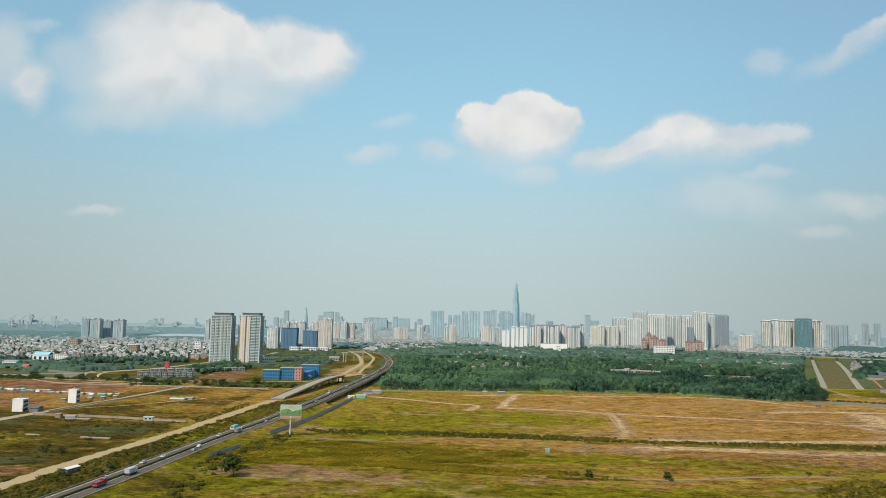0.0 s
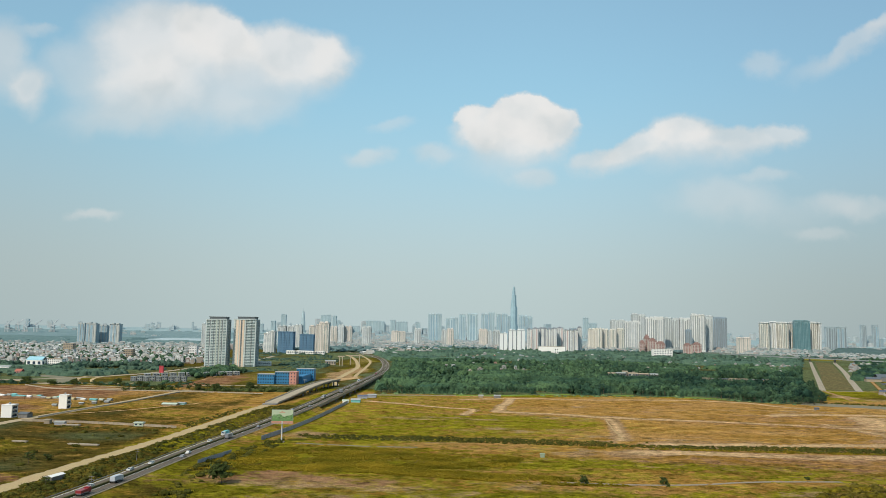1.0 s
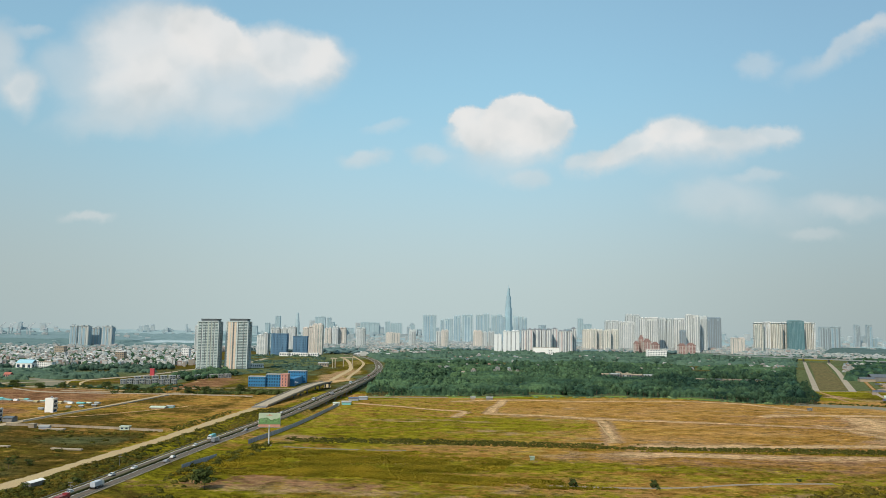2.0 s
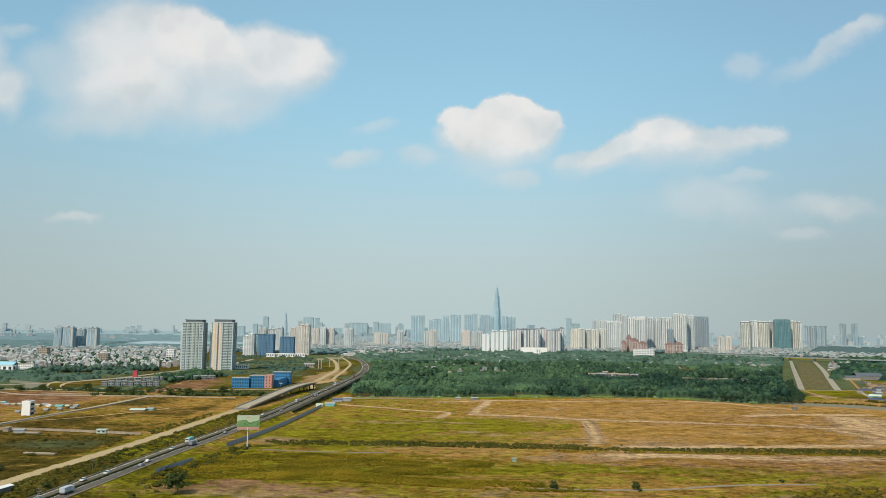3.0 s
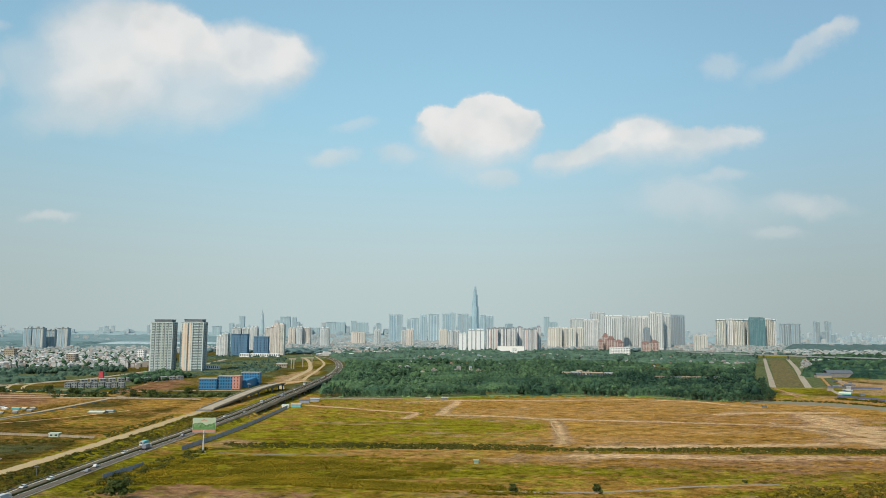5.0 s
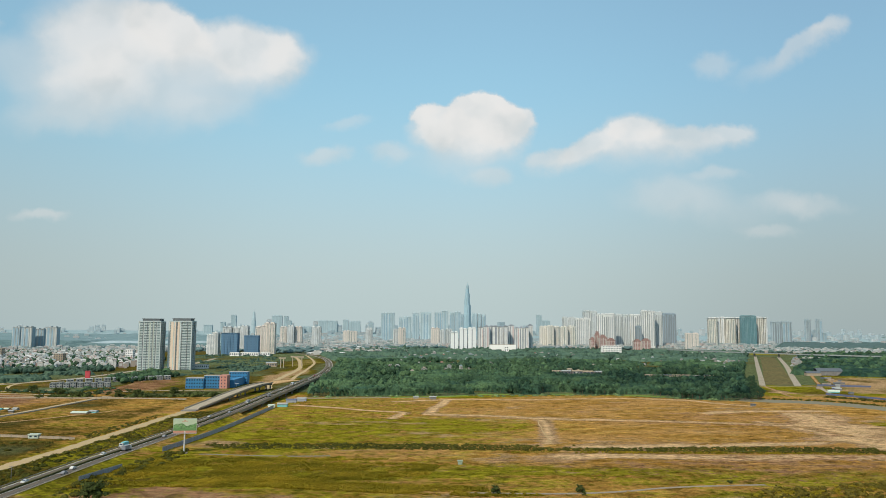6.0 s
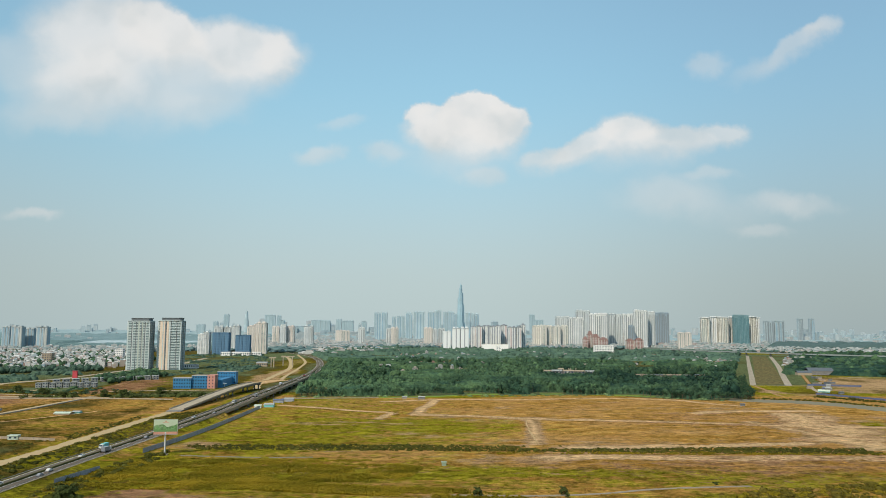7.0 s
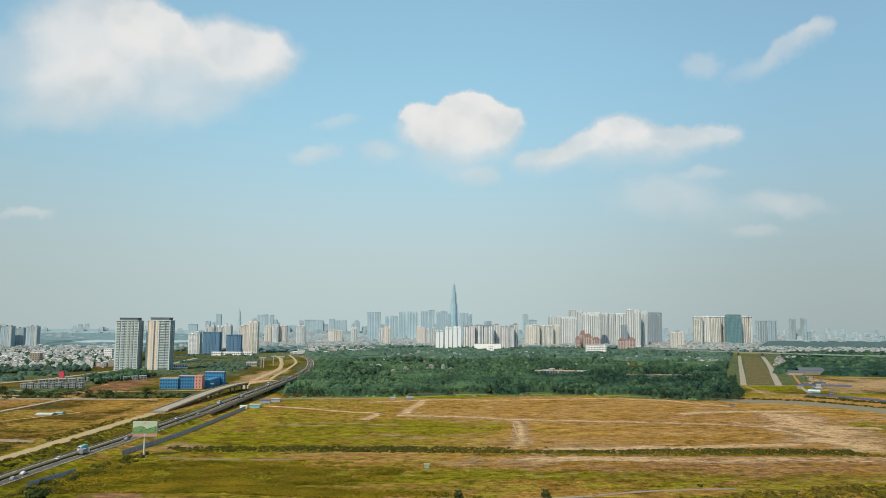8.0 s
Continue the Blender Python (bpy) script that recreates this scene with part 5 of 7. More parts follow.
def make_school():
    t = thing("school", -206, 985, 0, "blue school building with salmon stair block and dark windows", "school")
    wings = [(-18, -6, 21.5, 12, 12.2, "school_blue", 7, 3), (2.3, -2, 19, 14, 15.0, "school_blue", 6, 4), (16.2, -2.6, 9, 16, 15.4, "school_pink", 0, 4), (18, 74, 24, 14, 15.6, "school_blue", 7, 4)]
    for cx, cy, w, d, h, mat, n, rows in wings:
        wing = part("wing", Geo().box(cx - w / 2, cy - d / 2, -0.2, cx + w / 2, cy + d / 2, h, 0.1), mat, t, "salmon stair block" if mat == "school_pink" else "")
        part("roof", Geo().box(cx - w / 2 - 0.4, cy - d / 2 - 0.4, h, cx + w / 2 + 0.4, cy + d / 2 + 0.4, h + 0.7, 0.2), "grey_tin" if mat == "school_blue" else mat, wing)
        if n:
            pane = Geo().box(-0.75, -0.12, 0, 0.75, 0.12, 1.9).mesh("window", M["window"])
            for r in range(rows):
                for k in range(n):
                    ob = part("window", pane, "", wing)
                    ob.location = (cx - w / 2 + (k + 0.5) * w / n, cy - d / 2, 1.2 + r * h / rows)
        else:
            pane = Geo().box(-0.6, -0.12, 0, 0.6, 0.12, 1.6).mesh("window", M["window"])
            for r in range(rows):
                for k in (-2, 2):
                    ob = part("window", pane, "", wing)
                    ob.location = (cx + k, cy - d / 2, 1.4 + r * h / rows)
    part("walkway", Geo().box(-7.2, -4, 0, -7.0, 4, 12).box(-7.2, -6, 3.6, -6.6, -5, 4.2), "white", t)
    part("link", Geo().box(19, 5.5, -0.2, 26, 67, 9.5, 0.1), "school_blue", t)
    part("porch", Geo().prism([(24 + 6 * math.cos(k * math.pi / 6), 14 + 6 * math.sin(k * math.pi / 6)) for k in range(12)], 4.2, 5.6, 0.25).tube((21, 14, 0), (21, 14, 4.3), 0.25, 0.25, 6).tube((27, 14, 0), (27, 14, 4.3), 0.25, 0.25, 6), "white", t, "white round porch roof")


make_school()


def make_white_house(x, y, w, d, h, turn):
    """A tall narrow house: bare white flank, open storeys at the front."""
    t = thing("town_house", x, y, 0, "tall narrow white house with open grey storeys", "house", "lone white houses", turn)
    part("wall", Geo().box(-w / 2, -d / 2, -0.2, w / 2, d / 2, h, 0.05), "white", t)
    n = max(3, round(h / 3.3))
    pane = Geo().box(-0.12, -d * 0.36, 0, 0.12, d * 0.36, h / n * 0.55).mesh("window", M["window"])
    lip = Geo().box(0, -d / 2, 0, 1.1, d / 2, 0.25).mesh("balcony", M["concrete"])
    for k in range(n):
        ob = part("window", pane, "", t)
        ob.location = (w / 2, 0, 0.5 + k * h / n)
        ob = part("balcony", lip, "", t)
        ob.location = (w / 2, 0, (k + 1) * h / n - 0.3)
    part("parapet", Geo().box(-w / 2 - 0.15, -d / 2 - 0.15, h, w / 2 + 0.15, d / 2 + 0.15, h + 0.5), "white", t)
    part("water_tank", Geo().tube((0, 0, h + 0.5), (0, 0, h + 1.9), 0.8, 0.8, 10), "steel", t)


make_white_house(-331, 584, 8.2, 8.5, 9.2, 0)
make_white_house(-322, 652, 7.0, 7.5, 11.2, 0)
block("shed", -318, 583, 7, 8, 3.2, "dark_concrete", "dark_tin", "dark low shed beside a white house", "shed", gable=1.2)
block("shed", -246, 694, 13, 9, 1.3, "concrete", "green_tin", "low shed with a pale green tin roof", "shed", gable=1.0, group="field sheds")
block("shed", -238, 702, 6, 6, 1.5, "teal", "grey_tin", "small teal shed with a tin roof", "shed", gable=0.8, group="field sheds")
block("shed", -216, 547, 6.5, 4, 2.3, "green_tin", "green_tin", "pale green site cabin by the wall", "cabin", windows=2, group="site cabins")
block("shed", -272, 545, 7, 4, 2.0, "fence", "grey_tin", "blue-grey site cabin by the wall", "cabin", gable=0.8, group="site cabins")
block("shed", -284, 551, 4, 4, 2.6, "concrete", "new_concrete", "small concrete hut by the wall", "hut", group="site cabins")
block("shed", -262, 540, 12, 4, 0.7, "new_concrete", "new_concrete", "stack of pale concrete slabs", "slab stack")
block("kiosk", 61, 444, 2.4, 2.0, 1.7, "hut_green", "hut_green", "small pale green hut in the grass", "hut")
block("shed", -84, 756, 9, 6, 2.6, "teal", "grey_tin", "teal shed with a pale tin roof", "shed", gable=1.2, group="canal sheds")
block("shed", -93, 748, 6, 4.5, 2.2, "white", "green_tin", "small white shed with a tin roof", "shed", gable=1.0, group="canal sheds")
block("shed", -82, 800, 10, 5, 2.8, "fence", "blue_fence", "long shed with a blue roof", "shed", gable=0.8, group="canal sheds")
block("shed", -73, 812, 9, 6, 3.0, "fence", "grey_tin", "grey shed with a tin roof", "shed", gable=0.8, group="canal sheds")
block("hut", 62, 836, 7, 4, 2.6, "dark_concrete", "grey_tin", "dark hut at the wood's edge", "hut", gable=0.8)
block("hut", 44, 838, 5, 4, 2.2, "concrete", "grey_tin", "low concrete hut at the wood's edge", "hut", gable=0.8)
block("sign_tower", -426, 1160, 6.5, 3, 10, "red", "red", "tall bright red sign block", "sign")
for k in range(9):
    block("row_house", -396 + 7.6 * k, 982 + 1.3 * k, 6.4, 9, 5.4 + 0.9 * (k % 2), "row_grey", "row_grey", "grey unfinished row house with dark openings", "house", windows=2, rows=2, turn=10, group="row houses")
for k in range(12):
    block("row_house", -405 + 9 * k, 1050 + 8 * k, 8, 10, 5.2, "row_grey", "grey_tin", "pale grey row house", "house", windows=2, rows=2, turn=28, group="row houses")
dice = random.Random(31)
yard = curve_through([(-448, 758), (-421, 750), (-391, 740), (-371, 731), (-340, 724), (-316, 724)], 6.2)
for k, (x, y, z) in enumerate(yard):
    mat = ("teal", "new_concrete", "green_tin", "grey_tin", "stack_sand", "teal", "white", "dark_tin")[dice.randrange(8)]
    low = 0.9 + 1.1 * dice.random()
    word = {"teal": "teal", "new_concrete": "pale grey", "green_tin": "pale green", "grey_tin": "grey", "stack_sand": "yellowish", "white": "white", "dark_tin": "dark"}[mat]
    block("shed", float(x) + 2 * dice.random(), float(y) + 5 * (dice.random() - 0.5), 3.5 + 4.5 * dice.random(), 3.5, low, "concrete" if dice.random() < 0.6 else mat, mat, "low site shed under %s sheeting on red soil" % word, "shed", gable=0.5 + 0.4 * dice.random(), turn=-15, group="red soil sheds")
for x, y, long in ((-255, 462, 9), (-213, 455, 19)):
    block("slab_stack", x, y, long, 1.6, 0.45, "new_concrete", "new_concrete", "low pale concrete slabs lying in the grass", "slab stack", turn=-8, group="slabs in the grass")
for k in range(5):
    block("hut", -338 + 7.5 * k, 667 + 9 * k, 3.8, 2.8, 1.5, "dark_concrete", "grey_tin", "dark roadside hut with a tin roof", "hut", gable=0.7, group="roadside huts")
dice = random.Random(12)
for k in range(5):
    block("warehouse", 286 + 19 * k, 1300 + 3 * (k % 2), 17, 12, 4.6 + 1.6 * dice.random(), "dark_concrete", ("concrete", "grey_tin", "concrete")[k % 3], "long low grey-roofed shed inside the wood", "shed", gable=1.6, group="wood sheds", windows=3)
for k in range(3):
    block("warehouse", 322 + 17 * k, 1336, 15, 10, 7.0 - k * 0.6, "concrete", "new_concrete", "low concrete shed among the trees", "shed", gable=1.2, group="wood sheds", windows=3)
for k in range(10):
    block("warehouse", 398 + 15.2 * k, 1243 + 2.4 * math.sin(k * 1.7), 13.6, 7, 2.2 + 1.4 * dice.random(), "concrete", ("dark_tin", "concrete", "roof_rust", "dark_concrete")[k % 4], "low ruined shed with open bays inside the wood", "shed", gable=0.7, group="wood ruins", windows=4)
block("hut", 432, 1262, 13, 8, 5.2, "white", "grey_tin", "small pale house among the ruins", "house", windows=3, gable=1.2)
block("tent", 560, 938, 13, 7, 1.4, "teal", "green_tin", "pale green site tent beside the fence", "tent", gable=1.8, turn=-30)
block("shed", 590, 985, 9, 5, 2.6, "blue_fence", "grey_tin", "blue site cabin on the sand", "cabin", gable=0.6, turn=-30, group="site cabins")
dice = random.Random(77)
for k in range(16):
    q = k / 15
    x, y = 560 + 150 * q + 26 * (dice.random() - 0.5), 925 + 300 * q + 60 * (dice.random() - 0.5)
    mat = ("grey_tin", "dark_tin", "dark_tin", "roof_rust", "dark_concrete")[dice.randrange(5)]
    word = {"grey_tin": "grey", "dark_tin": "dark", "roof_rust": "rusty", "dark_concrete": "dark grey"}[mat]
    block("shed", x, y, 4 + 4 * dice.random(), 3.5 + 2 * dice.random(), 1.6 + 1.4 * dice.random(), ("dark_concrete", "concrete", mat)[k % 3], mat, "low site shed with a %s roof" % word, "shed", gable=0.4 + 0.5 * dice.random(), turn=-30 + 20 * dice.random(), group="building site sheds")
block("hut", 378, 767, 4.2, 2.6, 2.2, "dark_concrete", "dark_tin", "small dark pump hut at the track's end", "hut", gable=0.5)
block("warehouse", 369, 2600, 88, 24, 24, "white", "concrete", "low white hall before the slab blocks", "hall")
block("house", 341, 2300, 12, 12, 23, "white", "white", "narrow bright white house", "house", windows=2, rows=5)
block("hospital", 673, 2350, 59, 22, 27, "white", "white", "broad white building with window rows", "building", windows=12, rows=5)
block("hall", 764, 1308, 42, 20, 7, "dark_concrete", "dark_tin", "big dark shed with a grey tin roof", "shed", gable=5, turn=-8)
block("hall", 728, 1292, 24, 12, 4.5, "concrete", "dark_tin", "low shed with a dark tin roof", "shed", gable=3, turn=-8)
block("office", -338, 1440, 30, 12, 7, "white", "grey_tin", "long pale hall among trees", "hall", windows=8)
block("office", -222, 1520, 20, 12, 7, "new_concrete", "grey_tin", "small pale site office", "office", windows=6, gable=2)
for k in range(4):
    block("hall", -412 + 26 * k, 2080 + 10 * (k % 2), 24, 16, 9, "white", "white", "white sales hall before the netted towers", "hall", windows=5, group="white halls")


block("hall", -671, 1264, 26, 20, 11, "white", "cyan_tin", "white hall with a pale cyan tin roof", "hall", windows=3, gable=5.5)
block("apartments", -646, 1272, 31, 14, 12.5, "white", "concrete", "long white apartment house with window rows", "apartment house", windows=9, rows=4)
block("hall", -648, 1130, 20, 14, 6.5, "white", "grey_tin", "long white hall among trees", "hall", windows=5, gable=2)
block("hall", -592, 1069, 9, 8, 4.5, "school_pink", "red_tile", "house with a red tiled roof", "house", windows=3, gable=3)
for x, y, clear_ in ((-671, 1250, 26), (-646, 1258, 24), (-648, 1122, 22), (-592, 1062, 15)):
    KEEP_CLEAR.append((np.array([[x, y]], float), clear_))
block("apartments", -640, 1560, 18, 14, 22, "concrete", "white", "grey-cream house above its neighbours", "house", windows=4, rows=6, group="tall houses")
block("apartments", -560, 1720, 16, 14, 26, "white", "white", "white house above its neighbours", "house", windows=4, rows=7, group="tall houses")
block("apartments", -880, 1800, 22, 16, 24, "new_concrete", "concrete", "cream house above its neighbours", "house", windows=5, rows=6, group="tall houses")


# ---- fences and walls ----
def fence(pts, height, material, label, panel=3.0, name="fence", group=""):
    """Sheets between posts along a line; each sheet and post is a piece."""
    c = curve_through(pts, 1.0)
    total = np.concatenate([[0], np.cumsum(np.linalg.norm(np.diff(c, axis=0), axis=1))])
    t = thing(name, float(c[0][0]), float(c[0][1]), 0, label, name.split("_")[-1], group)
    sheet = Geo().box(0.06, -0.04, 0.1, panel - 0.06, 0.04, height).box(0.06, -0.09, height * 0.9, panel - 0.06, 0.09, height).mesh("panel", M[material])
    post = Geo().box(-0.09, -0.09, -0.3, 0.09, 0.09, height + 0.15).mesh("post", M["dark_concrete"])
    for s in np.arange(0, total[-1] - panel, panel):
        a = [float(np.interp(s, total, c[:, i])) for i in range(2)]
        b = [float(np.interp(s + panel, total, c[:, i])) for i in range(2)]
        for name_, mesh in (("panel", sheet), ("post", post)):
            ob = part(name_, mesh, "", t)
            ob.location = (a[0] - c[0][0], a[1] - c[0][1], 0)
            ob.rotation_euler = (0, 0, math.atan2(b[1] - a[1], b[0] - a[0]))
    return t


fence([(-114, 488), (-106, 540), (-100, 592), (-95, 660), (-90, 742)], 3.0, "fence", "blue-grey sheet fence along the expressway", 5.0)
fence([(-126, 398), (-122, 416), (-117.5, 436)], 2.6, "fence", "short blue-grey sheet fence on the grass", 4.0)
fence([(-308, 560), (-276, 558), (-230, 550), (-184, 538)], 1.8, "concrete", "pale concrete wall across the grass", 4.0, "boundary_wall")
fence([(-308, 583), (-303, 640), (-292, 711), (-283, 830)], 1.0, "steel", "low grey rail beside the access road", 5.0, "rail")
fence([(600, 1048), (630, 1036), (664, 1022)], 2.4, "blue_fence", "blue sheet fence round the building site", 6.0)
fence([(530, 903), (546, 868), (563, 828), (578, 786)], 2.2, "blue_fence", "blue sheet fence round the building site", 6.0)
fence([(-483, 884), (-440, 849), (-411, 838), (-355, 836), (-296, 835), (-237, 832), (-187, 824)], 1.3, "new_concrete", "low pale concrete wall along the lane", 6.0, "boundary_wall")
fence([(-84, 835), (-40, 842), (20, 850)], 1.0, "concrete", "low pale bank wall along the stream", 6.0, "bank_wall")


# ---- billboard, gantries, masts ----
def make_billboard():
    t = thing("billboard", -100, 483, 0, "roadside billboard with green landscape print on a pole", "billboard", turn=4)
    part("pole", Geo().tube((0, 0, -0.3), (0, 0, 13), 0.46, 0.42, 14), "pole_white", t, "pale steel pole")
    part("footing", Geo().box(-1.8, -1.8, -0.2, 1.8, 1.8, 0.5, 0.3), "concrete", t)
    part("frame", Geo().box(-6.8, 0.05, 11.6, 6.8, 1.0, 20.2, 0.1), "steel", t)
    face = part("face", Geo().box(-6.75, -0.1, 13.2, 6.75, 0.04, 20.2), "poster_sky", t, "pale green printed sheet")
    dice = random.Random(4)
    for low, tall, depth_, mat, words in ((13.3, 5.6, 0.13, "poster_hill", "printed green mountains"), (13.25, 2.0, 0.17, "poster_bar", "printed dark green woods")):
        ridge, n = Geo(), 36
        tops = [low + tall * (0.62 + 0.13 * math.sin(k * 0.24 + tall) + 0.05 * math.sin(k * 0.55) + 0.01 * dice.random()) for k in range(n)]
        xs = [-6.6 + 13.2 * k / (n - 1) for k in range(n)]
        v = [(x, -depth_, low) for x in xs] + [(x, -depth_, z) for x, z in zip(xs, tops)] + [(x, -0.08, z) for x, z in zip(xs, tops)]
        ridge.add(v, [(k, k + 1, n + k + 1, n + k) for k in range(n - 1)] + [(n + k, n + k + 1, 2 * n + k + 1, 2 * n + k) for k in range(n - 1)])
        part("print", ridge, mat, face, words)
    part("print", Geo().box(-1.9, -0.13, 18.5, 1.8, -0.09, 18.8).box(-0.6, -0.13, 19.0, 0.5, -0.09, 19.5), "poster_band", face, "small reddish printed bars")
    part("print", Geo().box(-6.75, -0.12, 11.7, 6.75, 0.04, 13.15), "poster_band", t, "terracotta printed band")
    part("walkway", Geo().box(-6.8, -1.1, 11.4, 6.8, 0.0, 11.55).box(-6.8, -1.1, 12.2, 6.8, -1.05, 12.28), "steel", t)


def gantry(x, y, w, h, label):
    t = thing("gantry", x, y, 0, label, "gantry", "site gantries")
    for s in (-1, 1):
        part("column", Geo().box(s * w / 2 - 0.8, -0.8, -0.2, s * w / 2 + 0.8, 0.8, h, 0.2), "new_concrete", t)
    part("beam", Geo().box(-w / 2 - 4, -1, h, w / 2 + 4, 1, h + 2.2, 0.2), "new_concrete", t)


make_billboard()
gantry(-196, 1480, 5, 17, "tall pale concrete pier head")
gantry(-176, 1540, 18, 17, "wide pale concrete pier head")


def mast(x, y, z, h, label, name="light_mast"):
    t = thing(name, x, y, z, label, "pole", "masts")
    part("pole", Geo().tube((0, 0, -0.3), (0, 0, h), 0.14, 0.09, 6), "dark_concrete", t)
    for z in (h - 0.4, h - 1.6):
        part("cross_arm", Geo().box(-1.1, -0.07, z, 1.1, 0.07, z + 0.14).tube((-0.9, 0, z + 0.14), (-0.9, 0, z + 0.4), 0.06, 0.05, 6).tube((0.9, 0, z + 0.14), (0.9, 0, z + 0.4), 0.06, 0.05, 6), "dark_concrete", t)


for x, y in ((-161, 405), (-151, 330)):
    mast(x, y, 0, 6.5, "thin grey concrete power pole beside the expressway")


# ---- vehicles ----
def wheels(t, xs, y, r):
    tyre = Geo().tube((0, -0.14, 0), (0, 0.14, 0), r, r, 12).mesh("tyre", M["rubber"])
    rim = Geo().tube((0, -0.16, 0), (0, 0.16, 0), r * 0.55, r * 0.55, 8).mesh("rim", M["steel"])
    for x in xs:
        for s in (-1, 1):
            ob = part("wheel", tyre, "", t)
            ob.location = (x, s * y, r)
            part("rim", rim, "", ob)


def car(m, paint, label, long=4.5, high=1.5):
    t = thing("car", 0, 0, 0, label, "car", "cars on the expressway")
    hl, w = long / 2, 0.9
    prof = [(-hl, 0.35), (-hl, 0.85), (-hl + 0.5, 0.95), (-hl + 1.0, high), (hl - 1.7, high), (hl - 1.0, 0.98), (hl - 0.1, 0.85), (hl, 0.4)]
    n = len(prof)
    v = [(a, -w * (0.82 if b > 1.2 else 1), b) for a, b in prof] + [(a, w * (0.82 if b > 1.2 else 1), b) for a, b in prof]
    part("body", Geo().add(v, [(i, (i + 1) % n, n + (i + 1) % n, n + i) for i in range(n)] + [tuple(range(n - 1, -1, -1)), tuple(range(n, 2 * n))]), paint, t)
    part("side_window", Geo().box(-hl + 1.15, -w * 0.93, 1.0, hl - 1.5, w * 0.93, high - 0.14), "window", t)
    part("windscreen", Geo().add([(hl - 1.63, -0.66, high - 0.05), (hl - 1.63, 0.66, high - 0.05), (hl - 0.98, 0.72, 1.02), (hl - 0.98, -0.72, 1.02), (hl - 1.6, -0.66, high - 0.01), (hl - 1.6, 0.66, high - 0.01), (hl - 0.95, 0.72, 1.06), (hl - 0.95, -0.72, 1.06)], [(4, 7, 6, 5), (0, 1, 2, 3), (0, 4, 5, 1), (2, 6, 7, 3), (1, 5, 6, 2), (3, 7, 4, 0)]), "window", t)
    wheels(t, (-hl + 0.85, hl - 0.85), w - 0.08, 0.33)
    t.matrix_world = m
    return t


def lorry(m, cab_paint, load_paint, label, long=8.0, high=3.1, bare=False):
    t = thing("lorry", 0, 0, 0, label, "lorry", "lorries on the expressway")
    hl = long / 2
    part("chassis", Geo().box(-hl, -0.9, 0.7, hl, 0.9, 1.0, 0.1), "grey_paint", t)
    part("cab", Geo().add([(hl - 2.1, -1.15, 0.6), (hl, -1.15, 0.6), (hl, 1.15, 0.6), (hl - 2.1, 1.15, 0.6), (hl - 2.1, -1.1, 2.8), (hl - 0.35, -1.1, 2.8), (hl - 0.35, 1.1, 2.8), (hl - 2.1, 1.1, 2.8), (hl, -1.15, 1.7), (hl, 1.15, 1.7)], [(0, 1, 8, 5, 4), (1, 2, 9, 8), (8, 9, 6, 5), (2, 3, 7, 6, 9), (3, 0, 4, 7), (4, 5, 6, 7), (3, 2, 1, 0)]), cab_paint, t)
    part("windscreen", Geo().add([(hl + 0.0, -1.0, 1.75), (hl + 0.0, 1.0, 1.75), (hl - 0.3, 0.95, 2.65), (hl - 0.3, -0.95, 2.65), (hl - 0.1, -1.0, 1.7), (hl - 0.1, 1.0, 1.7), (hl - 0.4, 0.95, 2.6), (hl - 0.4, -0.95, 2.6)], [(0, 1, 2, 3), (7, 6, 5, 4), (0, 4, 5, 1), (2, 6, 7, 3), (1, 5, 6, 2), (3, 7, 4, 0)]), "window", t)
    box = part("cargo_box", Geo().box(-hl - 0.1, -1.22, 1.0, hl - 2.3, 1.22, 2.3 if bare else high, 0.06), load_paint, t)
    part("rail", Geo().box(-hl - 0.15, -1.26, 1.0, hl - 2.25, 1.26, 1.2), "grey_paint", box)
    wheels(t, (-hl + 1.0, -hl + 2.3, hl - 1.2), 1.05, 0.5)
    t.matrix_world = m
    return t


LINE = curve_through(EXPRESSWAY, 2.0)


def on_road(y, side):
    """A place on the expressway, heading away on the right-hand side and towards us on the other."""
    k = int(np.argmin(np.abs(LINE[:, 1] - y)))
    d = LINE[k + 1] - LINE[k - 1]
    a = math.atan2(d[1], d[0])
    off = np.array((math.sin(a), -math.cos(a))) * side
    p = LINE[k]
    return pose(p[0] + off[0], p[1] + off[1], p[2] + 0.05, 0, -math.degrees(math.atan2(d[2], math.hypot(d[0], d[1]))), math.degrees(a) + (180 if side < 0 else 0))


TRAFFIC = [(318, 2.6, "lorry", "red_paint"), (345, 2.6, "lorry", "box_grey"), (331, -2.6, "car", "white_paint"), (390, -2.6, "car", "white_paint"), (372, -4.7, "car", "white_paint"), (413, 4.7, "car", "grey_paint"), (425, 2.6, "car", "white_paint"), (468, -2.6, "car", "white_paint"), (486, 2.6, "lorry", "grey_paint"), (497, -4.6, "lorry", "teal"), (540, 2.6, "car", "grey_paint"), (596, -2.6, "lorry", "box_grey"), (640, -4.6, "car", "white_paint"), (668, 2.6, "car", "grey_paint"), (742, -2.6, "lorry", "grey_paint"), (800, 2.6, "lorry", "grey_paint"), (880, -2.6, "car", "white_paint"), (960, -4.6, "lorry", "box_grey"), (1060, 2.6, "car", "grey_paint"), (1180, -2.6, "lorry", "red_paint")]
for y, side, kind, paint in TRAFFIC:
    word = {"red_paint": "red", "box_grey": "grey", "white_paint": "white", "grey_paint": "dark grey", "teal": "teal"}[paint]
    if kind == "car":
        car(on_road(y, side), paint, word + " car on the asphalt expressway")
    else:
        lorry(on_road(y, side), "red_paint" if paint == "red_paint" else "white_paint", paint, word + " box lorry on the asphalt expressway", bare=paint == "red_paint")
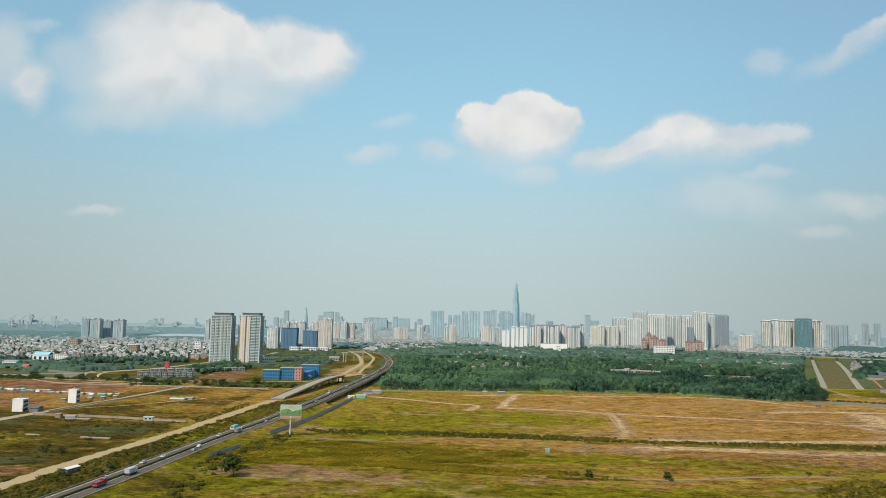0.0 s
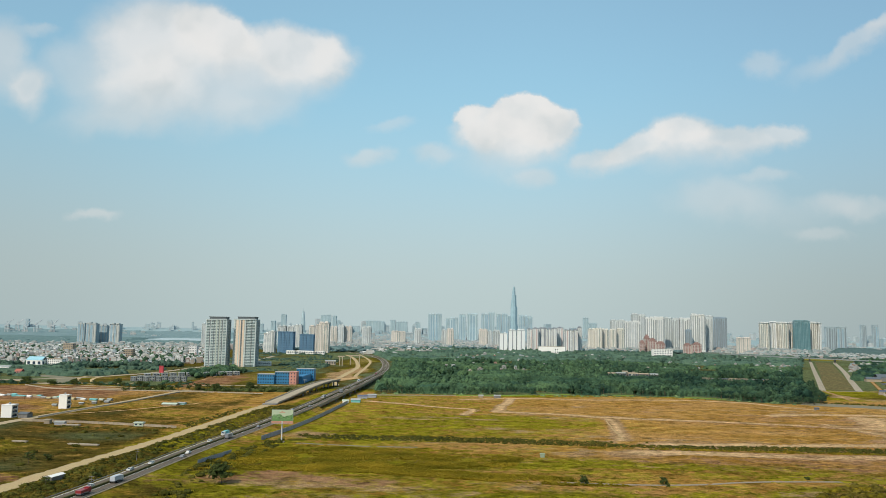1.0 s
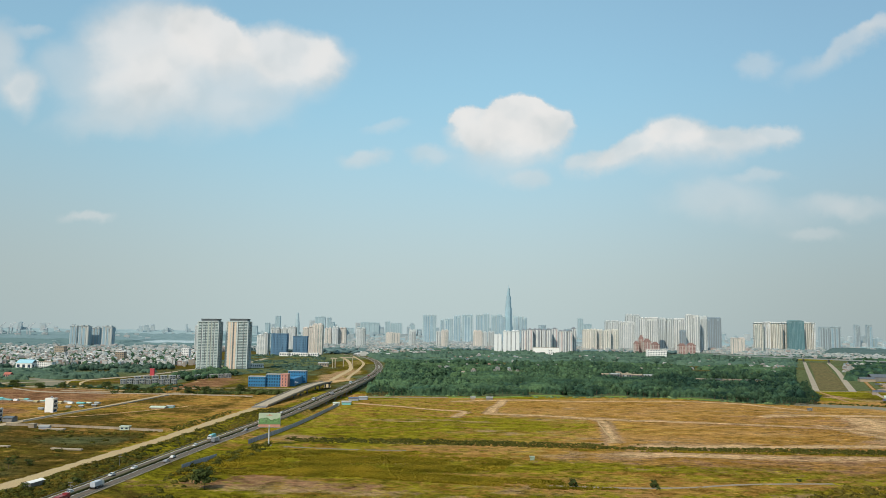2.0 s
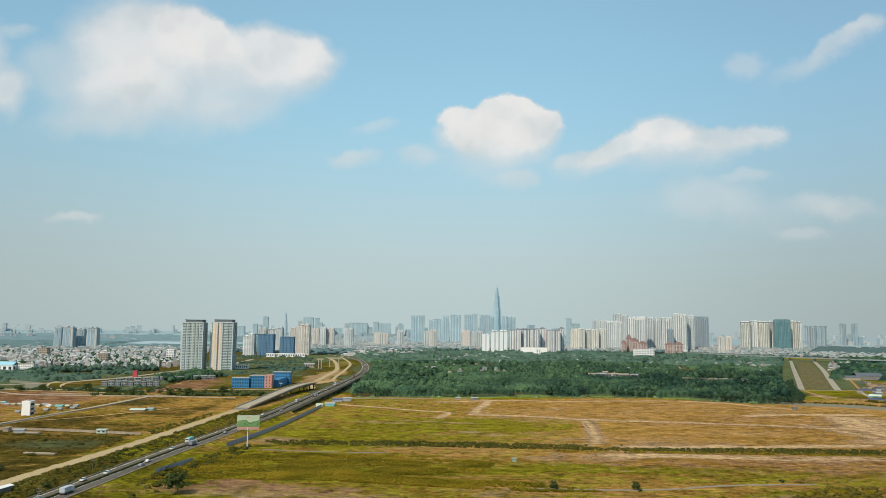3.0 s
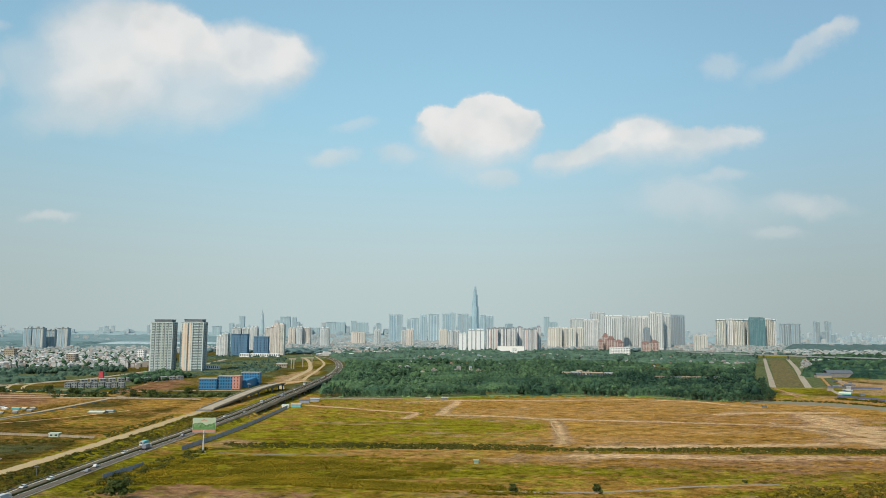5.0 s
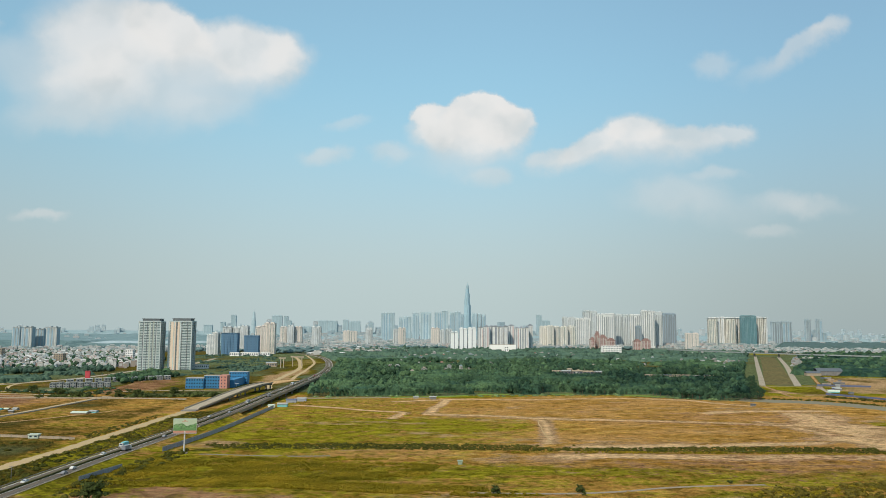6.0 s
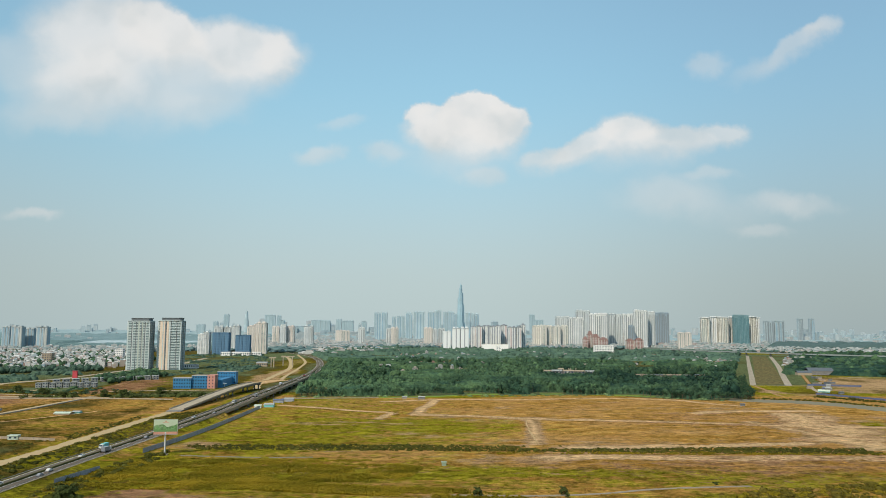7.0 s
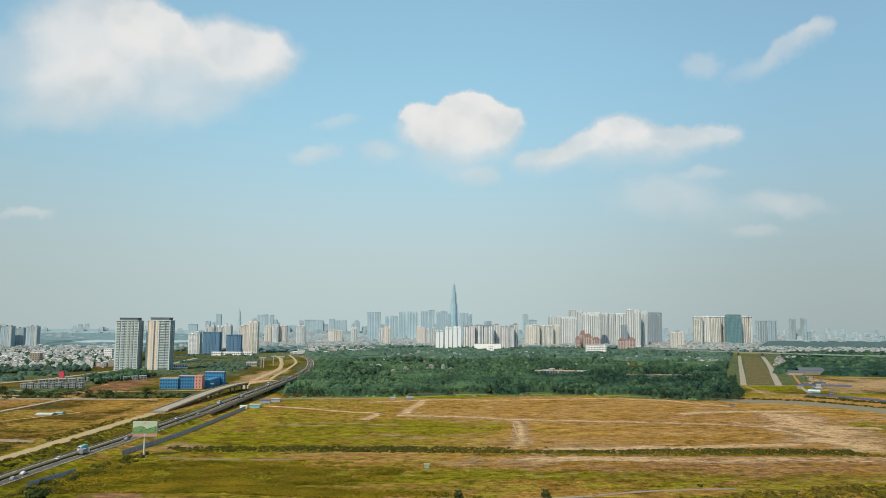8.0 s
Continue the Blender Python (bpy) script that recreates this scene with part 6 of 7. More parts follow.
block("tarp_shelter", -178, 352, 9, 3.5, 2.2, "dark_concrete", "white", "white roofed shelter beside the haul road", "shelter", gable=0.6, turn=80)


# ---- trees ----
def ball(cuts):
    bm = bmesh.new()
    bmesh.ops.create_icosphere(bm, subdivisions=cuts, radius=1.0)
    v = np.array([p.co[:] for p in bm.verts])
    f = np.array([[q.index for q in face.verts] for face in bm.faces])
    bm.free()
    return v, f


FINE_BALL, COARSE_BALL = ball(2), ball(1)


def crown_mesh(name, centres, radii, leaves, size, material, seed, body=0.86, base=FINE_BALL):
    """Crowns with lumpy bodies under many small tilted leaf clumps. Each crown has its own tint, darker on the body to
    imitate inner shade.
    """
    rng = np.random.default_rng(seed)
    centres, radii = np.asarray(centres, float), np.asarray(radii, float)
    n = len(centres)
    lobes = rng.normal(size=(n, 1, 3, 3)) * 1.2

    def swell(d):
        return 1 + 0.16 * np.sin(3.2 * (d[:, :, None, :] * lobes).sum(-1)).sum(-1)

    BALL_V, BALL_F = base
    bd = np.repeat(BALL_V[None], n, 0)
    bp = centres[:, None] + bd * radii[:, None] * (body * swell(bd) * (0.86 + 0.28 * rng.random(bd.shape[:2])))[..., None]
    bf = (BALL_F[None] + len(BALL_V) * np.arange(n)[:, None, None]).reshape(-1, 3)
    verts, faces = [bp.reshape(-1, 3)], bf.tolist()
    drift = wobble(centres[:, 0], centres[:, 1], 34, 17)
    # Tint falls to the east, putting that edge's deep shade into the colour.
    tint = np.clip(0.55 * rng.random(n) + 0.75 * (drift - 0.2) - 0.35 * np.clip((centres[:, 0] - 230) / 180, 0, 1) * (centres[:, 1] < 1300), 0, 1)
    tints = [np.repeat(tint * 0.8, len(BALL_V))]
    if leaves:
        d = rng.normal(size=(n, leaves, 3))
        d[..., 2] = np.abs(d[..., 2]) * 0.9 - 0.35 * rng.random((n, leaves))
        d /= np.linalg.norm(d, axis=2, keepdims=True)
        p = centres[:, None] + d * radii[:, None] * (swell(d) * (0.80 + 0.34 * rng.random((n, leaves))))[..., None]
        nrm = d + 0.24 * rng.normal(size=d.shape)
        nrm[..., 2] += 0.25
        nrm /= np.linalg.norm(nrm, axis=2, keepdims=True)
        a = np.cross(nrm, rng.normal(size=d.shape))
        a /= np.linalg.norm(a, axis=2, keepdims=True)
        q = np.cross(nrm, a)
        s = (size * radii[:, :1] * (0.6 + 0.8 * rng.random((n, leaves))))[..., None]
        quads = np.stack([p + a * s, p + q * s * 0.75, p - a * s * 0.9, p - q * s * 0.7], 2).reshape(-1, 3)
        faces += (np.arange(len(quads)).reshape(-1, 4) + len(verts[0])).tolist()
        verts.append(quads)
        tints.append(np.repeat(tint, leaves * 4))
    me = bpy.data.meshes.new(name)
    me.from_pydata(np.vstack(verts).tolist(), [], faces)
    att = me.attributes.new("tint", "FLOAT", "POINT")
    att.data.foreach_set("value", np.concatenate(tints).astype(np.float32))
    smooth = np.zeros(len(faces), bool)
    smooth[:len(bf)] = True
    me.polygons.foreach_set("use_smooth", smooth)
    me.materials.append(M[material])
    return me


def tree_kind(seed, high, wide, leaves=16, lobes=14, material="tree_leaves", lean=0.0, low=0.45):
    """A tree: tapered trunk, limbs, and a crown of separate leafy lobes."""
    rng = np.random.default_rng(seed)
    t = thing("tree", 0, 0, 0, "leafy green tree", "tree", "trees")
    trunk = Geo().tube((0, 0, -0.3), (lean * 0.3, 0, high * 0.35), 0.05 * high * 0.5, 0.03 * high * 0.5, 7).tube((lean * 0.3, 0, high * 0.35), (lean, 0, high * 0.75), 0.03 * high * 0.5, 0.008 * high, 7)
    cs, rs = [], []
    for k in range(lobes):
        a, r = rng.random() * 6.28, wide / 2 * (0.25 + 0.6 * rng.random())
        z = high * (low + (0.9 - low) * rng.random() * (1.25 - r / wide))
        c = (lean + r * math.cos(a), r * math.sin(a), z)
        cs.append(c)
        q = wide * (0.13 + 0.1 * rng.random())
        rs.append((q, q, q * 0.75))
        if k < 6:
            trunk.tube((lean * 0.3, 0, high * (0.25 + 0.03 * k)), c, 0.012 * high, 0.004 * high, 5)
    part("trunk", trunk, "bark", t)
    part("crown", crown_mesh("crown", cs, rs, leaves, 0.2, material, seed, 0.5, COARSE_BALL if material == "wood_leaves" else FINE_BALL), "", t)
    return t


def gone(t):
    for o in (*t.children, t):
        bpy.data.objects.remove(o)


def plant(kinds, places, label, group, seed):
    """Copies of the kinds at each place, turned and sized at random."""
    rng = np.random.default_rng(seed)
    for x, y, s in places:
        k = kinds[int(rng.integers(len(kinds)))]
        ob = copy_thing(k, pose(x, y, 0, 0, 0, float(rng.random() * 360)))
        ob.scale = (s, s, s * float(0.85 + 0.3 * rng.random()))
        tagged(ob, label, "tree", group)


field_trees = [tree_kind(11, 6.5, 9, 60, 34, low=0.34), tree_kind(12, 6, 5, 46, 14), tree_kind(13, 5, 6, 46, 14, lean=0.6)]
plant(field_trees[:1], [(-100, 351, 1.25)], "lone spreading dark green tree on bare soil", "field trees", 1)
bush = tree_kind(15, 3.6, 4.6, 60, 26, low=0.24)
plant([bush], [(71, 367, 1.0), (110, 368, 1.0), (111, 363, 0.5)], "round dark green bush in the grass", "field bushes", 8)
gone_later = [bush]
plant(field_trees[1:], [(187, 383, 0.5), (-212, 392, 1.0), (-208, 402, 0.8), (-159, 352, 0.8), (-176, 340, 0.7)], "small dark green tree in the grass", "field trees", 2)
plant(field_trees, [(-236 - 5 * k + 3 * (k % 3), 372 + 5 * (k % 4) + 2 * k, 0.85 + 0.12 * (k % 3)) for k in range(8)], "dark green tree beside the haul road", "haul road trees", 3)
rng = np.random.default_rng(5)
plant(field_trees, [(x, 848 + 12 * rng.random() + (x + 280) * 0.1, 0.9 + 0.5 * rng.random()) for x in np.concatenate([np.arange(-330, -205, 9.5), np.arange(-200, -170, 9)])], "dark green tree in a row along the lane", "lane trees", 4)
plant(field_trees, [(-340 - 9 * k, 880 + 12 * (k % 3), 0.9 + 0.3 * rng.random()) for k in range(18)], "dark green tree beside the red soil", "lane trees", 6)

wood_trees = [tree_kind(21, 10, 9, 30, 11, "wood_leaves"), tree_kind(22, 12, 10, 30, 12, "wood_leaves"), tree_kind(23, 9, 11, 30, 12, "wood_leaves"), tree_kind(24, 8, 7, 30, 10, "wood_leaves")]
edge = curve_through([(-68, 868), (41, 880), (108, 896), (275, 900), (325, 858), (365, 836), (405, 829), (432, 862), (500, 1030), (560, 1160)], 5.0)
places = []
for k, (x, y, z) in enumerate(edge):
    for row in range(2):
        if row == 0 and ((112 < x < 155) or (198 < x < 232) or (282 < x < 329) or (-22 < x < 22)) and y < 960:
            continue
        q = np.array((x, y)) + (np.array((0, 9.0)) if x < 405 else np.array((-9.0, 2.0))) * row + rng.normal(size=2) * 2.2
        places.append((float(q[0]), float(q[1]), float(0.5 + 0.45 * rng.random())))
plant(wood_trees, places[:290], "dense green tree at the wood's edge", "wood edge trees", 7)
for t in field_trees + wood_trees + gone_later:
    gone(t)


def scatter(ring, gap, seed, holes=()):
    """Random places within a ring, about gap apart, off the roads and clearings."""
    rng = np.random.default_rng(seed)
    xs, ys = [p[0] for p in ring], [p[1] for p in ring]
    gx, gy = np.meshgrid(np.arange(min(xs), max(xs), gap), np.arange(min(ys), max(ys), gap))
    p = np.stack([gx.ravel(), gy.ravel()], 1) + (rng.random((gx.size, 2)) - 0.5) * gap * 1.1
    keep = inside(p[:, 0], p[:, 1], ring)
    for cx, cy, rx, ry in holes:
        keep &= np.hypot((p[:, 0] - cx) / rx, (p[:, 1] - cy) / ry) > 0.8 + 0.4 * rng.random(len(p))
    return off_roads(p[keep])


def off_roads(p):
    keep = np.ones(len(p), bool)
    for line, half in KEEP_CLEAR:
        lo, hi = line.min(0) - half - 2, line.max(0) + half + 2
        near = np.where(keep & (p[:, :2] > lo).all(1) & (p[:, :2] < hi).all(1))[0]
        for part_ in np.array_split(near, max(1, len(near) // 4000)):
            if len(part_):
                d = np.min(np.hypot(p[part_, None, 0] - line[None, :, 0], p[part_, None, 1] - line[None, :, 1]), axis=1)
                keep[part_[d < half]] = False
    return p[keep]


def woods(name, ring, gap, wide, high, leaves, size, material, label, seed, holes=(), patchy=False, body=0.86):
    p = scatter(ring, gap, seed, holes)
    rng = np.random.default_rng(seed + 50)
    k = 0.36 + 1.1 * rng.random(len(p)) ** 1.2
    if patchy:
        g = grove(p[:, 0], p[:, 1]) + 0.10 * (rng.random(len(p)) - 0.5)
        open_ = 0.37 + 0.06 * np.clip((240 - p[:, 0]) / 120, 0, 1)
        k *= np.clip(0.42 + 3.0 * (g - open_), 0.4, 1.12)
        p, k = p[g > open_], k[g > open_]
    r = np.stack([wide / 2 * k, wide / 2 * k, high / 2 * k], 1)
    z = rise(p[:, 1]) + r[:, 2] * (0.95 if high > 6 else 0.25)
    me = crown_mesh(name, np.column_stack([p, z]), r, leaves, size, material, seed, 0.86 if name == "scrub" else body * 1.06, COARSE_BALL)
    return tagged(new(name, me), label, "scrub" if name == "scrub" else "woodland", kind="stuff")


def canopy(ring, step, high, material, label, seed, holes=(), patchy=True, light=0.25):
    """Crowns grown into one another: a billowing roof of leaves that comes down to the ground at its rim."""
    xs, ys = [p[0] for p in ring], [p[1] for p in ring]
    gx, gy = np.meshgrid(np.arange(min(xs) - step, max(xs) + step, step), np.arange(min(ys) - step, max(ys) + step, step))
    rng = np.random.default_rng(seed)
    x = (gx + (rng.random(gx.shape) - 0.5) * step * 0.7).ravel()
    y = (gy + (rng.random(gy.shape) - 0.5) * step * 0.7).ravel()
    keep = inside(x, y, ring)
    if patchy:
        keep &= grove(x, y) > 0.40 + 0.07 * np.clip((260 - x) / 120, 0, 1)
    for cx, cy, rx, ry in holes:
        keep &= np.hypot((x - cx) / rx, (y - cy) / ry) > 0.8 + 0.5 * wobble(x, y, 16, seed)
    idx = np.where(keep)[0]
    p = np.stack([x, y], 1)
    on = np.zeros(len(x), bool)
    free = off_roads(np.column_stack([p[idx], idx]))[:, 2].astype(int)
    on[free] = True
    dome = lambda size, k: np.abs(2 * wobble(x, y, size, k) - 1) ** 0.6
    h = high * (0.22 + 0.46 * dome(3.2 * step, seed + 1) + 0.26 * dome(1.7 * step, seed + 2) + 0.40 * (wobble(x, y, 45, 14) - 0.3) + 0.10 * rng.random(len(x)))
    z = np.where(on, np.maximum(h, 0.8), -0.3) + rise(y)
    ny, nx = gx.shape
    grid = np.arange(nx * ny).reshape(ny, nx)
    quads = np.stack([grid[:-1, :-1], grid[:-1, 1:], grid[1:, 1:], grid[1:, :-1]], -1).reshape(-1, 4)
    quads = quads[on[quads].any(1)]
    used, quads = np.unique(quads, return_inverse=True)
    me = bpy.data.meshes.new("woodland")
    me.from_pydata(np.stack([x, y, z], 1)[used].tolist(), [], quads.reshape(-1, 4).tolist())
    # Shade painted in the tint: darker eastward, lighter towards the west.
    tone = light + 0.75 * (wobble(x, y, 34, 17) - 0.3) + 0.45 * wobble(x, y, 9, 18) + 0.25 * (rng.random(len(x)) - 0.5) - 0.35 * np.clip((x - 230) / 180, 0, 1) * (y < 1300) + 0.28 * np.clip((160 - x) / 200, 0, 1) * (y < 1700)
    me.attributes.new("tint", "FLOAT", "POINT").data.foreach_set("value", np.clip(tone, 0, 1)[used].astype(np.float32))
    me.materials.append(M[material])
    return tagged(new("woodland", me), label, "woodland", kind="stuff")


# ---- houses by the thousand ----
def houses(name, ring, gap, wide, high, material, label, seed, chance=0.8, holes=(), apart=0.0):
    """Small flat-topped and pitched houses, each a separate piece with its own colour."""
    p = scatter(ring, gap, seed, holes)
    rng = np.random.default_rng(seed)
    g = Geo()
    for x, y in p:
        if rng.random() > chance:
            continue
        w, d = wide * (0.5 + rng.random()), wide * (0.6 + rng.random())
        h = high * (0.45 + 1.1 * rng.random() ** 2)
        a = rng.choice([0.25, 0.35, 0.3]) + (rng.random() - 0.5) * 0.1
        ca, sa = math.cos(a), math.sin(a)
        z = float(rise(y))
        turn = lambda ring_: [(x + u * ca - v * sa, y + u * sa + v * ca) for u, v in ring_]
        g.prism(turn([(-w / 2, -d / 2), (w / 2, -d / 2), (w / 2, d / 2), (-w / 2, d / 2)]), z - 0.5, z + h)
        if rng.random() < 0.45:
            g.prism(turn([(-w / 2 - 0.3, -d / 2 - 0.3), (w / 2 + 0.3, -d / 2 - 0.3), (w / 2 + 0.3, d / 2 + 0.3), (-w / 2 - 0.3, d / 2 + 0.3)]), z + h, z + h + 1.6, 0.35)
        else:
            g.prism(turn([(-w / 4, -d / 5), (w / 5, -d / 5), (w / 5, d / 3), (-w / 4, d / 3)]), z + h, z + h + 2.4)
        if rng.random() < 0.6:
            g.prism(turn([(-w * 0.36, -d / 2 - 0.15), (w * 0.36, -d / 2 - 0.15), (w * 0.36, -d / 2), (-w * 0.36, -d / 2)]), z + h * 0.25, z + h * 0.75)
    if apart:
        KEEP_CLEAR.append((p, apart))
    ob = new(name, g.mesh(name, M[material]))
    return tagged(ob, label, "houses", kind="stuff")


houses("house_quarter", [(-1250, 1270), (-700, 1290), (-520, 1350), (-470, 1440), (-480, 1640), (-1400, 1640)], 10.5, 5.6, 8.5, "houses", "dense quarter of small white and grey houses", 71, 0.72)
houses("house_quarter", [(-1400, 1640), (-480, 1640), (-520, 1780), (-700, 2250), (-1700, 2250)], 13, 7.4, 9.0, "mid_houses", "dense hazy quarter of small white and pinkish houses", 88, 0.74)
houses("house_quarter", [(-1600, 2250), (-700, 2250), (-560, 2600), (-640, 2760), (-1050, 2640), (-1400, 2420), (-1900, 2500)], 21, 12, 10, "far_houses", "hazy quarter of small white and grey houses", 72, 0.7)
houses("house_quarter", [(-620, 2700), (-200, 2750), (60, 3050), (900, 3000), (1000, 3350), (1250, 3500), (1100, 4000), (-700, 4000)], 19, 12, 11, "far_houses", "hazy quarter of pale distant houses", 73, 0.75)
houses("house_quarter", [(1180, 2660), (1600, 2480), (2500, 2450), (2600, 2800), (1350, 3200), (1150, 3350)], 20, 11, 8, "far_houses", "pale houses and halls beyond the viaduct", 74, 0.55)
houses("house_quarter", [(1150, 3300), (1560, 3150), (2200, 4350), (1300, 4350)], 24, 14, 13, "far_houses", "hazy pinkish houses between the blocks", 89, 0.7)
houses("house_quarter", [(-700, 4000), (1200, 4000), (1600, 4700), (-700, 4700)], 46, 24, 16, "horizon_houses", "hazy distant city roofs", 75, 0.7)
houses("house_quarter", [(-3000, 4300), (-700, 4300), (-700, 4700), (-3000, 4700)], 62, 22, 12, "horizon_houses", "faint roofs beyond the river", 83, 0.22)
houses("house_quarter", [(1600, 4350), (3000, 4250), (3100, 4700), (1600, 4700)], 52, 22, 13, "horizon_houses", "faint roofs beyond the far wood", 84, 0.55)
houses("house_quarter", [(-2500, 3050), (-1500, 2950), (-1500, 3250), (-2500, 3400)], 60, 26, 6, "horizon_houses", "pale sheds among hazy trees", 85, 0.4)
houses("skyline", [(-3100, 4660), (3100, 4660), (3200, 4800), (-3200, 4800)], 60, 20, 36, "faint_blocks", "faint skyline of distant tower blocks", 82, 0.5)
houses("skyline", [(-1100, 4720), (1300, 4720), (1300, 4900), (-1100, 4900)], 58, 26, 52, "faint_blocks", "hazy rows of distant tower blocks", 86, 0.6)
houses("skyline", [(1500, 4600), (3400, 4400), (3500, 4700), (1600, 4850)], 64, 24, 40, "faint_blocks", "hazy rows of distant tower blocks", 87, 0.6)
houses("house_quarter", [(-250, 2150), (-130, 2250), (40, 2750), (-200, 2700)], 24, 14, 9, "houses", "pale houses where the expressway bends", 76, 0.7)
houses("wood_houses", [(0, 1150), (500, 1250), (900, 2000), (1100, 2500), (-80, 2500)], 40, 6, 5.6, "roofs", "pale roofs scattered inside the wood", 77, 0.34, apart=7.0)
houses("wood_houses", [(640, 1480), (690, 1480), (960, 2100), (900, 2140)], 18, 6, 4.5, "roofs", "pale roofs beside the avenue", 78, 0.6)
houses("wood_houses", [(760, 1480), (800, 1500), (1130, 2130), (1230, 2130)], 17, 6, 4.5, "roofs", "low houses beside the avenue", 79, 0.6)


# ---- woods ----
clearings = [(322, 1258, 66, 66), (467, 1190, 92, 66), (150, 1400, 62, 80), (20, 1180, 44, 55), (60, 1350, 50, 70), (-20, 1500, 40, 80), (110, 1650, 70, 90), (560, 1400, 50, 70), (250, 1560, 60, 80), (132, 912, 24, 18), (215, 918, 20, 16), (305, 896, 26, 18), (420, 1560, 60, 24), (200, 1750, 60, 30), (600, 1900, 80, 34), (20, 1560, 40, 22), (330, 2100, 90, 36), (760, 2250, 60, 30), (80, 2200, 60, 34), (75, 905, 34, 16), (210, 912, 24, 14), (330, 880, 20, 14), (-20, 1320, 26, 16)]
near_ring = [(-72, 872), (41, 884), (108, 900), (275, 905), (325, 866), (365, 842), (400, 836), (420, 860), (500, 1050), (655, 1400), (-86, 1400), (-80, 1100), (-80, 930)]
mid_ring = [(655, 1400), (840, 1790), (-120, 1790), (-86, 1400)]
far_ring = [(840, 1790), (1040, 2220), (1200, 2620), (500, 2850), (40, 2950), (-200, 2650), (-195, 2200), (-120, 1790)]
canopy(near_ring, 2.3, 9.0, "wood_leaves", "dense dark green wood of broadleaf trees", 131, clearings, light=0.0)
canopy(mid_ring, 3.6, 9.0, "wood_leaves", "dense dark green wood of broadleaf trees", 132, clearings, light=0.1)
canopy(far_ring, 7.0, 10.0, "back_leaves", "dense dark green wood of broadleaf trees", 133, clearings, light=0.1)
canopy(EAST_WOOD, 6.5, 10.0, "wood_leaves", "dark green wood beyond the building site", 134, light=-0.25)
canopy(WEST_WOOD, 3.6, 6.5, "back_leaves", "dark green trees round the pond", 135, light=0.1)
woods("woodland", near_ring, 7.6, 7.8, 9.6, 34, 0.17, "wood_leaves", "dense dark green wood of broadleaf trees", 31, clearings, True, 0.72)
woods("woodland", mid_ring, 12, 9.5, 9.5, 14, 0.18, "wood_leaves", "dense dark green wood of broadleaf trees", 32, clearings, True, 0.75)
woods("woodland", far_ring, 20, 11, 10.5, 6, 0.22, "back_leaves", "dense dark green wood of broadleaf trees", 33, clearings, True, 0.8)
woods("woodland", EAST_WOOD, 20, 12, 11, 6, 0.22, "wood_leaves", "dark green wood beyond the building site", 34, [(1000, 1800, 60, 40), (1300, 2000, 90, 40), (1500, 2200, 100, 40)], True)
woods("woodland", WEST_WOOD, 10, 9, 7, 16, 0.2, "back_leaves", "dark green trees round the pond", 35, (), True)
woods("woodland", MIDDLE_WOOD, 12, 12, 6, 10, 0.2, "back_leaves", "green trees round the unfinished towers", 36, (), True)
woods("woodland", [(-385, 1130), (-335, 1050), (-300, 1180), (-370, 1330)], 10, 10, 7, 16, 0.2, "wood_leaves", "green trees below the twin towers", 41)
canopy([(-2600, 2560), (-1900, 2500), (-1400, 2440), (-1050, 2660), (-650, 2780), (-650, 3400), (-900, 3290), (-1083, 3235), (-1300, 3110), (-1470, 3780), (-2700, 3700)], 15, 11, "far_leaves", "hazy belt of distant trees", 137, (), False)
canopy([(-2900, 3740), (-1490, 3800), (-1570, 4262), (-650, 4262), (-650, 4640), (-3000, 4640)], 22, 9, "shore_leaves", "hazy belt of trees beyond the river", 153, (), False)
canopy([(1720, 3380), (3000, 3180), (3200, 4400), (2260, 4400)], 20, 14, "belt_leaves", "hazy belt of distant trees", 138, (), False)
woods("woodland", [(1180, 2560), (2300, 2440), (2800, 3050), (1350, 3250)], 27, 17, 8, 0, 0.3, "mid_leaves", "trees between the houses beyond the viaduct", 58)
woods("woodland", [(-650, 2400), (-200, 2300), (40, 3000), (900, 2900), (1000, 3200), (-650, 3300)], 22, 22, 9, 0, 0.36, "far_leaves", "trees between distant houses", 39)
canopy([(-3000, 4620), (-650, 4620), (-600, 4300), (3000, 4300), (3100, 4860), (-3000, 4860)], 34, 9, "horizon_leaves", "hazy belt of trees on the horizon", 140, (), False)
woods("woodland", [(-1250, 1270), (-520, 1350), (-480, 1700), (-700, 2250), (-1700, 2250)], 17, 9, 9.5, 6, 0.2, "wood_leaves", "green trees between the small houses", 51)
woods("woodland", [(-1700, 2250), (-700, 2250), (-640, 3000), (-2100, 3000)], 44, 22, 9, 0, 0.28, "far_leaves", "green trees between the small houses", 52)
woods("woodland", [(-800, 1215), (-640, 1232), (-520, 1275), (-450, 1335), (-470, 1375), (-560, 1330), (-680, 1288), (-800, 1268)], 7.5, 9, 8, 20, 0.2, "back_leaves", "dark trees along the edge of the houses", 90)
woods("scrub", [(-200, 250), (-156, 300), (-120, 560), (-128, 720), (-158, 700), (-186, 420), (-205, 260)], 4.6, 3.4, 1.7, 44, 0.18, "hedge", "dark green scrub between the roads", 42, [(-150, 600, 9, 40)])
woods("scrub", [(-200, 250), (-156, 300), (-120, 560), (-128, 720), (-158, 700), (-186, 420), (-205, 260)], 3.2, 2.4, 1.1, 36, 0.18, "weeds", "olive weeds between the roads", 59, [(-160, 470, 10, 60), (-166, 400, 8, 30)])
woods("scrub", [(-96, 518), (0, 520), (120, 512), (300, 499), (440, 490), (440, 472), (300, 477), (120, 489), (0, 498), (-84, 500)], 2.2, 2.6, 1.25, 22, 0.24, "hedge", "dark green scrub along the ditch", 43)
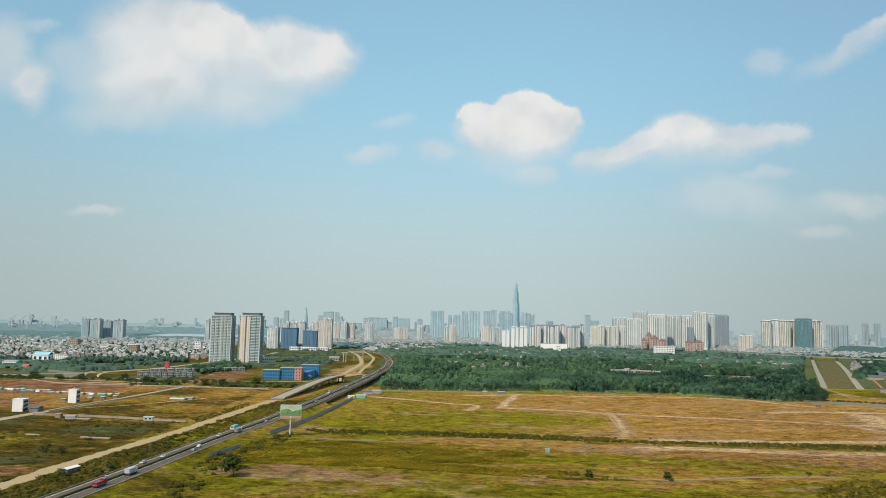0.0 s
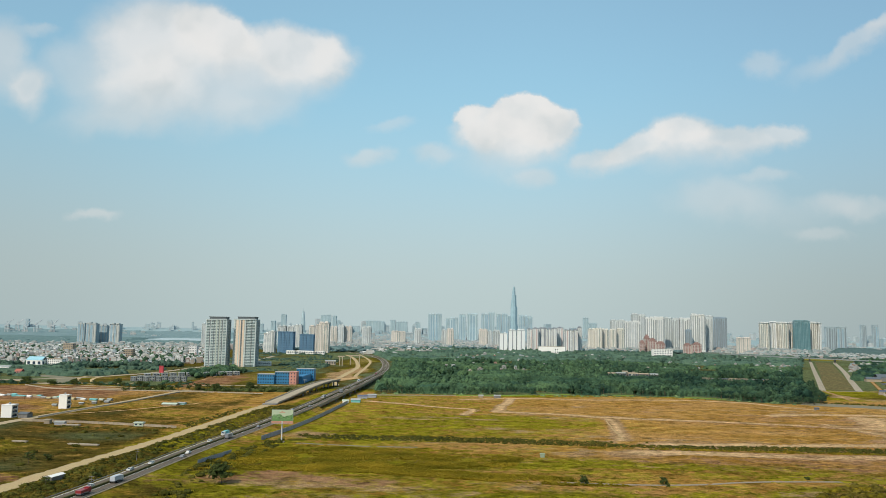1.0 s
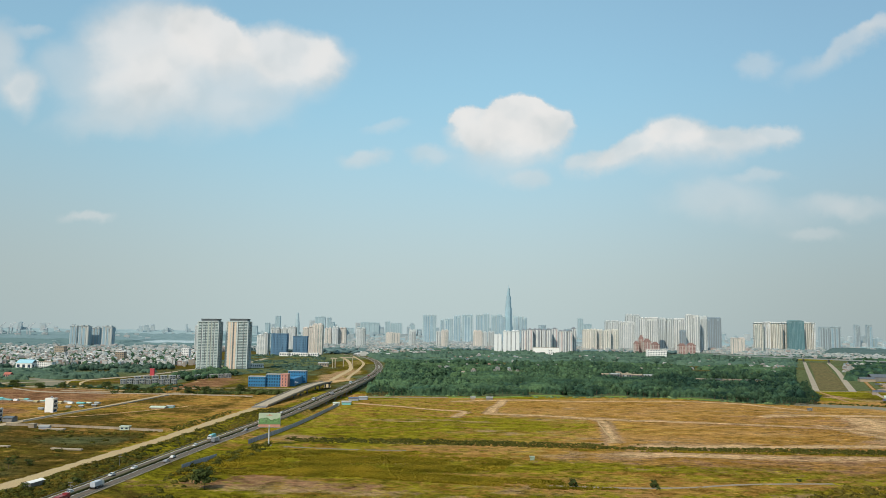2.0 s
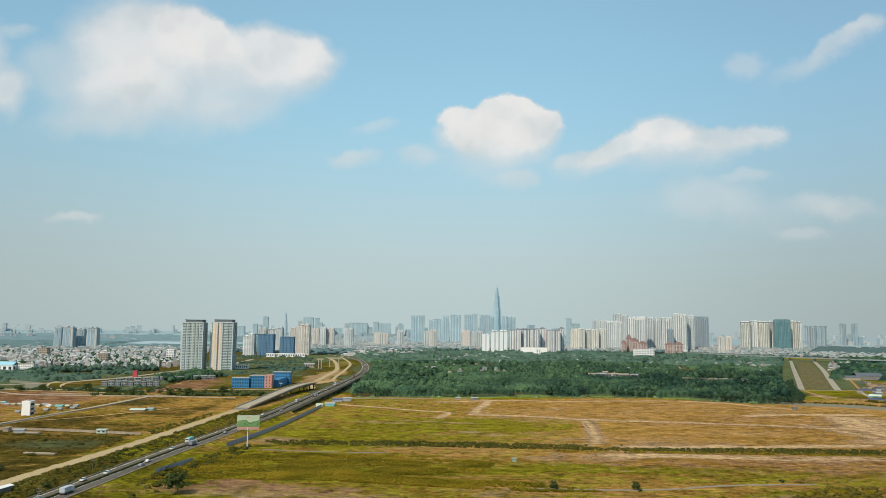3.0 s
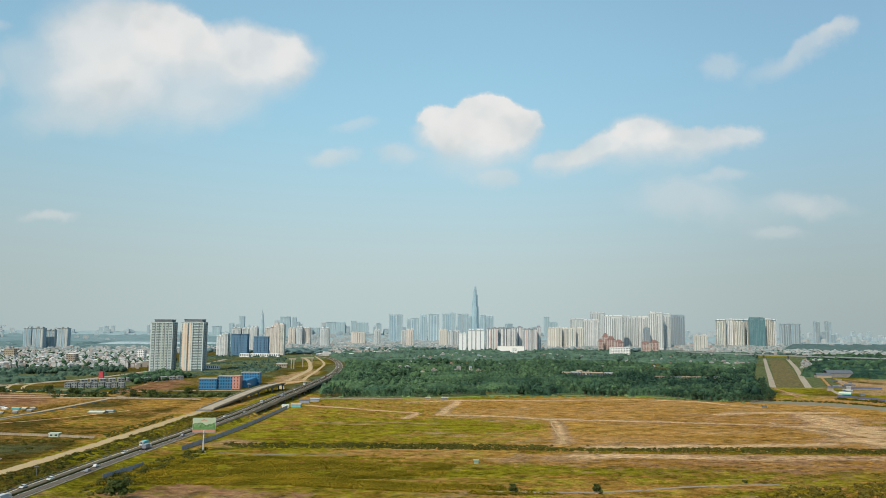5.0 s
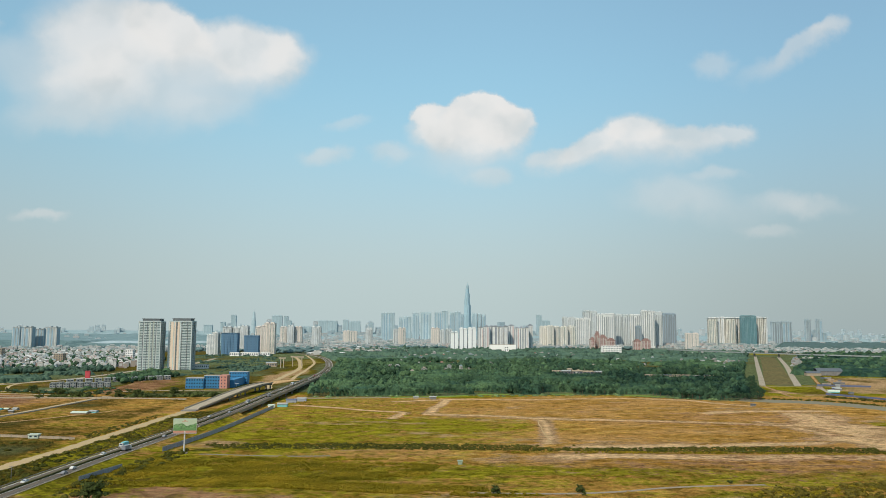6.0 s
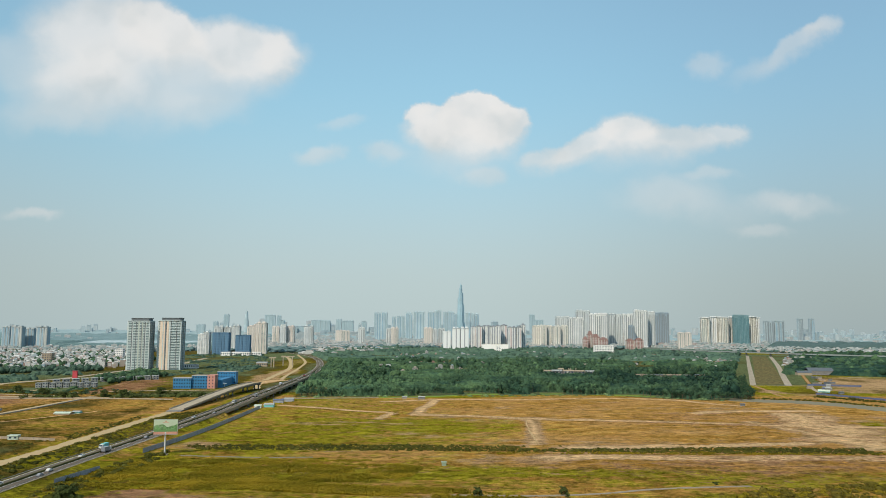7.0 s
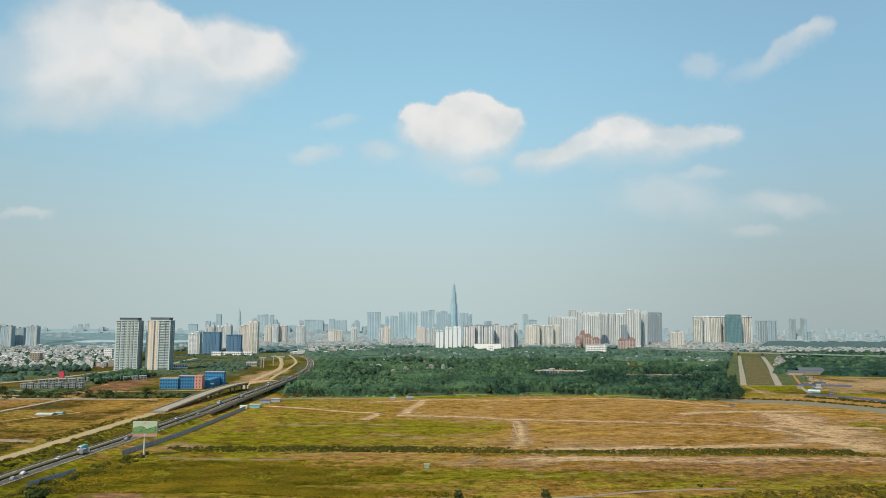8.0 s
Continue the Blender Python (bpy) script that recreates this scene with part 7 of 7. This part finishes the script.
woods("scrub", [(-120, 300), (-128, 420), (-104, 500), (-96, 470), (-112, 380), (-106, 300)], 6.0, 4.0, 2.4, 56, 0.17, "hedge", "green scrub beside the expressway", 44)
woods("scrub", [(165, 300), (330, 300), (330, 384), (255, 388), (200, 372), (168, 340)], 5.0, 4.6, 2.2, 60, 0.16, "weeds", "olive scrub in the near field", 45)
woods("scrub", [(165, 300), (330, 300), (330, 384), (255, 388), (200, 372), (168, 340)], 7.0, 4.2, 2.0, 60, 0.16, "reed", "yellow-green scrub in the near field", 61)
woods("scrub", [(-260, 330), (-220, 330), (-178, 500), (-190, 560), (-250, 520), (-300, 420)], 19, 4.0, 1.9, 56, 0.15, "hedge", "olive scrub west of the haul road", 46)
woods("scrub", [(-272, 538), (-190, 528), (-188, 518), (-272, 528)], 4.5, 3.0, 1.6, 48, 0.17, "hedge", "dark green scrub before the wall", 60)
woods("scrub", [(-190, 560), (-178, 540), (-172, 660), (-178, 690)], 2.6, 2.2, 1.0, 36, 0.18, "hedge", "dark green verge beside the haul road", 47)
woods("scrub", [(-350, 838), (-250, 846), (-170, 858), (-168, 874), (-250, 866), (-350, 856)], 5.5, 7.5, 6.0, 60, 0.17, "tree_leaves", "dark green trees along the lane", 54)
woods("scrub", [(-570, 890), (-420, 912), (-310, 884), (-306, 902), (-400, 936), (-570, 930)], 7, 6.0, 3.8, 50, 0.17, "wood_leaves", "dark green trees behind the red soil", 55)
woods("scrub", [(-395, 1000), (-330, 985), (-330, 975), (-250, 925), (-330, 915), (-400, 945)], 13, 6.0, 3.2, 50, 0.17, "wood_leaves", "green trees round the row houses", 56)
woods("scrub", [(-78, 842), (60, 862), (270, 882), (330, 846), (385, 816), (392, 826), (335, 860), (275, 898), (60, 880), (-78, 862)], 8.5, 5.5, 2.2, 40, 0.17, "fringe", "pale green bushes fringing the wood", 57)
woods("scrub", [(408, 848), (444, 834), (474, 820), (500, 790), (520, 748), (529, 752), (508, 802), (480, 832), (446, 848), (412, 858)], 3.6, 3.4, 1.9, 40, 0.18, "hedge", "dark scrub on the far canal bank", 48)
woods("scrub", [(505, 862), (524, 838), (546, 795), (562, 740), (574, 744), (556, 812), (532, 858), (512, 876)], 4.4, 4.2, 2.6, 48, 0.17, "hedge", "scrub on the canal bank", 49)


# ---- grass ----
def blades(name, places, high, wide, count, material, label, seed):
    """Tufts: a few bent blades fanning out of each place."""
    rng = np.random.default_rng(seed)
    n = len(places)
    a = rng.random((n, count)) * 6.283
    base = np.column_stack([places, np.zeros(n)])[:, None] + np.stack([np.cos(a), np.sin(a), 0 * a], 2) * wide * 0.25 * rng.random((n, count, 1))
    lean = np.stack([np.cos(a), np.sin(a), 0 * a], 2) * wide * (0.3 + 0.5 * rng.random((n, count, 1)))
    lush_here = 0.5 + wobble(places[:, 0], 1.8 * places[:, 1], 11, 44)[:, None]
    tall = (high * lush_here * (0.5 + 0.7 * rng.random((n, count))))[..., None] * np.array((0, 0, 1.0))
    side = np.stack([-np.sin(a), np.cos(a), 0 * a], 2) * wide * 0.22
    v = np.stack([base - side, base + side, base + lean * 0.5 + tall * 0.75 + side * 0.8, base + lean + tall - side * 0.3], 2).reshape(-1, 3)
    me = bpy.data.meshes.new(name)
    me.from_pydata(v.tolist(), [], np.arange(len(v)).reshape(-1, 4)[:, ::-1].tolist())
    me.normals_split_custom_set_from_vertices(np.tile((0.0, -0.25, 0.97), (len(v), 1)).tolist())
    if material == "grass":
        tone = np.stack(cover(places[:, 0], places[:, 1]), 1)
        me.attributes.new("cover", "FLOAT_COLOR", "POINT").data.foreach_set("color", np.repeat(tone, count * 4, axis=0).astype(np.float32).ravel())
    else:
        att = me.attributes.new("tint", "FLOAT", "POINT")
        tone = 0.25 * rng.random(n) + 1.1 * wobble(places[:, 0], 2.2 * places[:, 1], 17, 43) - 0.15
        att.data.foreach_set("value", np.repeat(np.clip(tone, 0, 1), count * 4).astype(np.float32))
    me.materials.append(M[material])
    return tagged(new(name, me), label, "grass", kind="stuff")


def hummocks(places, wide, high, seed):
    """Low uneven tussocks of grass standing out of the turf."""
    bm = bmesh.new()
    bmesh.ops.create_icosphere(bm, subdivisions=1, radius=1.0)
    bv, bf = np.array([p.co[:] for p in bm.verts]), np.array([[q.index for q in face.verts] for face in bm.faces])
    bm.free()
    rng = np.random.default_rng(seed)
    n = len(places)
    size = np.stack([wide * (0.35 + 0.55 * rng.random(n)), wide * (0.35 + 0.55 * rng.random(n)), high * (0.4 + 0.9 * rng.random(n) ** 2)], 1)
    v = np.column_stack([places, np.zeros(n)])[:, None] + bv[None] * size[:, None] * (0.7 + 0.6 * rng.random((n, len(bv), 1)))
    f = (bf[None] + len(bv) * np.arange(n)[:, None, None]).reshape(-1, 3)
    me = bpy.data.meshes.new("grass")
    me.from_pydata(v.reshape(-1, 3).tolist(), [], f.tolist())
    tone = np.stack(cover(places[:, 0], places[:, 1]), 1)
    tone[:, 0] += 0.25 * (rng.random(n) - 0.35)
    me.attributes.new("cover", "FLOAT_COLOR", "POINT").data.foreach_set("color", np.repeat(tone, len(bv), axis=0).astype(np.float32).ravel())
    me.polygons.foreach_set("use_smooth", np.ones(len(f), bool))
    lie = np.tile(bv, (n, 1)) * 0.35 + np.array((0.0, -0.2, 0.95))
    me.normals_split_custom_set_from_vertices((lie / np.linalg.norm(lie, axis=1)[:, None]).tolist())
    me.materials.append(M["grass"])
    tagged(new("grass", me), "rough tussocks of dry and green grass", "grass", kind="stuff")


def grow_grass():
    ring = [(-330, 255), (330, 255), (420, 470), (480, 690), (380, 820), (-70, 840), (-320, 840)]
    rng = np.random.default_rng(77)
    p = []
    for lo, hi, n in ((255, 340, 12000), (340, 430, 9000), (430, 540, 4000)):
        q = np.column_stack([rng.random(n) * 800 - 330, lo + rng.random(n) * (hi - lo)])
        p.append(q[inside(q[:, 0], q[:, 1], ring) & (np.abs(q[:, 0]) < 60 + q[:, 1] * 0.66)])
    p = off_roads(np.vstack(p))
    lush, bare, red, wood = cover(p[:, 0], p[:, 1])
    chance = rng.random(len(p))
    clumped = wobble(p[:, 0], p[:, 1], 7, 21) * 0.6 + wobble(p[:, 0], p[:, 1], 19, 22) * 0.6
    keep = (np.maximum(bare, red) < 0.55 + 0.3 * (chance - 0.5)) & (clumped > 0.42 + 0.2 * (chance - 0.5))
    p, lush = p[keep], lush[keep]
    near = p[:, 1] < 430
    m = []
    for lo, hi, k in ((260, 360, 8000), (360, 460, 10000), (460, 600, 13000), (600, 850, 15000)):
        q = np.column_stack([rng.random(k) * 860 - 360, lo + rng.random(k) * (hi - lo)])
        m.append(q[inside(q[:, 0], q[:, 1], ring) & (np.abs(q[:, 0]) < 60 + q[:, 1] * 0.66)])
    m = np.vstack(m)
    lumpy = 0.5 * wobble(m[:, 0], m[:, 1], 9, 31) + 0.5 * wobble(m[:, 0], m[:, 1], 32, 32)
    m = m[lumpy + 0.16 * (rng.random(len(m)) - 0.5) > 0.53]
    bare_ = cover(m[:, 0], m[:, 1])[1]
    m = off_roads(m[bare_ < 0.5])
    hummocks(m[::2], 3.2, 0.5, 64)
    blades("grass", p[near], 0.32, 1.2, 6, "grass", "tall tufts of dry and green grass", 61)
    blades("grass", p[~near], 0.28, 1.3, 5, "grass", "tufts of dry and green grass", 62)
    beds = (([(-128, 380), (-118, 450), (-104, 474), (-60, 466), (20, 462), (50, 440), (40, 402), (-40, 396), (-110, 396)], 12500), ([(-122, 386), (-40, 384), (60, 361), (96, 362), (70, 380), (-20, 400), (-110, 404)], 6500), ([(95, 480), (200, 477), (430, 466), (430, 474), (200, 485), (95, 488)], 2500))
    q = []
    for bed, n in beds:
        c = np.column_stack([rng.uniform(min(p[0] for p in bed), max(p[0] for p in bed), 3 * n), rng.uniform(min(p[1] for p in bed), max(p[1] for p in bed), 3 * n)])
        c = c[inside(c[:, 0], c[:, 1], bed)]
        thick = 0.5 * wobble(c[:, 0], 1.6 * c[:, 1], 8, 41) + 0.5 * wobble(c[:, 0], 1.6 * c[:, 1], 24, 42)
        q.append(c[thick + 0.25 * (rng.random(len(c)) - 0.5) > 0.42][:n])
    blades("reed_bed", off_roads(np.vstack(q)), 0.7, 1.3, 4, "reed", "tall golden-green reeds between the ditch and the bare soil", 63)


grow_grass()
